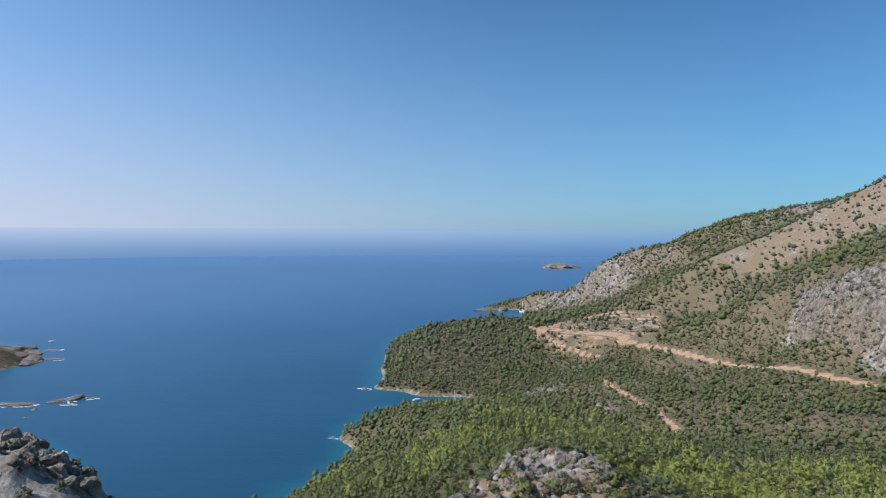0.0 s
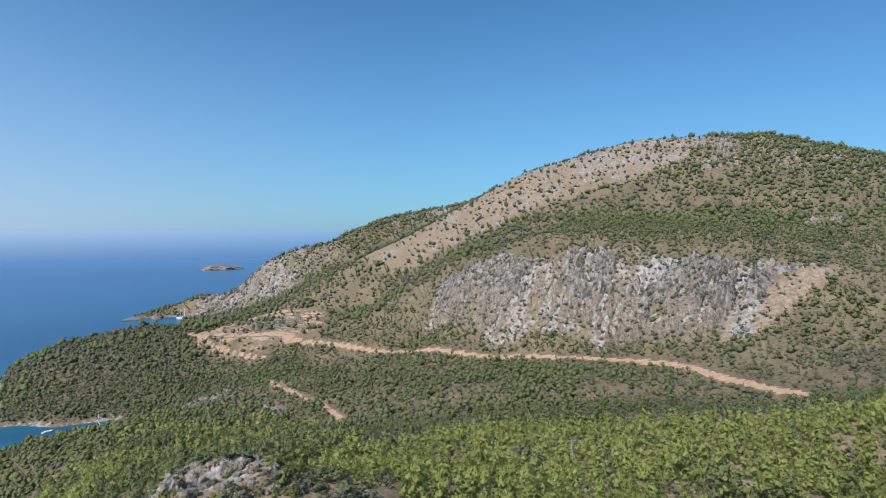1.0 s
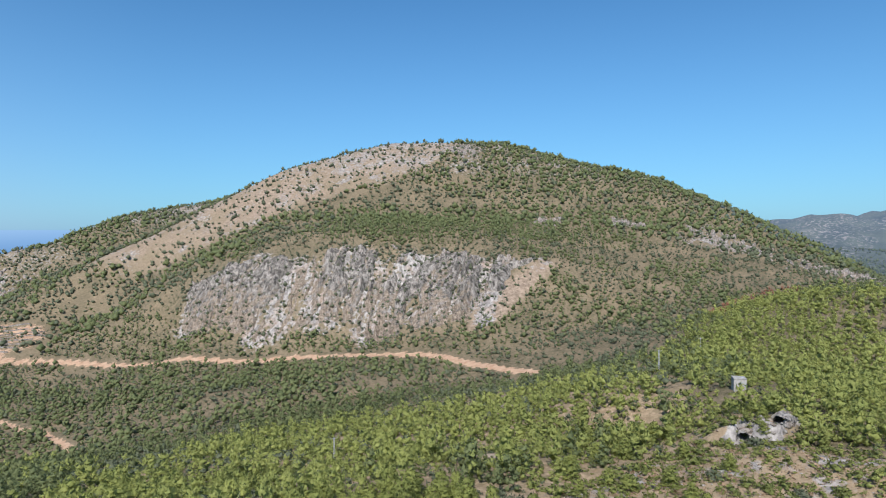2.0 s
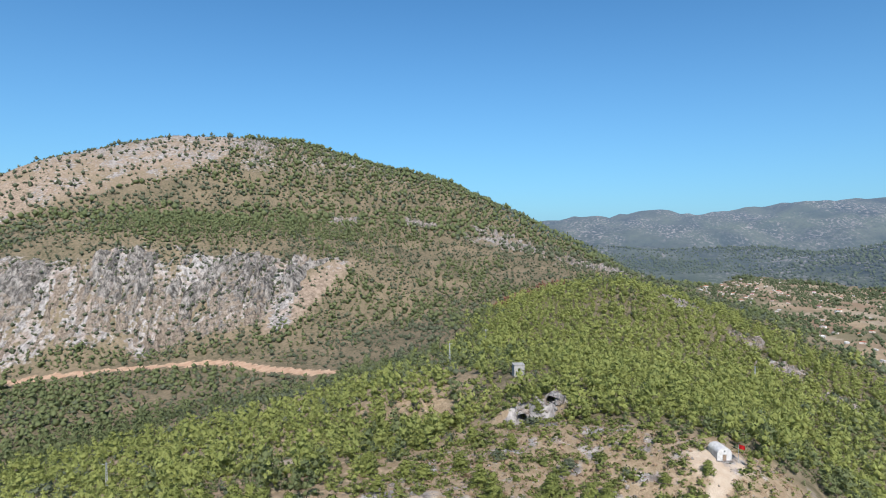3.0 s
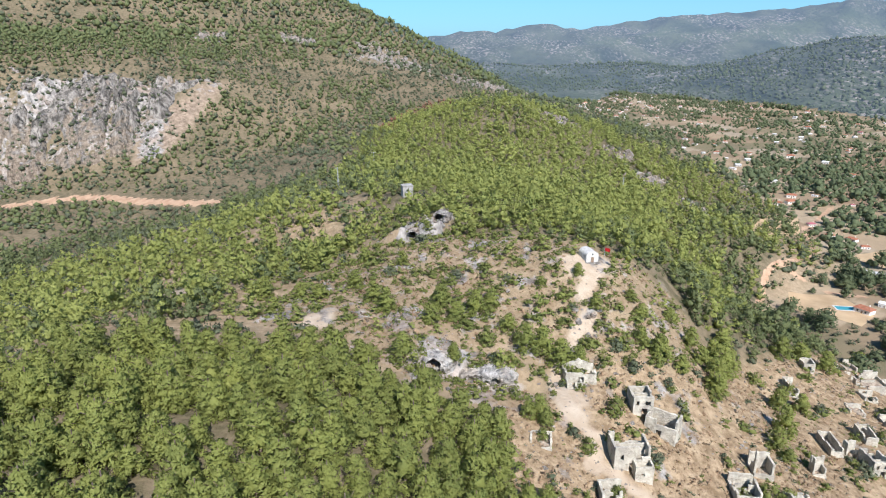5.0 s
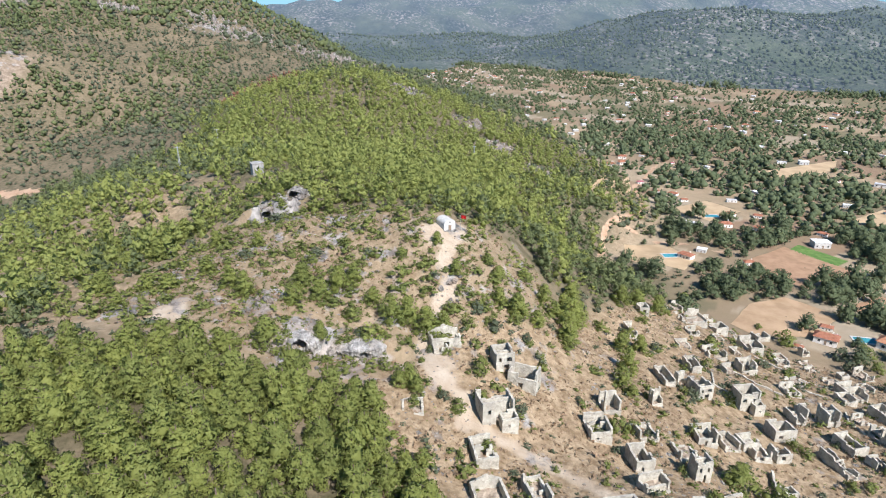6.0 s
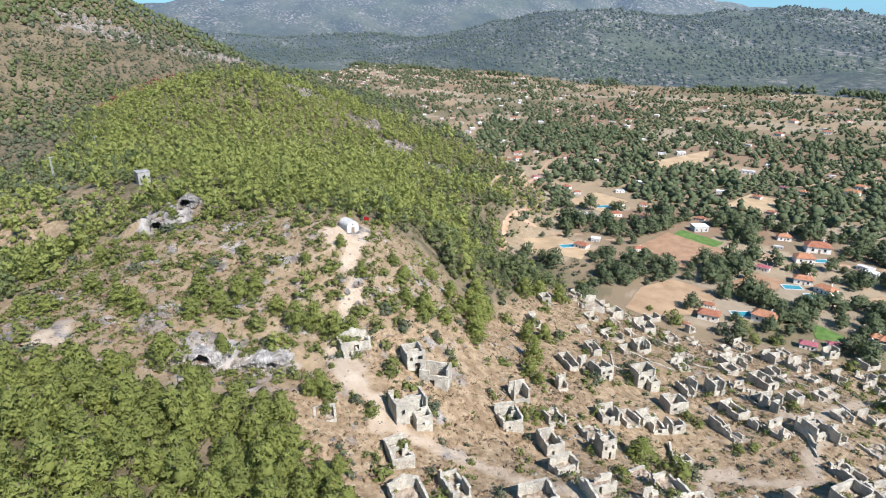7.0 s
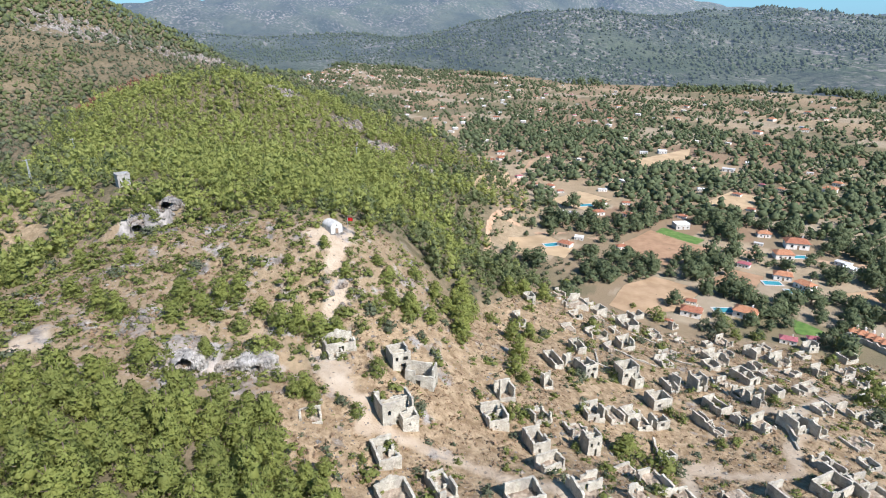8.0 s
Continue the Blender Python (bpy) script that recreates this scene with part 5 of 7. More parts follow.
# low scrub of the open slope and the ruins
for ring, step, mat, chance, wide, name, label, seed, forms in (
        (open_ring, 2.3, bush_leaf, 0.62, 1.9, "low_scrub", "low green shrubs scattered on the stony slope", 31, bush_mid),
        (open_ring, 3.6, pine_leaf, 0.20, 2.2, "young_pines", "young yellow-green pines scattered on the stony slope", 30, pine_close),
        (open_ring, 1.05, dead_leaf, 0.55, 0.75, "dry_scrub", "brown dry tussocks on the stony slope", 32, tussock),
        (open_ring, 1.4, bush_leaf, 0.58, 1.15, "low_scrub", "small green tufts on the stony slope", 40, tussock),
        (ruin_ring, 1.9, bush_leaf, 0.22, 0.65, "low_scrub", "small green tufts among the ruins", 42, tussock),
        (ruin_ring, 0.98, dead_leaf, 0.62, 0.72, "dry_scrub", "brown dry thorn tussocks among the ruins", 33, tussock),
        (ruin_ring, 2.6, maquis_leaf, 0.30, 1.25, "low_scrub", "grey-green low shrubs among the ruins", 34, bush_mid),
        (ruin_ring, 3.6, bush_leaf, 0.38, 1.7, "low_scrub", "fresh green low shrubs among the ruins", 39, bush_mid),
        (shoulder_ring, 3.2, bush_leaf, 0.30, 2.2, "low_scrub", "low green shrubs between young pines", 35, bush_mid)):
    x, y, rng = jittered(20, 310, -190, 310, step, seed)
    clump = 1 + (1.1 if step > 2 else 0.7) * fractal(x, y, 14, 3, seed)
    keep = (inside(x, y, ring) > 0) & (rng.random(len(x)) < chance * clump) & (np.hypot(x, y) > 50)
    for line in footpaths[2:]:
        keep &= near_line(x, y, line)[0] > 1.6
    for pale in pale_rings:
        keep &= inside(x, y, pale) < 0.4
    x, y = x[keep], y[keep]
    scatter(name, forms, x, y, land(x, y) - 0.08, wide * np.clip(rng.lognormal(0, 0.4, len(x)), 0.4, 2.2), rng.uniform(0.5, 0.9, len(x)), mat, label, "shrubs", seed)

# scrub on the ridge round the near crag
crag_ring = [(-24, 78), (12, 74), (48, 70), (62, 96), (58, 114), (28, 126), (-16, 118)]
for step, chance, wide, mat, forms, label, seed in ((2.3, 0.62, 1.9, maquis_leaf, bush_mid, "grey-green shrubs on a rocky ridge", 61), (3.4, 0.5, 2.4, bush_leaf, bush_mid, "green shrubs on a rocky ridge", 62), (1.3, 0.4, 0.7, dead_leaf, tussock, "brown dry tussocks on a rocky ridge", 63)):
    x, y, rng = jittered(-30, 66, 66, 130, step, seed)
    keep = (inside(x, y, crag_ring) > 0) & (inside(x, y, grove_ring) < -1) & (rng.random(len(x)) < chance * (1 + 0.5 * fractal(x, y, 12, 2, seed))) & (np.hypot(x - 21, y - 108) > 8)
    x, y = x[keep], y[keep]
    scatter("ridge_scrub", forms, x, y, land(x, y) - 0.08, wide * np.clip(rng.lognormal(0, 0.4, len(x)), 0.4, 2.0), rng.uniform(0.6, 0.95, len(x)), mat, label, "shrubs", seed)

# loose pale stones
pebbles = [(OCTA * np.random.default_rng(k).uniform(0.6, 1.2, (6, 1)) * np.array([0.5, 0.45, 0.4]), OCTA_FACES, None) for k in range(6)]
x, y, rng = jittered(55, 180, -190, 65, 1.25, 36)
keep = ((inside(x, y, ruin_ring) > 0) | (inside(x, y, open_ring) > 0)) & (rng.random(len(x)) < 0.46 * (1 + 1.1 * fractal(x, y, 16, 2, 37)))
x, y = x[keep], y[keep]
scatter("loose_stones", pebbles, x, y, land(x, y), np.clip(0.38 * rng.lognormal(0, 0.6, len(x)), 0.18, 1.9), rng.uniform(0.5, 0.9, len(x)), limestone, "pale loose limestone on the dry slope", "stones", 38)

# trees of the farmland
x, y, rng = jittered(100, 1600, -900, 0, 5.7, 41)
far, bearing = np.hypot(x, y), np.degrees(np.arctan2(x, y))
plot, edge = plots(x, y)
kind, deep = in_fields(x, y)
thick = smooth(fractal(x, y, 130, 3, 77), -0.75, 0.75)
wooded = hashed((plot * 9999).astype(np.int64), (plot * 0).astype(np.int64), 78) < np.where(far < 640, 0.40 + 0.7 * thick, 0.22 + 0.6 * thick)
chance = np.where(wooded, 0.92, np.where(far < 640, 0.28, 0.14))
chance = np.where(edge < 3.6, np.maximum(chance, np.where(far < 640, 0.75, 0.5)), chance) * (0.65 + 0.35 * smooth(far, 950, 600))
chance = np.where(deep > -1.0, 0.0, chance) * np.where(far < 300, 0.8, 1.0)
bare_edge = inside(x, y, [(150, -95), (215, -116), (204, -140), (184, -172), (160, -176), (136, -150)])
chance = np.where(bare_edge > 0, np.minimum(chance, 0.08), chance)
keep = (inside(x, y, valley_ring) > 4) & (rng.random(len(x)) < chance) & (bearing > 86) & (bearing < 146) & (inside(x, y, olive_ring) < 0)
keep &= clear_of_houses(x, y) > 2.2
for line in lanes:
    keep &= near_line(x, y, line)[0] > 3.5
x, y, far = x[keep], y[keep], far[keep]
size = np.clip(rng.lognormal(math.log(5.3), 0.38, len(x)), 2.2, 10) * np.where(far > 640, 0.82, 1.0)
garden = [(183, -149, 7), (189, -169, 7.5), (185, -174, 6), (218, -180, 9), (217, -194, 8), (212, -187, 6), (186, -229, 8), (177, -241, 8), (170, -188, 6), (166, -175, 7), (161, -166, 6.5), (160, -152, 6), (170, -159, 5), (151, -201, 7), (150, -213, 6), (145, -187, 5), (152, -161, 5), (165, -187, 6), (164, -180, 6), (157, -171, 4.5), (155, -192, 5), (141, -187, 5)]
x, y = np.r_[x, [g[0] for g in garden]], np.r_[y, [g[1] for g in garden]]
size, far = np.r_[size, [g[2] for g in garden]], np.hypot(x, y)
order = np.argsort(far)
x, y, far, size = x[order], y[order], far[order], size[order]
farm_near = 290
for k in range(min(farm_near, len(x))):
    plant_tree("broadleaf_tree", x[k], y[k], size[k], rng.uniform(0.85, 1.2), rng.uniform(0, 360), k, "dark green spreading tree between dry fields", "trees of the farmland")
oak_far = [plant(rng, 2, 4, 0.14, 0.75, 2.8, (0.34, 0.42), skin="octa", fill=0.85, lumpy=0.2) for _ in range(8)]
oak_mid = [plant(rng, 3, 5, 0.11, 0.8, 2.8, (0.28, 0.37), 0.0, "dome", 0.85) for _ in range(6)]
for r0, r1, forms in ((0, 470, oak_mid), (470, 2000, oak_far)):
    m = (np.arange(len(x)) >= farm_near) & (far >= r0) & (far < r1)
    scatter("farmland_trees", forms, x[m], y[m], land(x[m], y[m]) - 0.1, size[m], rng.uniform(0.75, 1.15, m.sum()), oak_leaf, "dark green trees and hedges between dry fields", "trees", 43 + r0)

# dark belts of tall trees at the foot of the far hills
belt_x, belt_y = [], []
for ax, ay, bx, by, n in ((846, -640, 798, -700, 70), (800, -712, 775, -785, 60), (745, -808, 690, -826, 70), (690, -826, 640, -842, 60), (930, -560, 985, -505, 30), (1120, -440, 1250, -360, 45), (1290, -330, 1420, -260, 45), (1440, -200, 1500, -190, 40)):
    s = rng.random(n)
    belt_x.append(ax + (bx - ax) * s + rng.normal(0, 8, n)), belt_y.append(ay + (by - ay) * s + rng.normal(0, 8, n))
x, y = np.concatenate(belt_x), np.concatenate(belt_y)
scatter("tree_belt", bush_far, x, y, land(x, y) - 0.2, rng.uniform(6, 11, len(x)), rng.uniform(1.0, 1.6, len(x)), oak_leaf, "dark belt of tall trees at the foot of a hill", "trees", 48)
x, y, rng = jittered(170, 260, -145, -70, 5.0, 44)
keep = inside(x, y, olive_ring) > 1
scatter("olive_grove", bush_mid, x[keep], y[keep], land(x[keep], y[keep]), rng.uniform(2.0, 3.0, keep.sum()), rng.uniform(0.8, 1.0, keep.sum()), maquis_leaf, "young olive trees in rows on dry soil", "olive trees", 45)


# ---- ruined stone houses ----
def wall_mesh(length, tall, openings, seed, broken=0.25, thick=0.55, cell=0.5, gable=0.0):
    """A rubble wall along x with its openings cut through and a worn, uneven top."""
    rnd = random.Random(seed)
    nx, nz = max(2, round(length / cell)), max(2, round((tall + gable) / cell))
    dx, dz = length / nx, (tall + gable) / nz
    tops, level = [], tall * rnd.uniform(0.9, 1.0)
    for i in range(nx + 1):
        if rnd.random() < broken:
            level = max(0.25 * tall, min(tall, level + rnd.uniform(-0.45, 0.35) * tall))
        tops.append(level + gable * (1 - abs(2 * i / nx - 1)) + rnd.uniform(-0.06, 0.06))
    solid = [[k * dz < min(tops[i], tops[i + 1]) - 0.12 and not any(a <= (i + 0.5) * dx <= b and c <= (k + 0.5) * dz <= d for a, b, c, d in openings) for k in range(nz + 1)] for i in range(nx)]
    nz += 1
    bm, seen = bmesh.new(), {}

    def vert(i, k, side):
        key = (i, k, side)
        if key not in seen:
            j = 0.04
            z = k * dz
            above = not any(0 <= u < nx and k < nz and solid[u][k] for u in (i - 1, i))
            if above and z > tops[i] - 0.5 * dz:
                z = tops[i]
            seen[key] = bm.verts.new((i * dx + rnd.uniform(-j, j), side * thick + rnd.uniform(-0.03, 0.03), z + rnd.uniform(-j, j) - (0.5 if k == 0 else 0)))
        return seen[key]

    for i in range(nx):
        for k in range(nz):
            if not solid[i][k]:
                continue
            bm.faces.new((vert(i, k, 0), vert(i + 1, k, 0), vert(i + 1, k + 1, 0), vert(i, k + 1, 0)))
            bm.faces.new((vert(i, k, 1), vert(i, k + 1, 1), vert(i + 1, k + 1, 1), vert(i + 1, k, 1)))
            for di, dk, (a, b) in ((-1, 0, ((i, k), (i, k + 1))), (1, 0, ((i + 1, k + 1), (i + 1, k))), (0, 1, ((i, k + 1), (i + 1, k + 1))), (0, -1, ((i + 1, k), (i, k)))):
                u, w = i + di, k + dk
                if not (0 <= u < nx and 0 <= w < nz and solid[u][w]):
                    bm.faces.new((vert(*a, 0), vert(*a, 1), vert(*b, 1), vert(*b, 0)))
    bmesh.ops.recalc_face_normals(bm, faces=bm.faces)
    me = bpy.data.meshes.new("wall")
    bm.to_mesh(me)
    bm.free()
    me.materials.append(masonry)
    return me


def ruined_house(x, y, style, wide, deep, tall, seed, turn=None):
    """Roofless walls round a floor of rubble; x and y give the foot of the front, which looks along -y of the house."""
    rnd = random.Random(seed)
    words = {"A": "two-storey roofless stone house ruin with empty window openings", "B": "roofless pale stone house ruin with worn walls", "C": "tall narrow remnant of a ruined stone house", "D": "half-collapsed stone house ruin with broken walls", "E": "low walled stone enclosure of a ruined house", "G": "pale roofless stone house with a standing gable", "R": "long roofless stone house with a room at its back"}[style]
    house = tagged(new("ruined_house"), words, "ruin", "ruined houses on the slope")
    turn = turn if turn else -86 + rnd.uniform(-6, 6)
    a = radians(turn)
    wide, deep, tall = wide * 1.04, deep * 0.85, tall * 1.08

    def at(u, w):
        return x + u * math.cos(a) - w * math.sin(a), y + u * math.sin(a) + w * math.cos(a)

    feet = [height(*at(u, w)) for u in (-wide / 2, wide / 2) for w in (0, deep)]
    base = height(x, y)
    drop = min(1.6, max(0.0, base - min(feet)))
    house.matrix_basis = pose(x, y, base - drop - 0.1, 0, 0, turn)
    tall = tall + drop
    worn = {"A": 0.08, "B": 0.14, "C": 0.35, "D": 0.4, "E": 0.25, "G": 0.12, "R": 0.12}[style]
    thick = 0.4 if wide > 3 else 0.34
    front, back, left, right = tall, tall, tall, tall
    holes, gable = [], 0.0
    if style == "A":
        level = tall * 0.56
        holes = [(wide * 0.14, wide * 0.14 + 0.7, level, level + 1.1), (wide * 0.6, wide * 0.6 + 0.7, level, level + 1.1), (wide * 0.42, wide * 0.42 + 0.9, 0, drop + 1.7)]
    elif style in "BG":
        holes = [(wide * 0.25, wide * 0.25 + 0.7, tall * 0.4, tall * 0.4 + 0.9)] if rnd.random() < 0.6 else [(wide * 0.4, wide * 0.4 + 0.9, 0, drop + 1.6)]
    elif style == "R":
        front, left, right = tall * 0.95, tall, tall * 0.8
    elif style == "D":
        front = tall * rnd.choice((0.3, 0.55, 0.75))
        right = tall * rnd.uniform(0.5, 1.0)
        back = tall * rnd.uniform(0.75, 1.05)
        holes = [(wide * 0.3, wide * 0.3 + 0.8, tall * 0.25, tall * 0.25 + 1.0)]
    elif style == "C":
        front, right = tall * 0.25, tall * 0.55
    if style == "G":
        gable = 1.2
    child("wall", wall_mesh(wide, front, holes if style != "E" else [], seed, worn, thick), house, pose(-wide / 2, 0, 0))
    child("wall", wall_mesh(wide, back, [(wide * 0.35, wide * 0.35 + 0.7, tall * 0.45, tall * 0.45 + 0.9)] if style in "AD" else [], seed + 1, worn * 0.7, thick, gable=gable), house, pose(-wide / 2, deep - thick, 0))
    inner = deep - 2 * thick - 0.01
    slit = [(inner * 0.4, inner * 0.4 + 0.7, tall * 0.45, tall * 0.45 + 0.9)] if style == "A" or rnd.random() < 0.25 else []
    child("wall", wall_mesh(inner, left, [], seed + 2, worn, thick), house, pose(-wide / 2 + thick, thick + 0.005, 0, 0, 0, 90))
    child("wall", wall_mesh(inner, right, slit, seed + 3, worn, thick), house, pose(wide / 2, thick + 0.005, 0, 0, 0, 90))
    if style in "AR" or (style in "BD" and deep > 5.5):
        at_depth = deep * rnd.uniform(0.45, 0.6)
        child("inner_wall", wall_mesh(wide - 2 * thick - 0.02, tall * (1.1 if style == "R" else 0.9), [(wide * 0.25, wide * 0.25 + 0.8, 0, drop + 1.7)], seed + 4, 0.15, thick * 0.8), house, pose(-wide / 2 + thick + 0.01, at_depth, 0))
    if style in "AG" and wide > 4:
        room, reach, top = wide * 0.5, 1.9, tall * 0.6
        x0 = -wide / 2 if style == "G" else wide / 2 - room
        child("room_wall", wall_mesh(room, top, [(room * 0.35, room * 0.35 + 0.7, top * 0.4, top * 0.4 + 0.8)], seed + 5, 0.1, 0.34), house, pose(x0, -reach, 0))
        for k, px in enumerate((x0 + 0.34, x0 + room)):
            child("room_wall", wall_mesh(reach - 0.36, top, [], seed + 6 + k, 0.1, 0.34), house, pose(px, -reach + 0.35, 0, 0, 0, 90))
    bm = bmesh.new()
    bmesh.ops.create_grid(bm, x_segments=5, y_segments=5, size=0.5)
    for v in bm.verts:
        v.co.x *= wide - 0.7
        v.co.y = (v.co.y * (deep - 0.7)) + deep / 2
        v.co.z = drop + 0.25 + rnd.uniform(-0.15, 0.3)
    part("rubble_floor", bm, rubble_earth, house, "rubble and dry earth between the walls")
    return house


chapel_side_ruins = [(108.8, -11.6, "G", 5.9, 4.5, 2.2), (104.0, -22.8, "A", 3.6, 5.5, 4.1), (100.3, -25.3, "B", 5.5, 4.5, 3.6, -119), (89.1, -18.8, "A", 5.8, 5.5, 4.5), (78.2, -15.0, "R", 3.6, 7, 2.3), (68.8, -21.9, "B", 3.0, 7, 2.2), (67.4, -14.2, "G", 4.7, 6, 1.7), (88.5, -3.7, "E", 3.6, 4, 1.1), (100.1, -44.3, "C", 3.5, 4, 5.5), (89.9, -38.3, "B", 3.9, 7, 2.8), (93.3, -49.4, "D", 4.1, 5, 2.7), (108.5, -58.0, "C", 2.4, 2.5, 3.6)]
upper_street_ruins = [(82.2, -43.5, "B", 3.3, 6, 2.9), (74.1, -42.0, "B", 4.3, 3.5, 2.0), (88.2, -55.3, "D", 3.8, 6, 3.1), (82.2, -54.4, "A", 2.8, 3.5, 4.3), (96.5, -63.5, "D", 4.1, 5, 3.4), (96.2, -68.9, "D", 3.7, 6, 3.4), (97.3, -73.6, "B", 3.5, 4, 2.7), (94.6, -74.9, "D", 3.7, 6, 2.7), (102.5, -84.9, "B", 4.8, 5, 3.1), (94.8, -79.5, "D", 3.3, 4, 3.0), (115.5, -73.1, "A", 3.6, 6, 3.6), (118.4, -65.7, "E", 2.5, 8, 2.0)]
terrace_ruins = [(120.0, -69.6, "C", 2.4, 2.5, 3.1), (114.3, -83.8, "A", 4.9, 5, 4.9), (129.5, -78.4, "E", 2.4, 7, 2.1), (142.3, -91.8, "D", 5.4, 6, 2.4), (136.0, -97.5, "D", 4.3, 5, 3.2), (166.3, -97.2, "D", 8.8, 7, 2.9), (155.4, -91.5, "D", 3.6, 4, 2.5), (168.9, -108.5, "B", 4.3, 5, 3.0), (153.7, -111.2, "B", 4.1, 9, 2.8), (160.2, -77.0, "B", 2.8, 4, 2.5), (143.1, -66.6, "D", 2.4, 6, 2.9), (177.1, -129.7, "E", 4.7, 5, 2.3)]
valley_edge_ruins = [(124.2, -102.6, "D", 3.8, 5, 2.4), (111.1, -94.1, "D", 3.1, 4, 2.1), (166.1, -137.9, "C", 2.9, 3, 2.9), (108.6, -101.1, "A", 3.1, 5, 3.7), (111.3, -98.0, "D", 3.2, 5, 3.1), (108.9, -93.3, "D", 2.4, 3, 2.1), (128.0, -125.2, "D", 5.0, 8, 3.2), (146.7, -144.7, "D", 3.4, 6, 2.6), (133.1, -145.0, "D", 5.0, 7, 3.0), (127.8, -148.3, "D", 5.2, 5, 3.4), (138.3, -171.7, "B", 4.2, 4, 3.1), (111.5, -120.5, "B", 3.9, 8, 2.1)]
east_ruins = [(100.1, -110.2, "D", 4.7, 7, 3.0), (96.8, -109.0, "C", 2.4, 3, 2.3), (97.6, -99.0, "E", 3.5, 7, 2.1), (89.7, -91.2, "D", 2.4, 10, 2.1), (92.4, -99.6, "C", 2.4, 4, 1.9), (87.5, -102.2, "D", 4.2, 5, 3.2), (84.3, -108.1, "D", 4.4, 7, 2.9), (81.8, -110.5, "C", 2.4, 4, 2.9), (119.6, -154.4, "D", 3.7, 4, 3.3), (121.5, -168.3, "D", 4.5, 5, 2.8), (112.7, -162.6, "D", 5.6, 6, 3.5), (129.5, -178.4, "B", 5.5, 5, 2.6)]
far_east_ruins = [(103.8, -128.8, "C", 2.4, 3, 2.0), (91.0, -132.7, "B", 3.6, 6, 2.3), (76.3, -116.5, "E", 4.8, 6, 1.0), (70.4, -102.8, "D", 3.3, 7, 2.0), (65.7, -97.3, "B", 6.3, 5, 2.5), (63.4, -103.8, "D", 5.2, 7, 2.5), (64.7, -33.2, "B", 4.8, 5, 2.1), (63.0, -43.5, "D", 5.1, 7, 2.5), (67.1, -59.2, "E", 3.4, 7, 1.5), (84.5, -74.4, "B", 2.4, 3, 1.4), (75.7, -58.0, "E", 3.4, 3, 0.8), (61.2, -51.3, "D", 2.6, 5, 1.8)]
lower_ruins = [(62.5, -61.7, "D", 3.1, 6, 1.9), (65.4, -76.0, "D", 3.9, 6, 2.1), (64.7, -85.5, "C", 3.6, 6, 2.2), (86.9, -134.0, "D", 2.9, 4, 2.0), (70.7, -111.9, "D", 2.9, 4, 1.7), (61.2, -22.3, "D", 3.9, 6, 2.0)]
wall_walks = [[(91.2, -74.4), (85, -71.5), (80.9, -69.7)], [(88.1, -106.2), (85, -105), (82, -103.7)]]
ruin_rows = (chapel_side_ruins, upper_street_ruins, terrace_ruins, valley_edge_ruins, east_ruins, far_east_ruins, lower_ruins)
count = 0
for row in ruin_rows:
    for px, py, style, wide, deep, tall, *turned in row:
        ruined_house(px, py, style, wide, deep, tall, 500 + 10 * count, *turned)
        count += 1

# lesser remnants between the houses
sites = [(r[0] + 2.5, r[1]) for row in ruin_rows for r in row]
dice = random.Random(88)
for k in range(900):
    px, py = dice.uniform(62, 190), dice.uniform(-185, -78)
    where = np.array([px]), np.array([py])
    if inside(*where, ruin_ring)[0] < 4 or min(math.hypot(px - a, py - b) for a, b in sites) < 8.5 or min(near_line(*where, line)[0][0] for line in footpaths[2:]) < 4 or (76 < px < 97 and -104 < py < -76):
        continue
    sites.append((px, py))
    ruined_house(px, py, dice.choice("CEDE"), dice.uniform(2.4, 4.0), dice.uniform(3.0, 5.0), dice.uniform(0.9, 2.2), 2000 + 10 * k)


def ground_wall(name, line, tall, thick, label, category, seed, material=None, group="dry stone walls"):
    """A dry stone wall that follows the ground along a line."""
    rnd, bm = random.Random(seed), bmesh.new()
    pts = []
    for (ax, ay), (bx, by) in zip(line[:-1], line[1:]):
        n = max(2, int(math.hypot(bx - ax, by - ay) / 1.2))
        pts += [(ax + (bx - ax) * k / n, ay + (by - ay) * k / n) for k in range(n)]
    pts.append(line[-1])
    rings = []
    for k, (px, py) in enumerate(pts):
        qx, qy = pts[min(k + 1, len(pts) - 1)]
        ox, oy = pts[max(k - 1, 0)]
        d = math.hypot(qx - ox, qy - oy) or 1
        nx, ny = -(qy - oy) / d * thick / 2, (qx - ox) / d * thick / 2
        z, h = height(px, py), tall * rnd.uniform(0.65, 1.15)
        rings.append([bm.verts.new(c) for c in ((px - nx, py - ny, z - 0.5), (px - nx, py - ny, z + h), (px + nx, py + ny, z + h * rnd.uniform(0.9, 1.05)), (px + nx, py + ny, z - 0.5))])
    for a, b in zip(rings[:-1], rings[1:]):
        for k in range(3):
            bm.faces.new((a[k], b[k], b[k + 1], a[k + 1]))
    bm.faces.new(rings[0]), bm.faces.new(rings[-1][::-1])
    bmesh.ops.recalc_face_normals(bm, faces=bm.faces)
    return tagged(part(name, bm, material or masonry), label, category, group)


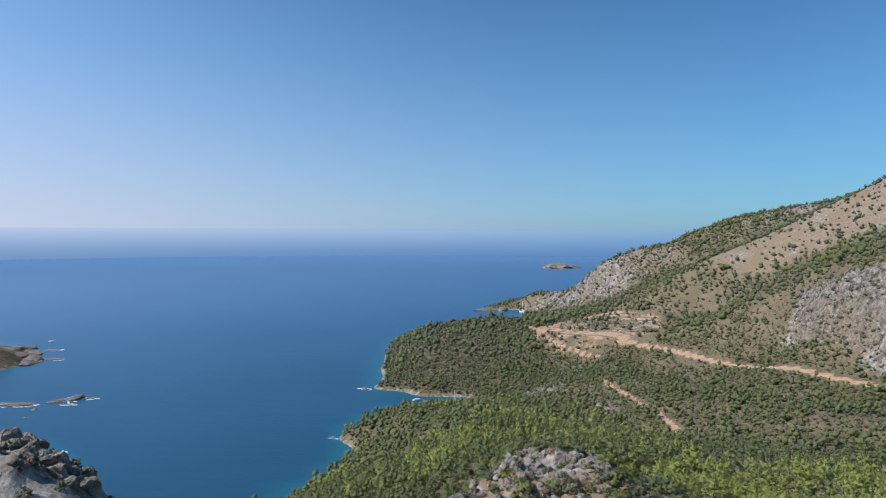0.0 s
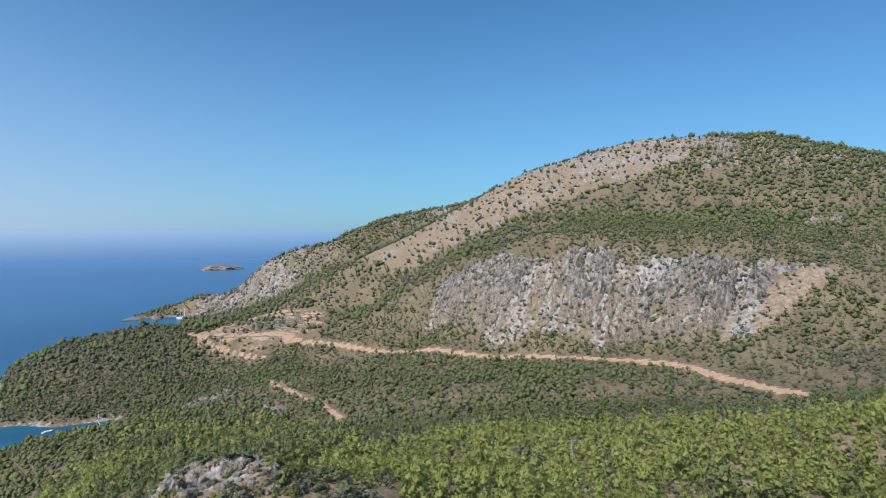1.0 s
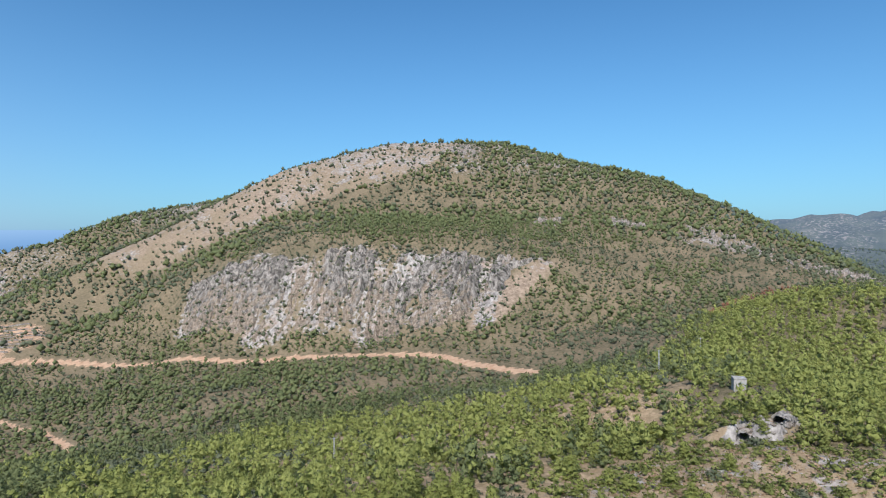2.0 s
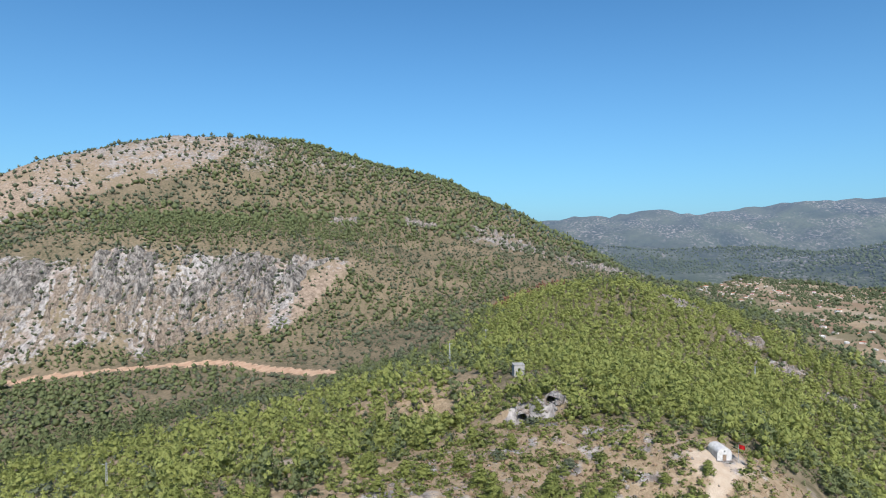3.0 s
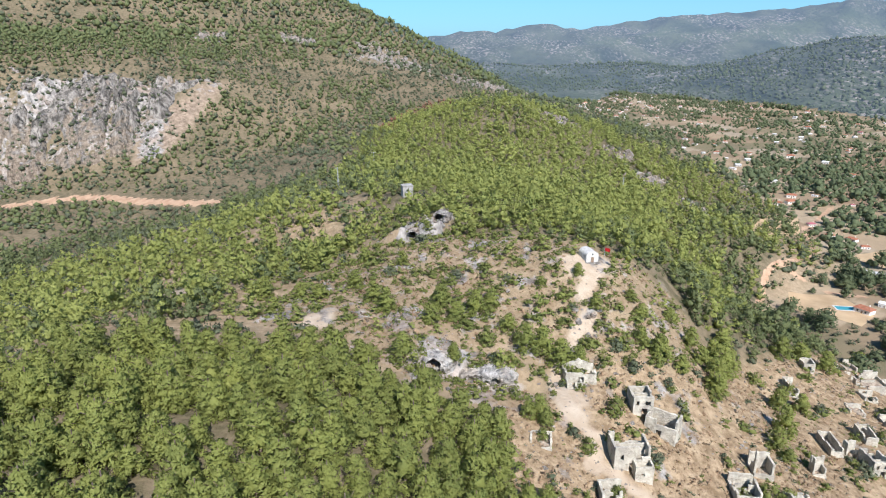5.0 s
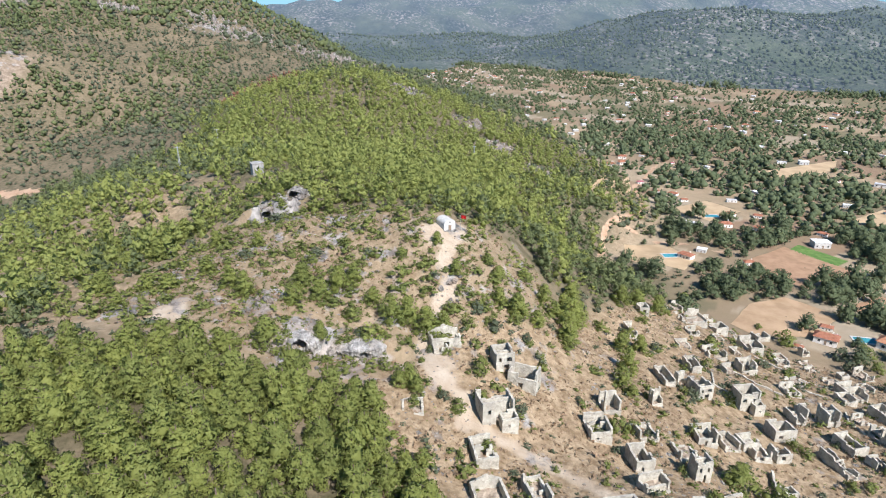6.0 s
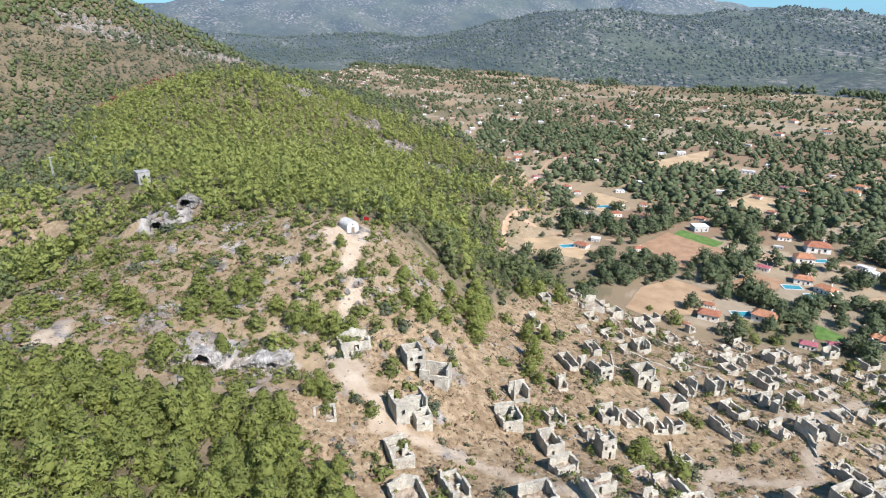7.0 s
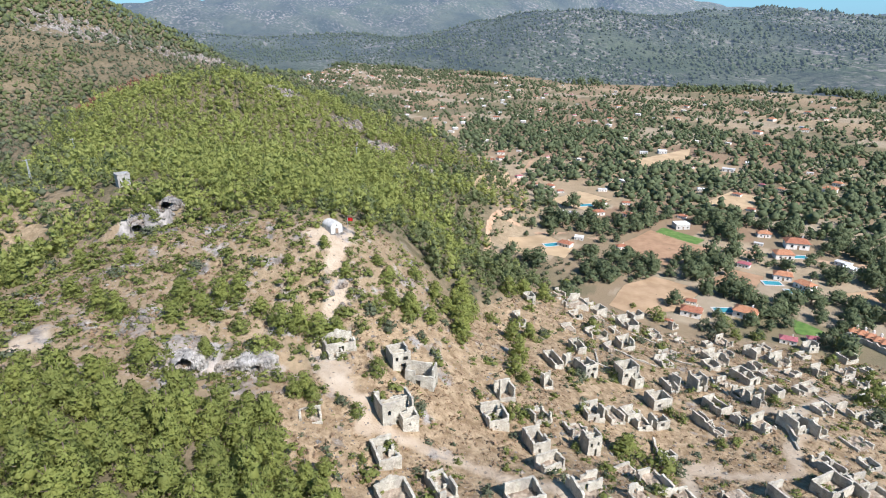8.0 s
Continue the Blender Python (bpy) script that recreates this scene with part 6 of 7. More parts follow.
slope_walls = [[(132, -84), (124, -80), (118, -84)], [(136, -92), (128, -94), (124, -99)], [(150, -108), (140, -114), (134, -120)], [(118, -112), (112, -108), (106, -107)], [(100, -94), (96, -90), (90, -92)], [(90, -108), (84, -104), (80, -102)], [(128, -130), (122, -136), (116, -138)], [(110, -140), (104, -134), (98, -132)], [(126, -112), (132, -108), (138, -110)]]
for k, line in enumerate(slope_walls):
    ground_wall("stone_wall", line, 0.5, 0.4, "broken dry stone wall between ruined houses", "wall", 700 + k, masonry)

for k, line in enumerate(wall_walks):
    ground_wall("stone_wall", line, 1.4, 0.45, "standing stone wall of a ruined house", "wall", 740 + k, masonry)

for k, line in enumerate([[(144.4, -191.9), (138.4, -193.9), (131.1, -194.8), (120, -196)]]):
    ground_wall("stone_wall", line, 2.2, 0.6, "long high boundary wall of grey stone", "wall", 730 + k, masonry)


# ---- ploughed and mown fields ----
def field(ring, material, label):
    """A patch of worked soil laid on the valley floor, edged by its own line."""
    pts = []
    for (ax, ay), (bx, by) in zip(ring, ring[1:] + ring[:1]):
        n = max(2, int(math.hypot(bx - ax, by - ay) / 2.0))
        pts += [(ax + (bx - ax) * s / n, ay + (by - ay) * s / n) for s in range(n)]
    edge = np.array(pts)
    mid = edge.mean(0)
    edge = edge + 0.35 * np.c_[value_noise(edge[:, 0] / 5, edge[:, 1] / 5, 3), value_noise(edge[:, 0] / 5, edge[:, 1] / 5, 4)]
    n, levels = len(edge), (1.0, 0.8, 0.6, 0.4, 0.2, 0.02)
    flat = np.concatenate([mid + (edge - mid) * f for f in levels])
    verts = np.c_[flat, land(flat[:, 0], flat[:, 1]) + 0.14]
    faces = [(r * n + j, r * n + (j + 1) % n, (r + 1) * n + (j + 1) % n, (r + 1) * n + j) for r in range(len(levels) - 1) for j in range(n)]
    tagged(new("ground_field", mesh_from("ground_field", verts, faces, material, True)), label, "field", kind="structure")


for ring, tone in fields:
    mat, label = (lawn_grass, "green irrigated plot in the valley") if tone > 0.9 else (red_soil, "reddish ploughed field in the valley") if tone > 0.58 else (stubble, "tan mown field in the valley") if tone > 0.38 else (ploughed_soil, "brown ploughed field in the valley")
    field(ring, mat, label)


# ---- rocks ----
def rock_mesh(name, seed, material, flat=0.75, sharp=0.28, level=2):
    bm = bmesh.new()
    bmesh.ops.create_icosphere(bm, subdivisions=level, radius=0.5)
    v = np.array([tuple(p.co) for p in bm.verts])
    d = v / np.linalg.norm(v, axis=1)[:, None]
    lump = fractal(d[:, 0] + 3 * seed + 0.7 * d[:, 2], d[:, 1] - 0.6 * d[:, 2], 0.8, 3, seed)
    crack = ridged(d[:, 0] * 1.3 + seed, d[:, 1] + 0.9 * d[:, 2], 0.7, 3, seed + 9)
    v = v * (1 + sharp * lump + 0.16 * crack)[:, None] * np.array([1, 1, flat])
    for p, co in zip(bm.verts, v):
        p.co = co
    me = bpy.data.meshes.new(name)
    bm.normal_update()
    bm.to_mesh(me)
    bm.free()
    me.materials.append(material)
    return me


boulders = [rock_mesh("boulder", 10 + k, limestone, 0.7 + 0.1 * (k % 4), 0.3) for k in range(6)]
sea_rocks = [rock_mesh("rock", 40 + k, dark_rock, 0.5, 0.35, 3) for k in range(4)]


def outcrop(x, y, spread_x, spread_y, turn, count, big, label, seed, sink=0.12):
    """A crag of many boulders set into the ground."""
    rnd = random.Random(seed)
    crag_thing = tagged(new("rock_outcrop"), label, "rocks")
    crag_thing.matrix_basis = pose(x, y, height(x, y))
    a = radians(turn)
    for k in range(count):
        u, w = rnd.uniform(-1, 1) * spread_x, rnd.uniform(-1, 1) * spread_y
        px, py = u * math.cos(a) - w * math.sin(a), u * math.sin(a) + w * math.cos(a)
        size = big * rnd.uniform(0.3, 1.0) ** 1.4
        z = height(x + px, y + py) - height(x, y)
        child("boulder", boulders[k % 6], crag_thing, pose(px, py, z + size * sink, rnd.uniform(-25, 25), rnd.uniform(-25, 25), rnd.uniform(0, 360)) @ Matrix.Diagonal((size * rnd.uniform(0.8, 1.3), size, size * rnd.uniform(0.7, 1.25), 1)))
    return crag_thing


outcrop(21, 112, 10, 9, 0, 190, 2.4, "jagged grey limestone crag with dark crevices and shrubs", 1, -0.15)
outcrop(17, 103, 14, 5, 0, 90, 1.9, "grey limestone blocks on the near crag", 14, -0.1)
outcrop(16, 95, 11, 4, 0, 60, 1.6, "grey limestone blocks on the near crag", 15)
outcrop(4, 99, 9, 6, 10, 60, 2.4, "pale weathered limestone boulders on a ridge", 2)
outcrop(-66, 92, 12, 9, 35, 130, 3.6, "grey limestone crag high above the sea", 3)
outcrop(238, 146, 3, 3, 0, 9, 3.0, "pale bare limestone boulders among pines", 4)
outcrop(120, 50, 5, 4, 0, 14, 1.8, "small pale stones on the bare slope", 5)
outcrop(118, 24, 4, 3, 0, 12, 1.8, "grey limestone ledge on the bare slope", 6)
outcrop(127, -15, 5, 4, 0, 16, 1.6, "pale limestone stones below the chapel", 7)
outcrop(172, 24, 7, 3, 60, 20, 2.4, "grey limestone ledges beside a cave", 8)
outcrop(112, 690, 22, 5, 0, 22, 5.0, "brownish rock ledge in the wooded valley", 9)
outcrop(135, 6, 6, 5, 0, 12, 1.5, "pale stones between low shrubs", 10)
outcrop(112, -8, 5, 5, 0, 20, 1.3, "pale stones along the chapel path", 11)


def rock_face(name, x, y, wide, tall, mouths, turn, label, seed, stone, sink=0.3):
    """A low cliff with cave mouths that go deep into it; the front looks along -y."""
    nu, nv = int(wide / 0.2), int(tall / 0.2)
    u, v = np.meshgrid(np.linspace(-wide / 2, wide / 2, nu), np.linspace(-0.8, tall, nv))
    edge = np.minimum(1, (wide / 2 - np.abs(u)) / (wide * 0.2))
    bulge = 0.5 * fractal(u, v, 2.4, 4, seed) + 0.8 * ridged(u + 0.3 * v, v * 0.35, 2.6, 4, seed + 3) - 0.5
    top = np.clip((v - tall * 0.72) / (tall * 0.28), 0, 1)
    depth = -bulge * edge + 2.6 * (1 - edge) ** 1.5 + 3.2 * top ** 2
    for cx, cz, rx, rz, deep in mouths:
        k = ((u - cx) / rx) ** 2 + (np.maximum(v - cz, (v - cz) * 0.5) / rz) ** 2
        pit = np.clip((1.08 - k) / 0.22, 0, 1)
        depth = depth + deep * pit * pit * (3 - 2 * pit)
    z = v * (1 - 0.12 * top) + 0.15 * fractal(u, v, 1.2, 2, seed + 5) - (1 - edge) * 1.2
    verts = np.stack([u, depth, z], -1).reshape(-1, 3)
    i, j = np.meshgrid(np.arange(nv - 1), np.arange(nu - 1), indexing="ij")
    faces = np.stack([i * nu + j, i * nu + j + 1, (i + 1) * nu + j + 1, (i + 1) * nu + j], -1).reshape(-1, 4)
    ob = new(name, mesh_from(name, verts, faces, stone))
    ob.matrix_basis = pose(x, y, height(x, y) - sink, 0, 0, facing(x, y, turn))
    return tagged(ob, label, "rock face")


rock_face("cave_cliff", 102.4, 16.0, 8, 3.9, [(-0.6, 2.0, 1.3, 0.85, 9.0)], -4, "low pale limestone cliff with a dark cave mouth", 1, pale_limestone)
rock_face("cave_cliff", 102.8, 6.4, 13, 3.7, [(1.6, 1.3, 0.7, 0.8, 3.0)], 2, "pale limestone cliff with a small shaded grotto", 2, pale_limestone)
rock_face("cave_cliff", 164.6, 32.2, 4.4, 4.4, [(-0.2, 1.6, 1.25, 2.0, 9.0)], -8, "grey rock face with a tall dark cave slot", 3, limestone, 1.0)
rock_face("cave_cliff", 168.6, 24.4, 5, 3.6, [(-0.6, 2.0, 1.6, 0.8, 9.0)], -10, "grey rock face with a wide dark overhang", 4, limestone, 1.2)
outcrop(103.5, 10, 9, 1.2, 95, 26, 1.7, "broken limestone edge above a cave", 12)
outcrop(166.5, 29.5, 7, 1.5, 105, 18, 2.0, "broken limestone edge above a cave", 13)


# ---- chapel, flag, tank and poles on the ridge ----
def chapel(x, y):
    thing = tagged(new("chapel"), "small whitewashed barrel-vaulted chapel on a bare hilltop", "chapel")
    thing.matrix_basis = pose(x, y, height(x, y) - 0.15, 0, 0, facing(x, y, 28)) @ Matrix.Scale(0.72, 4)
    wide, deep, wall_h, r = 4.4, 6.0, 2.3, 2.2
    profile = [(-r, 0), (-r, wall_h)] + [(-r * math.cos(a), wall_h + 1.55 * math.sin(a)) for a in np.linspace(0.15, math.pi - 0.15, 13)] + [(r, wall_h), (r, 0)]
    bm = bmesh.new()
    rings = [[bm.verts.new((px, py, pz - (0.4 if pz == 0 else 0))) for px, pz in profile] for py in (-deep / 2, 0, deep / 2)]
    for a, b in zip(rings[:-1], rings[1:]):
        for k in range(len(profile) - 1):
            bm.faces.new((a[k], b[k], b[k + 1], a[k + 1]))
    bm.faces.new(rings[0]), bm.faces.new(rings[-1][::-1])
    bmesh.ops.recalc_face_normals(bm, faces=bm.faces)
    body = part("body", bm, whitewash, thing)
    part("door_frame", box(-0.62, 0.62, -3.08, -2.99, -0.1, 1.95, 0.02), concrete, body, "worn stone door frame")
    part("door", box(-0.5, 0.5, -3.1, -3.081, 0.0, 1.85), timber, body, "dark weathered timber door")
    part("window", box(-0.22, 0.22, -3.05, -3.003, 2.6, 3.1), dark_glass, body, "small dark window opening")
    part("plinth", box(-2.5, 2.5, -3.3, 3.3, -0.6, 0.12, 0.05), limestone, thing, "rough stone plinth")
    return thing


chapel(145.5, -15.0)


def flag_pole(x, y):
    thing = tagged(new("flagpole"), "red flag on a thin steel pole beside the chapel", "flag")
    thing.matrix_basis = pose(x, y, height(x, y), 0, 0, facing(x, y))
    part("pole", tube(bmesh.new(), (0, 0, -0.3), (0, 0, 4.2), 0.05, 0.035, 8), galvanised, thing)
    bm = bmesh.new()
    bmesh.ops.create_grid(bm, x_segments=8, y_segments=4, size=0.5)
    for v in bm.verts:
        v.co = ((v.co.x + 0.5) * 1.25 + 0.05, 0.08 * math.sin(v.co.x * 7), v.co.y * 0.85 + 3.7 - (v.co.x + 0.5) * 0.15)
    bmesh.ops.solidify(bm, geom=bm.faces, thickness=0.01)
    part("flag", bm, flag_cloth, thing, "red cloth with slight folds", pose(0, 0, 0, 0, 0, -10))
    return thing


flag_pole(146.3, -18.9)


def water_tank(x, y):
    thing = tagged(new("water_tank"), "square weathered concrete water tank among young pines", "tank")
    thing.matrix_basis = pose(x, y, height(x, y), 0, 0, facing(x, y, 12))
    bm = box(-1.9, 1.9, -1.9, 1.9, -0.6, 3.6, 0.06)
    for v in bm.verts:
        if v.co.z < 0:
            v.co.x *= 0.93
            v.co.y *= 0.93
    part("body", bm, concrete, thing)
    part("cover_slab", box(-2.0, 2.0, -2.0, 2.0, 3.604, 3.8, 0.04), concrete, thing)
    part("hatch", box(0.5, 1.2, -1.2, -0.5, 3.805, 3.95, 0.02), galvanised, thing, "steel hatch")
    return thing


water_tank(210, 42.8)


def power_pole(x, y, tall):
    thing = tagged(new("power_pole"), "grey steel power pole with a crossarm above pines", "power pole", "power poles on the ridge")
    thing.matrix_basis = pose(x, y, height(x, y), 0, 0, facing(x, y, 20))
    mast = bmesh.new()
    for sx in (-1, 1):
        for sy in (-1, 1):
            tube(mast, (sx * 0.32, sy * 0.32, -0.4), (sx * 0.12, sy * 0.12, tall), 0.06, 0.05, 4)
    for k in range(9):
        h, g = tall * k / 9, tall * (k + 1) / 9
        a, b = 0.32 - 0.2 * k / 9, 0.32 - 0.2 * (k + 1) / 9
        for sy in (-1, 1):
            tube(mast, (-a, sy * a, h), (b, sy * b, g), 0.03, 0.03, 3)
    part("mast", mast, galvanised, thing)
    part("crossarm", tube(bmesh.new(), (-1.3, 0, tall - 0.5), (1.3, 0, tall - 0.5), 0.07, 0.07, 4), galvanised, thing)
    for k in (-1.2, 0, 1.2):
        part("insulator", tube(bmesh.new(), (k, 0, tall - 0.43), (k, 0, tall - 0.05), 0.09, 0.06, 6), concrete, thing, "glazed insulator")
    return thing


for px, py, tall in ((266, 86, 9.5), (343, 89, 9.5), (341, -51, 9.5), (143, 156, 9.0)):
    power_pole(px, py, tall)

# terrace walls on the far slope
for k, line in enumerate([[(265, 1022), (292, 1000), (326, 962)], [(253, 1013), (282, 988), (330, 934)], [(240, 1006), (274, 975), (326, 914)], [(230, 998), (266, 961), (320, 896)], [(214, 992), (254, 942), (302, 886)], [(198, 984), (241, 922), (287, 878)], [(186, 975), (229, 918), (276, 866)], [(174, 966), (218, 915), (265, 855)], [(163, 943), (201, 900), (241, 844)]]):
    ground_wall("terrace_wall", line, 1.7, 1.4, "long low terrace wall of pinkish stone", "wall", 760 + k, limestone, "terrace walls")


# ---- houses of the valley ----
def villa(name, wide, deep, tall, roof_mat, label, group, flat=False, windows=2, wall_mat=None):
    """A house one storey high or more; the front looks along -y."""
    thing = tagged(new(name), label, "house", group)
    part("wall", box(-wide / 2, wide / 2, -deep / 2, deep / 2, -0.4, tall), wall_mat or render_wall, thing)
    bm = bmesh.new()
    if flat:
        add_box(bm, -wide / 2 - 0.25, wide / 2 + 0.25, -deep / 2 - 0.25, deep / 2 + 0.25, tall + 0.004, tall + 0.35, 0.04)
    else:
        e, rise = 0.55, deep * 0.24
        low = [bm.verts.new(c) for c in ((-wide / 2 - e, -deep / 2 - e, tall - 0.1), (wide / 2 + e, -deep / 2 - e, tall - 0.1), (wide / 2 + e, deep / 2 + e, tall - 0.1), (-wide / 2 - e, deep / 2 + e, tall - 0.1))]
        top = [bm.verts.new((-wide / 2 + deep * 0.3, 0, tall + rise)), bm.verts.new((wide / 2 - deep * 0.3, 0, tall + rise))]
        for f in ((low[0], low[1], top[1], top[0]), (low[2], low[3], top[0], top[1]), (low[1], low[2], top[1]), (low[3], low[0], top[0])):
            bm.faces.new(f)
        bm.faces.new(low[::-1])
    roof = part("roof", bm, roof_mat, thing)
    if not flat:
        part("chimney", box(wide * 0.2, wide * 0.2 + 0.6, 0.4, 1.0, tall + 0.1, tall + deep * 0.24 + 0.9, 0.03), render_wall, roof, "rendered chimney")
    for k in range(windows):
        px = -wide / 2 + wide * (k + 0.5) / windows
        pane = part("window", box(px - 0.55, px + 0.55, -deep / 2 - 0.03, -deep / 2 + 0.1, 1.0, 2.2), dark_glass, thing, "dark window pane")
        part("sill", box(px - 0.65, px + 0.65, -deep / 2 - 0.14, -deep / 2 - 0.034, 0.9, 1.0), whitewash, pane)
    part("door", box(wide * 0.02 - 0.5, wide * 0.02 + 0.5, -deep / 2 - 0.05, -deep / 2 + 0.08, 0, 2.05), timber, thing, "brown timber door")
    return thing


kinds = [
    villa("house", 10, 7, 3.2, terracotta, "cream house with a terracotta hipped roof among trees", "houses of the valley"),
    villa("house", 10, 7.5, 3.4, orange_tile, "cream house with a bright orange hipped roof", "houses of the valley"),
    villa("villa", 11, 8, 4.2, white_roof, "white flat-roofed villa beside a lawn", "houses of the valley", True, 3, whitewash),
    villa("farm_shed", 12, 6, 3.0, grey_roof, "long farm shed with a pale grey roof", "farm sheds", True, 3),
    villa("house", 9, 6, 3.4, maroon_sheet, "pale house with a maroon sheet roof", "houses of the valley"),
]
rnd = random.Random(9)
first = set()
for px, py, wide, k in house_sites:
    proto = kinds[k]
    m = pose(px, py, height(px, py), 0, 0, facing(px, py, rnd.uniform(-35, 35))) @ Matrix.Scale(wide * (0.8 if math.hypot(px, py) < 500 else 0.82) / (14 if k in (2, 3) else 10), 4)
    if k not in first:
        first.add(k)
        proto.matrix_basis = m
    else:
        copy_thing(proto, m)


shed = villa("shed", 3.2, 3.6, 1.9, orange_tile, "small stone shed with a worn orange tile roof", "row of sheds behind a wall", False, 1, masonry)
for k, (px, py) in enumerate(((145.1, -196.5), (142.6, -197.4), (140.0, -198.1), (137.4, -198.5), (134.8, -199.0), (132.2, -199.4))):
    m = pose(px, py, height(px, py), 0, 0, facing(px, py, 20))
    if k:
        copy_thing(shed, m)
    else:
        shed.matrix_basis = m


def pool(x, y, wide, deep):
    thing = tagged(new("swimming_pool"), "turquoise swimming pool with a pale stone rim", "pool", "pools of the valley")
    thing.matrix_basis = pose(x, y, height(x, y) + 0.12, 0, 0, facing(x, y, 25))
    rim = bmesh.new()
    for a, b, c, d in ((-wide / 2 - 0.6, wide / 2 + 0.6, -deep / 2 - 0.6, -deep / 2), (-wide / 2 - 0.6, wide / 2 + 0.6, deep / 2, deep / 2 + 0.6), (-wide / 2 - 0.6, -wide / 2, -deep / 2 + 0.002, deep / 2 - 0.002), (wide / 2, wide / 2 + 0.6, -deep / 2 + 0.002, deep / 2 - 0.002)):
        add_box(rim, a, b, c, d, -0.3, 0.12)
    part("rim", rim, whitewash, thing)
    part("pool_water", box(-wide / 2 + 0.01, wide / 2 - 0.01, -deep / 2 + 0.01, deep / 2 - 0.01, -0.3, 0.04), pool_water, thing, "still turquoise water")
    return thing


for px, py, a, b in pool_sites:
    pool(px, py, a, b)


# ---- boats, sea rocks and the far islet ----
def hull(length, beam, side, sheer=0.25):
    bm, rings = bmesh.new(), []
    for t in np.linspace(0, 1, 11):
        w = beam / 2 * (0.72 + 0.28 * min(1, t * 3)) * (1 - max(0, (t - 0.5) * 2) ** 2.2) + 0.03
        top = side * (1 + sheer * (2 * t - 0.8) ** 2)
        y0 = (t - 0.5) * length
        rings.append([bm.verts.new(c) for c in ((-w, y0, top), (-w * 0.8, y0, -0.1), (0, y0, -0.4), (w * 0.8, y0, -0.1), (w, y0, top))])
    for a, b in zip(rings[:-1], rings[1:]):
        for k in range(4):
            bm.faces.new((a[k], b[k], b[k + 1], a[k + 1]))
        bm.faces.new((a[0], a[4], b[4], b[0]))
    bm.faces.new(rings[0][::-1]), bm.faces.new(rings[-1])
    bmesh.ops.recalc_face_normals(bm, faces=bm.faces)
    return bm


def boat(name, x, y, length, turn, masts, label, cabin=True, hull_mat=None):
    thing = tagged(new(name), label, "boat")
    thing.matrix_basis = pose(x, y, 0.1, 0, 0, turn)
    beam, side = length * 0.27, length * 0.075 + 0.4
    part("hull", hull(length, beam, side), hull_mat or boat_white, thing)
    if cabin:
        house = part("cabin", box(-beam * 0.3, beam * 0.3, -length * 0.25, length * 0.12, side * 0.9, side + length * 0.07, 0.1), boat_white, thing)
        part("window", box(-beam * 0.31, beam * 0.31, -length * 0.2, length * 0.08, side + length * 0.025, side + length * 0.045), dark_glass, house)
    for py, tall in masts:
        mast = part("mast", tube(bmesh.new(), (0, py, side * 0.8), (0, py, tall), length * 0.014 + 0.05, length * 0.009 + 0.03, 6), boat_white, thing)
        part("boom", tube(bmesh.new(), (0, py, side + 2.0), (0, py - length * 0.25, side + 2.2), 0.12, 0.1, 5), timber, mast)
        part("rigging", tube(bmesh.new(), (0, py, tall), (0, length * 0.48, side * 1.3), 0.05, 0.05, 3), galvanised, mast)
    return thing


boat("gulet", 200, 1501, 26, 70, ((-3.5, 24), (5, 27)), "two-masted white gulet anchored in a cove")
boat("motor_yacht", -30, 719, 10, -60, (), "white motor boat moored in a cove")
boat("sailing_boat", 15, 715, 12, 30, ((1.0, 16),), "white sailing boat with a bare mast in a cove")
boat("motor_boat", -690, 1082, 11, 100, (), "small white motor boat on the open sea")
boat("speedboat", -428, 699, 8, -140, (), "white speedboat passing sea rocks")
boat("motor_boat", 226, 1522, 9, 40, (), "small white boat anchored beside a gulet")
boat("motor_boat", 248, 1540, 9, 60, (), "small white boat anchored near the shore")


def sea_rock(x, y, wide, deep, tall, k, label="low dark rock awash in the sea"):
    rock = new("sea_rock", sea_rocks[k % 4])
    rock.matrix_basis = pose(x, y, -0.3, 0, 0, 40 * k) @ Matrix.Diagonal((wide, deep, tall, 1))
    return tagged(rock, label, "rock", "rocks in the sea")


for k, (px, py, wide, deep, tall) in enumerate(((-483, 694, 44, 12, 9), (-445, 706, 18, 9, 9), (-430, 720, 26, 14, 15), (-451, 674, 9, 6, 4), (-441, 646, 6, 5, 3), (-414, 720, 12, 5, 4), (-98, 772, 12, 7, 5), (-103, 476, 7, 5, 5), (-94, 470, 5, 5, 4), (-604, 938, 44, 12, 7), (-640, 1010, 24, 10, 5), (-655, 935, 70, 44, 30), (-625, 930, 46, 30, 20), (-672, 985, 60, 30, 22), (-700, 1010, 50, 30, 24), (-690, 950, 80, 50, 40), (-612, 905, 40, 24, 16))):
    sea_rock(px, py, wide, deep, tall, k)
for k, (px, py, wide, deep, tall) in enumerate(((110, 1545, 60, 30, 18), (150, 1540, 50, 26, 30))):
    sea_rock(px, py, wide, deep, tall, k + 1, "rounded dark rock at the tip of the headland")
islet = new("islet", rock_mesh("islet", 61, dark_rock, 0.5, 0.35, 4))
islet.matrix_basis = pose(610, 3290, -2, 0, 0, 0) @ Matrix.Diagonal((170, 90, 84, 1))
tagged(islet, "small bare rocky islet far out at sea", "islet")
sea_rock(545, 3280, 80, 30, 12, 2, "low flat rock beside the far islet")

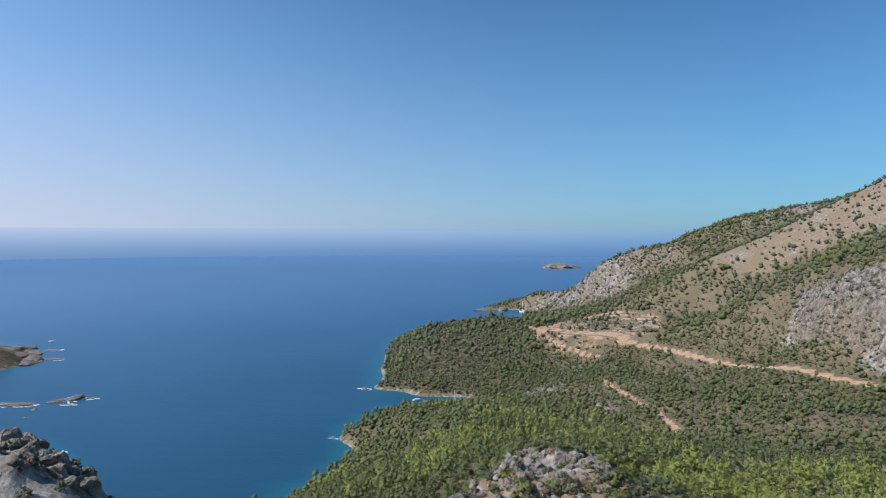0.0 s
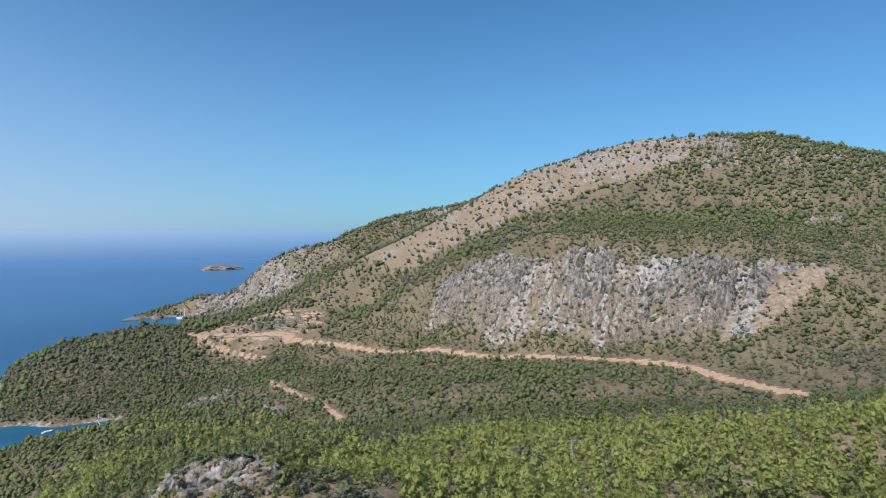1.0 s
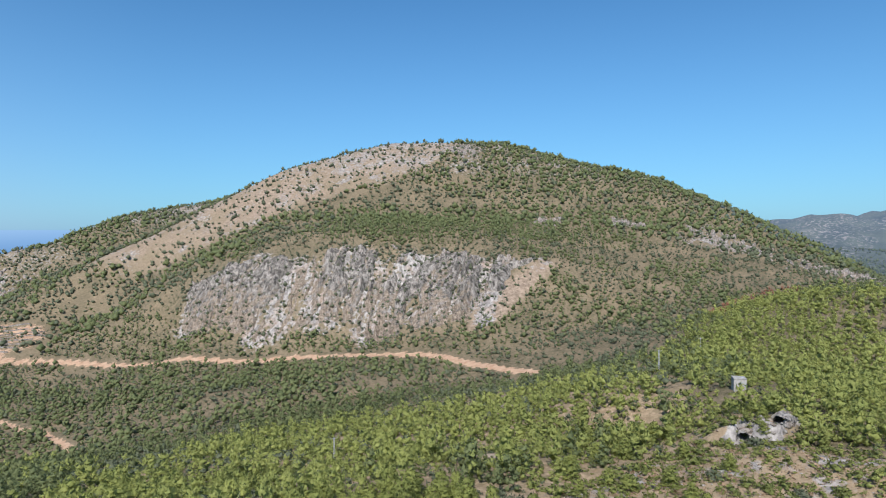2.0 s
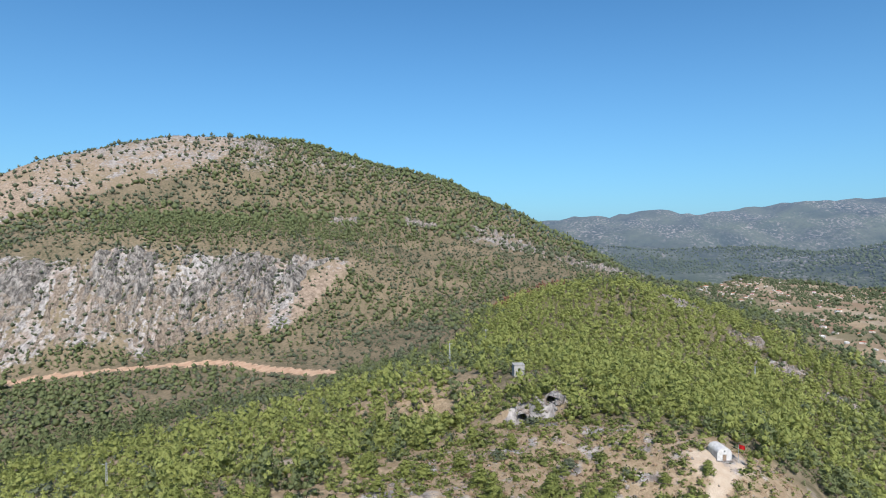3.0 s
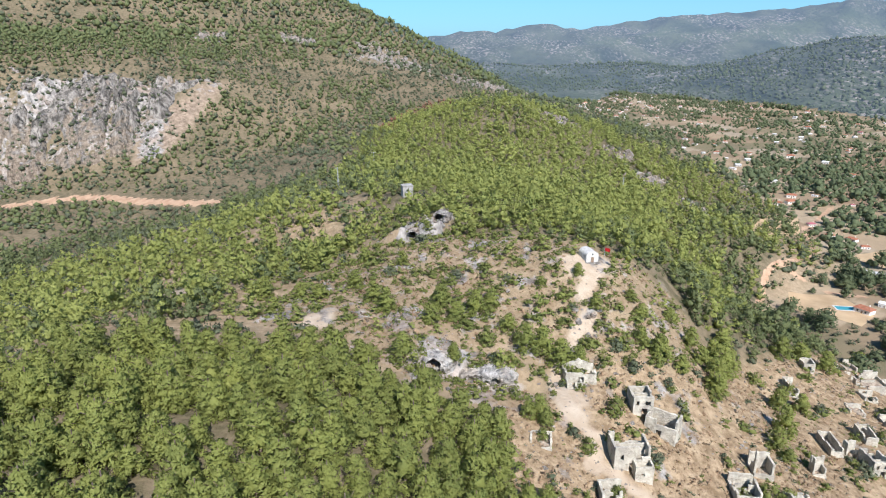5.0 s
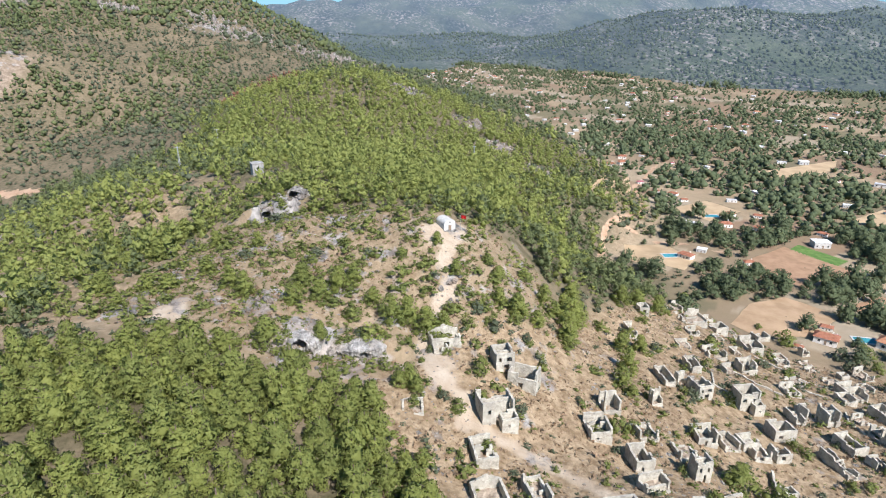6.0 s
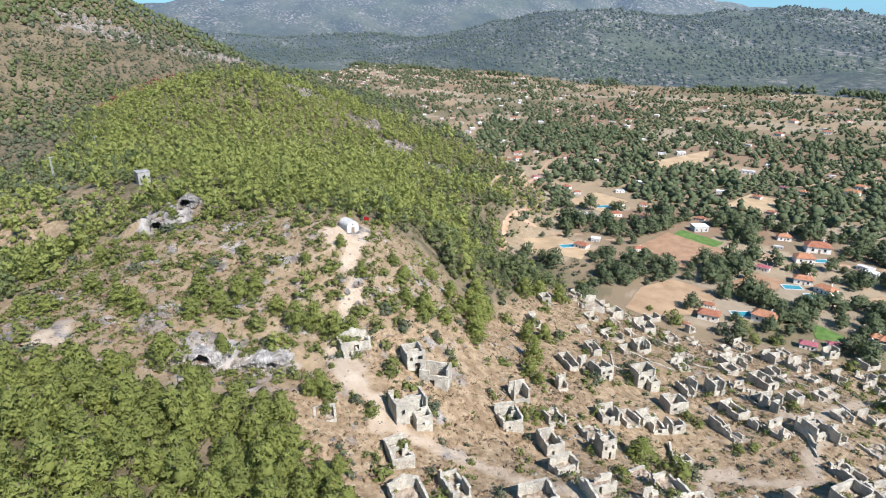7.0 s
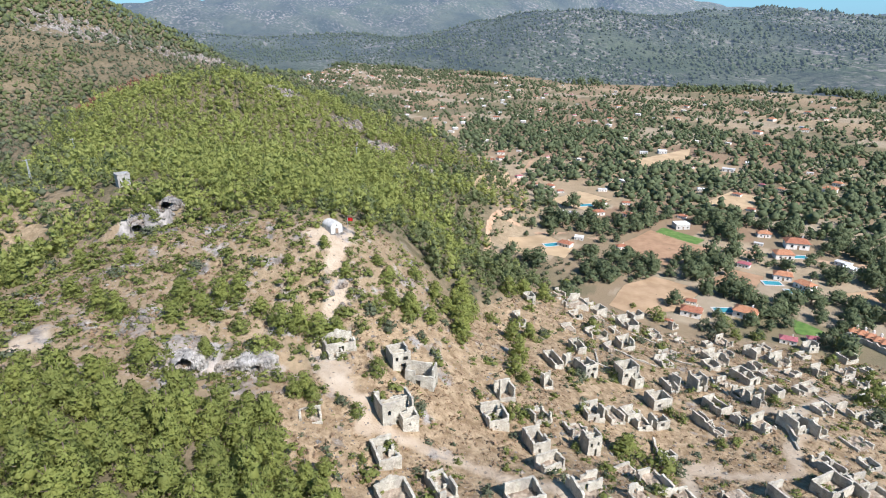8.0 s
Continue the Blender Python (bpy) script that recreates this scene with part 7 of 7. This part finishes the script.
# white water round the rocks
x, y, rng = [], [], np.random.default_rng(12)
foam_v, foam_f = [], []
for cx, cy, wide, deep, n in ((-483, 690, 22, 7, 22), (-430, 716, 15, 8, 22), (-414, 718, 9, 4, 20), (-604, 930, 24, 7, 18), (-640, 1008, 14, 6, 16), (-99, 768, 7, 4, 12), (-425, 693, 7, 2, 12), (-345, 541, 9, 5, 22), (-100, 586, 6, 4, 10)):
    for k in range(n):
        a, s = rng.uniform(0, 6.28), rng.uniform(0.8, 2.6)
        px, py = cx + wide * math.cos(a) * rng.uniform(0.85, 1.15), cy + deep * math.sin(a) * rng.uniform(0.85, 1.2)
        ring = [(px + s * 1.8 * math.cos(b) * rng.uniform(0.6, 1.2), py + s * math.sin(b) * rng.uniform(0.6, 1.2), 0.12) for b in np.arange(0, 6.2, 1.05)]
        at = len(foam_v)
        foam_v += ring
        foam_f += [(at, at + j, at + j + 1) for j in range(1, 5)]
tagged(new("sea_foam", mesh_from("sea_foam", foam_v, foam_f, foam_white)), "white surf breaking round dark sea rocks", "surf", kind="stuff")

# shrubs on the crags
rnd = random.Random(77)
for cx, cy, sx, sy, n in ((21, 108, 18, 12, 120), (19, 95, 13, 5, 60), (-60, 90, 14, 9, 34), (5, 99, 9, 6, 22)):
    for k in range(n):
        plant_bush(cx + rnd.uniform(-1, 1) * sx, cy + rnd.uniform(-1, 1) * sy, rnd.uniform(1.2, 2.4), rnd.uniform(0.6, 0.95), rnd.uniform(0, 360), k, "dry brown shrub growing between limestone boulders" if k % 4 == 0 else "dark green shrub growing between limestone boulders", "shrubs on the crags", dry_forms if k % 4 == 0 else dark_forms if k % 2 else bush_forms)
for k, (px, py) in enumerate(((163, 37), (161.5, 31), (163, 27.5), (165, 22.5), (170, 33), (168.5, 29.5), (161, 35), (100.5, 18.5), (100.5, 11.5), (101, 1), (106, 8), (106, 14))):
    plant_bush(px, py, rnd.uniform(1.8, 3.2), rnd.uniform(0.8, 1.2), rnd.uniform(0, 360), k, "green shrub growing at the foot of a rock face", "shrubs at the caves")
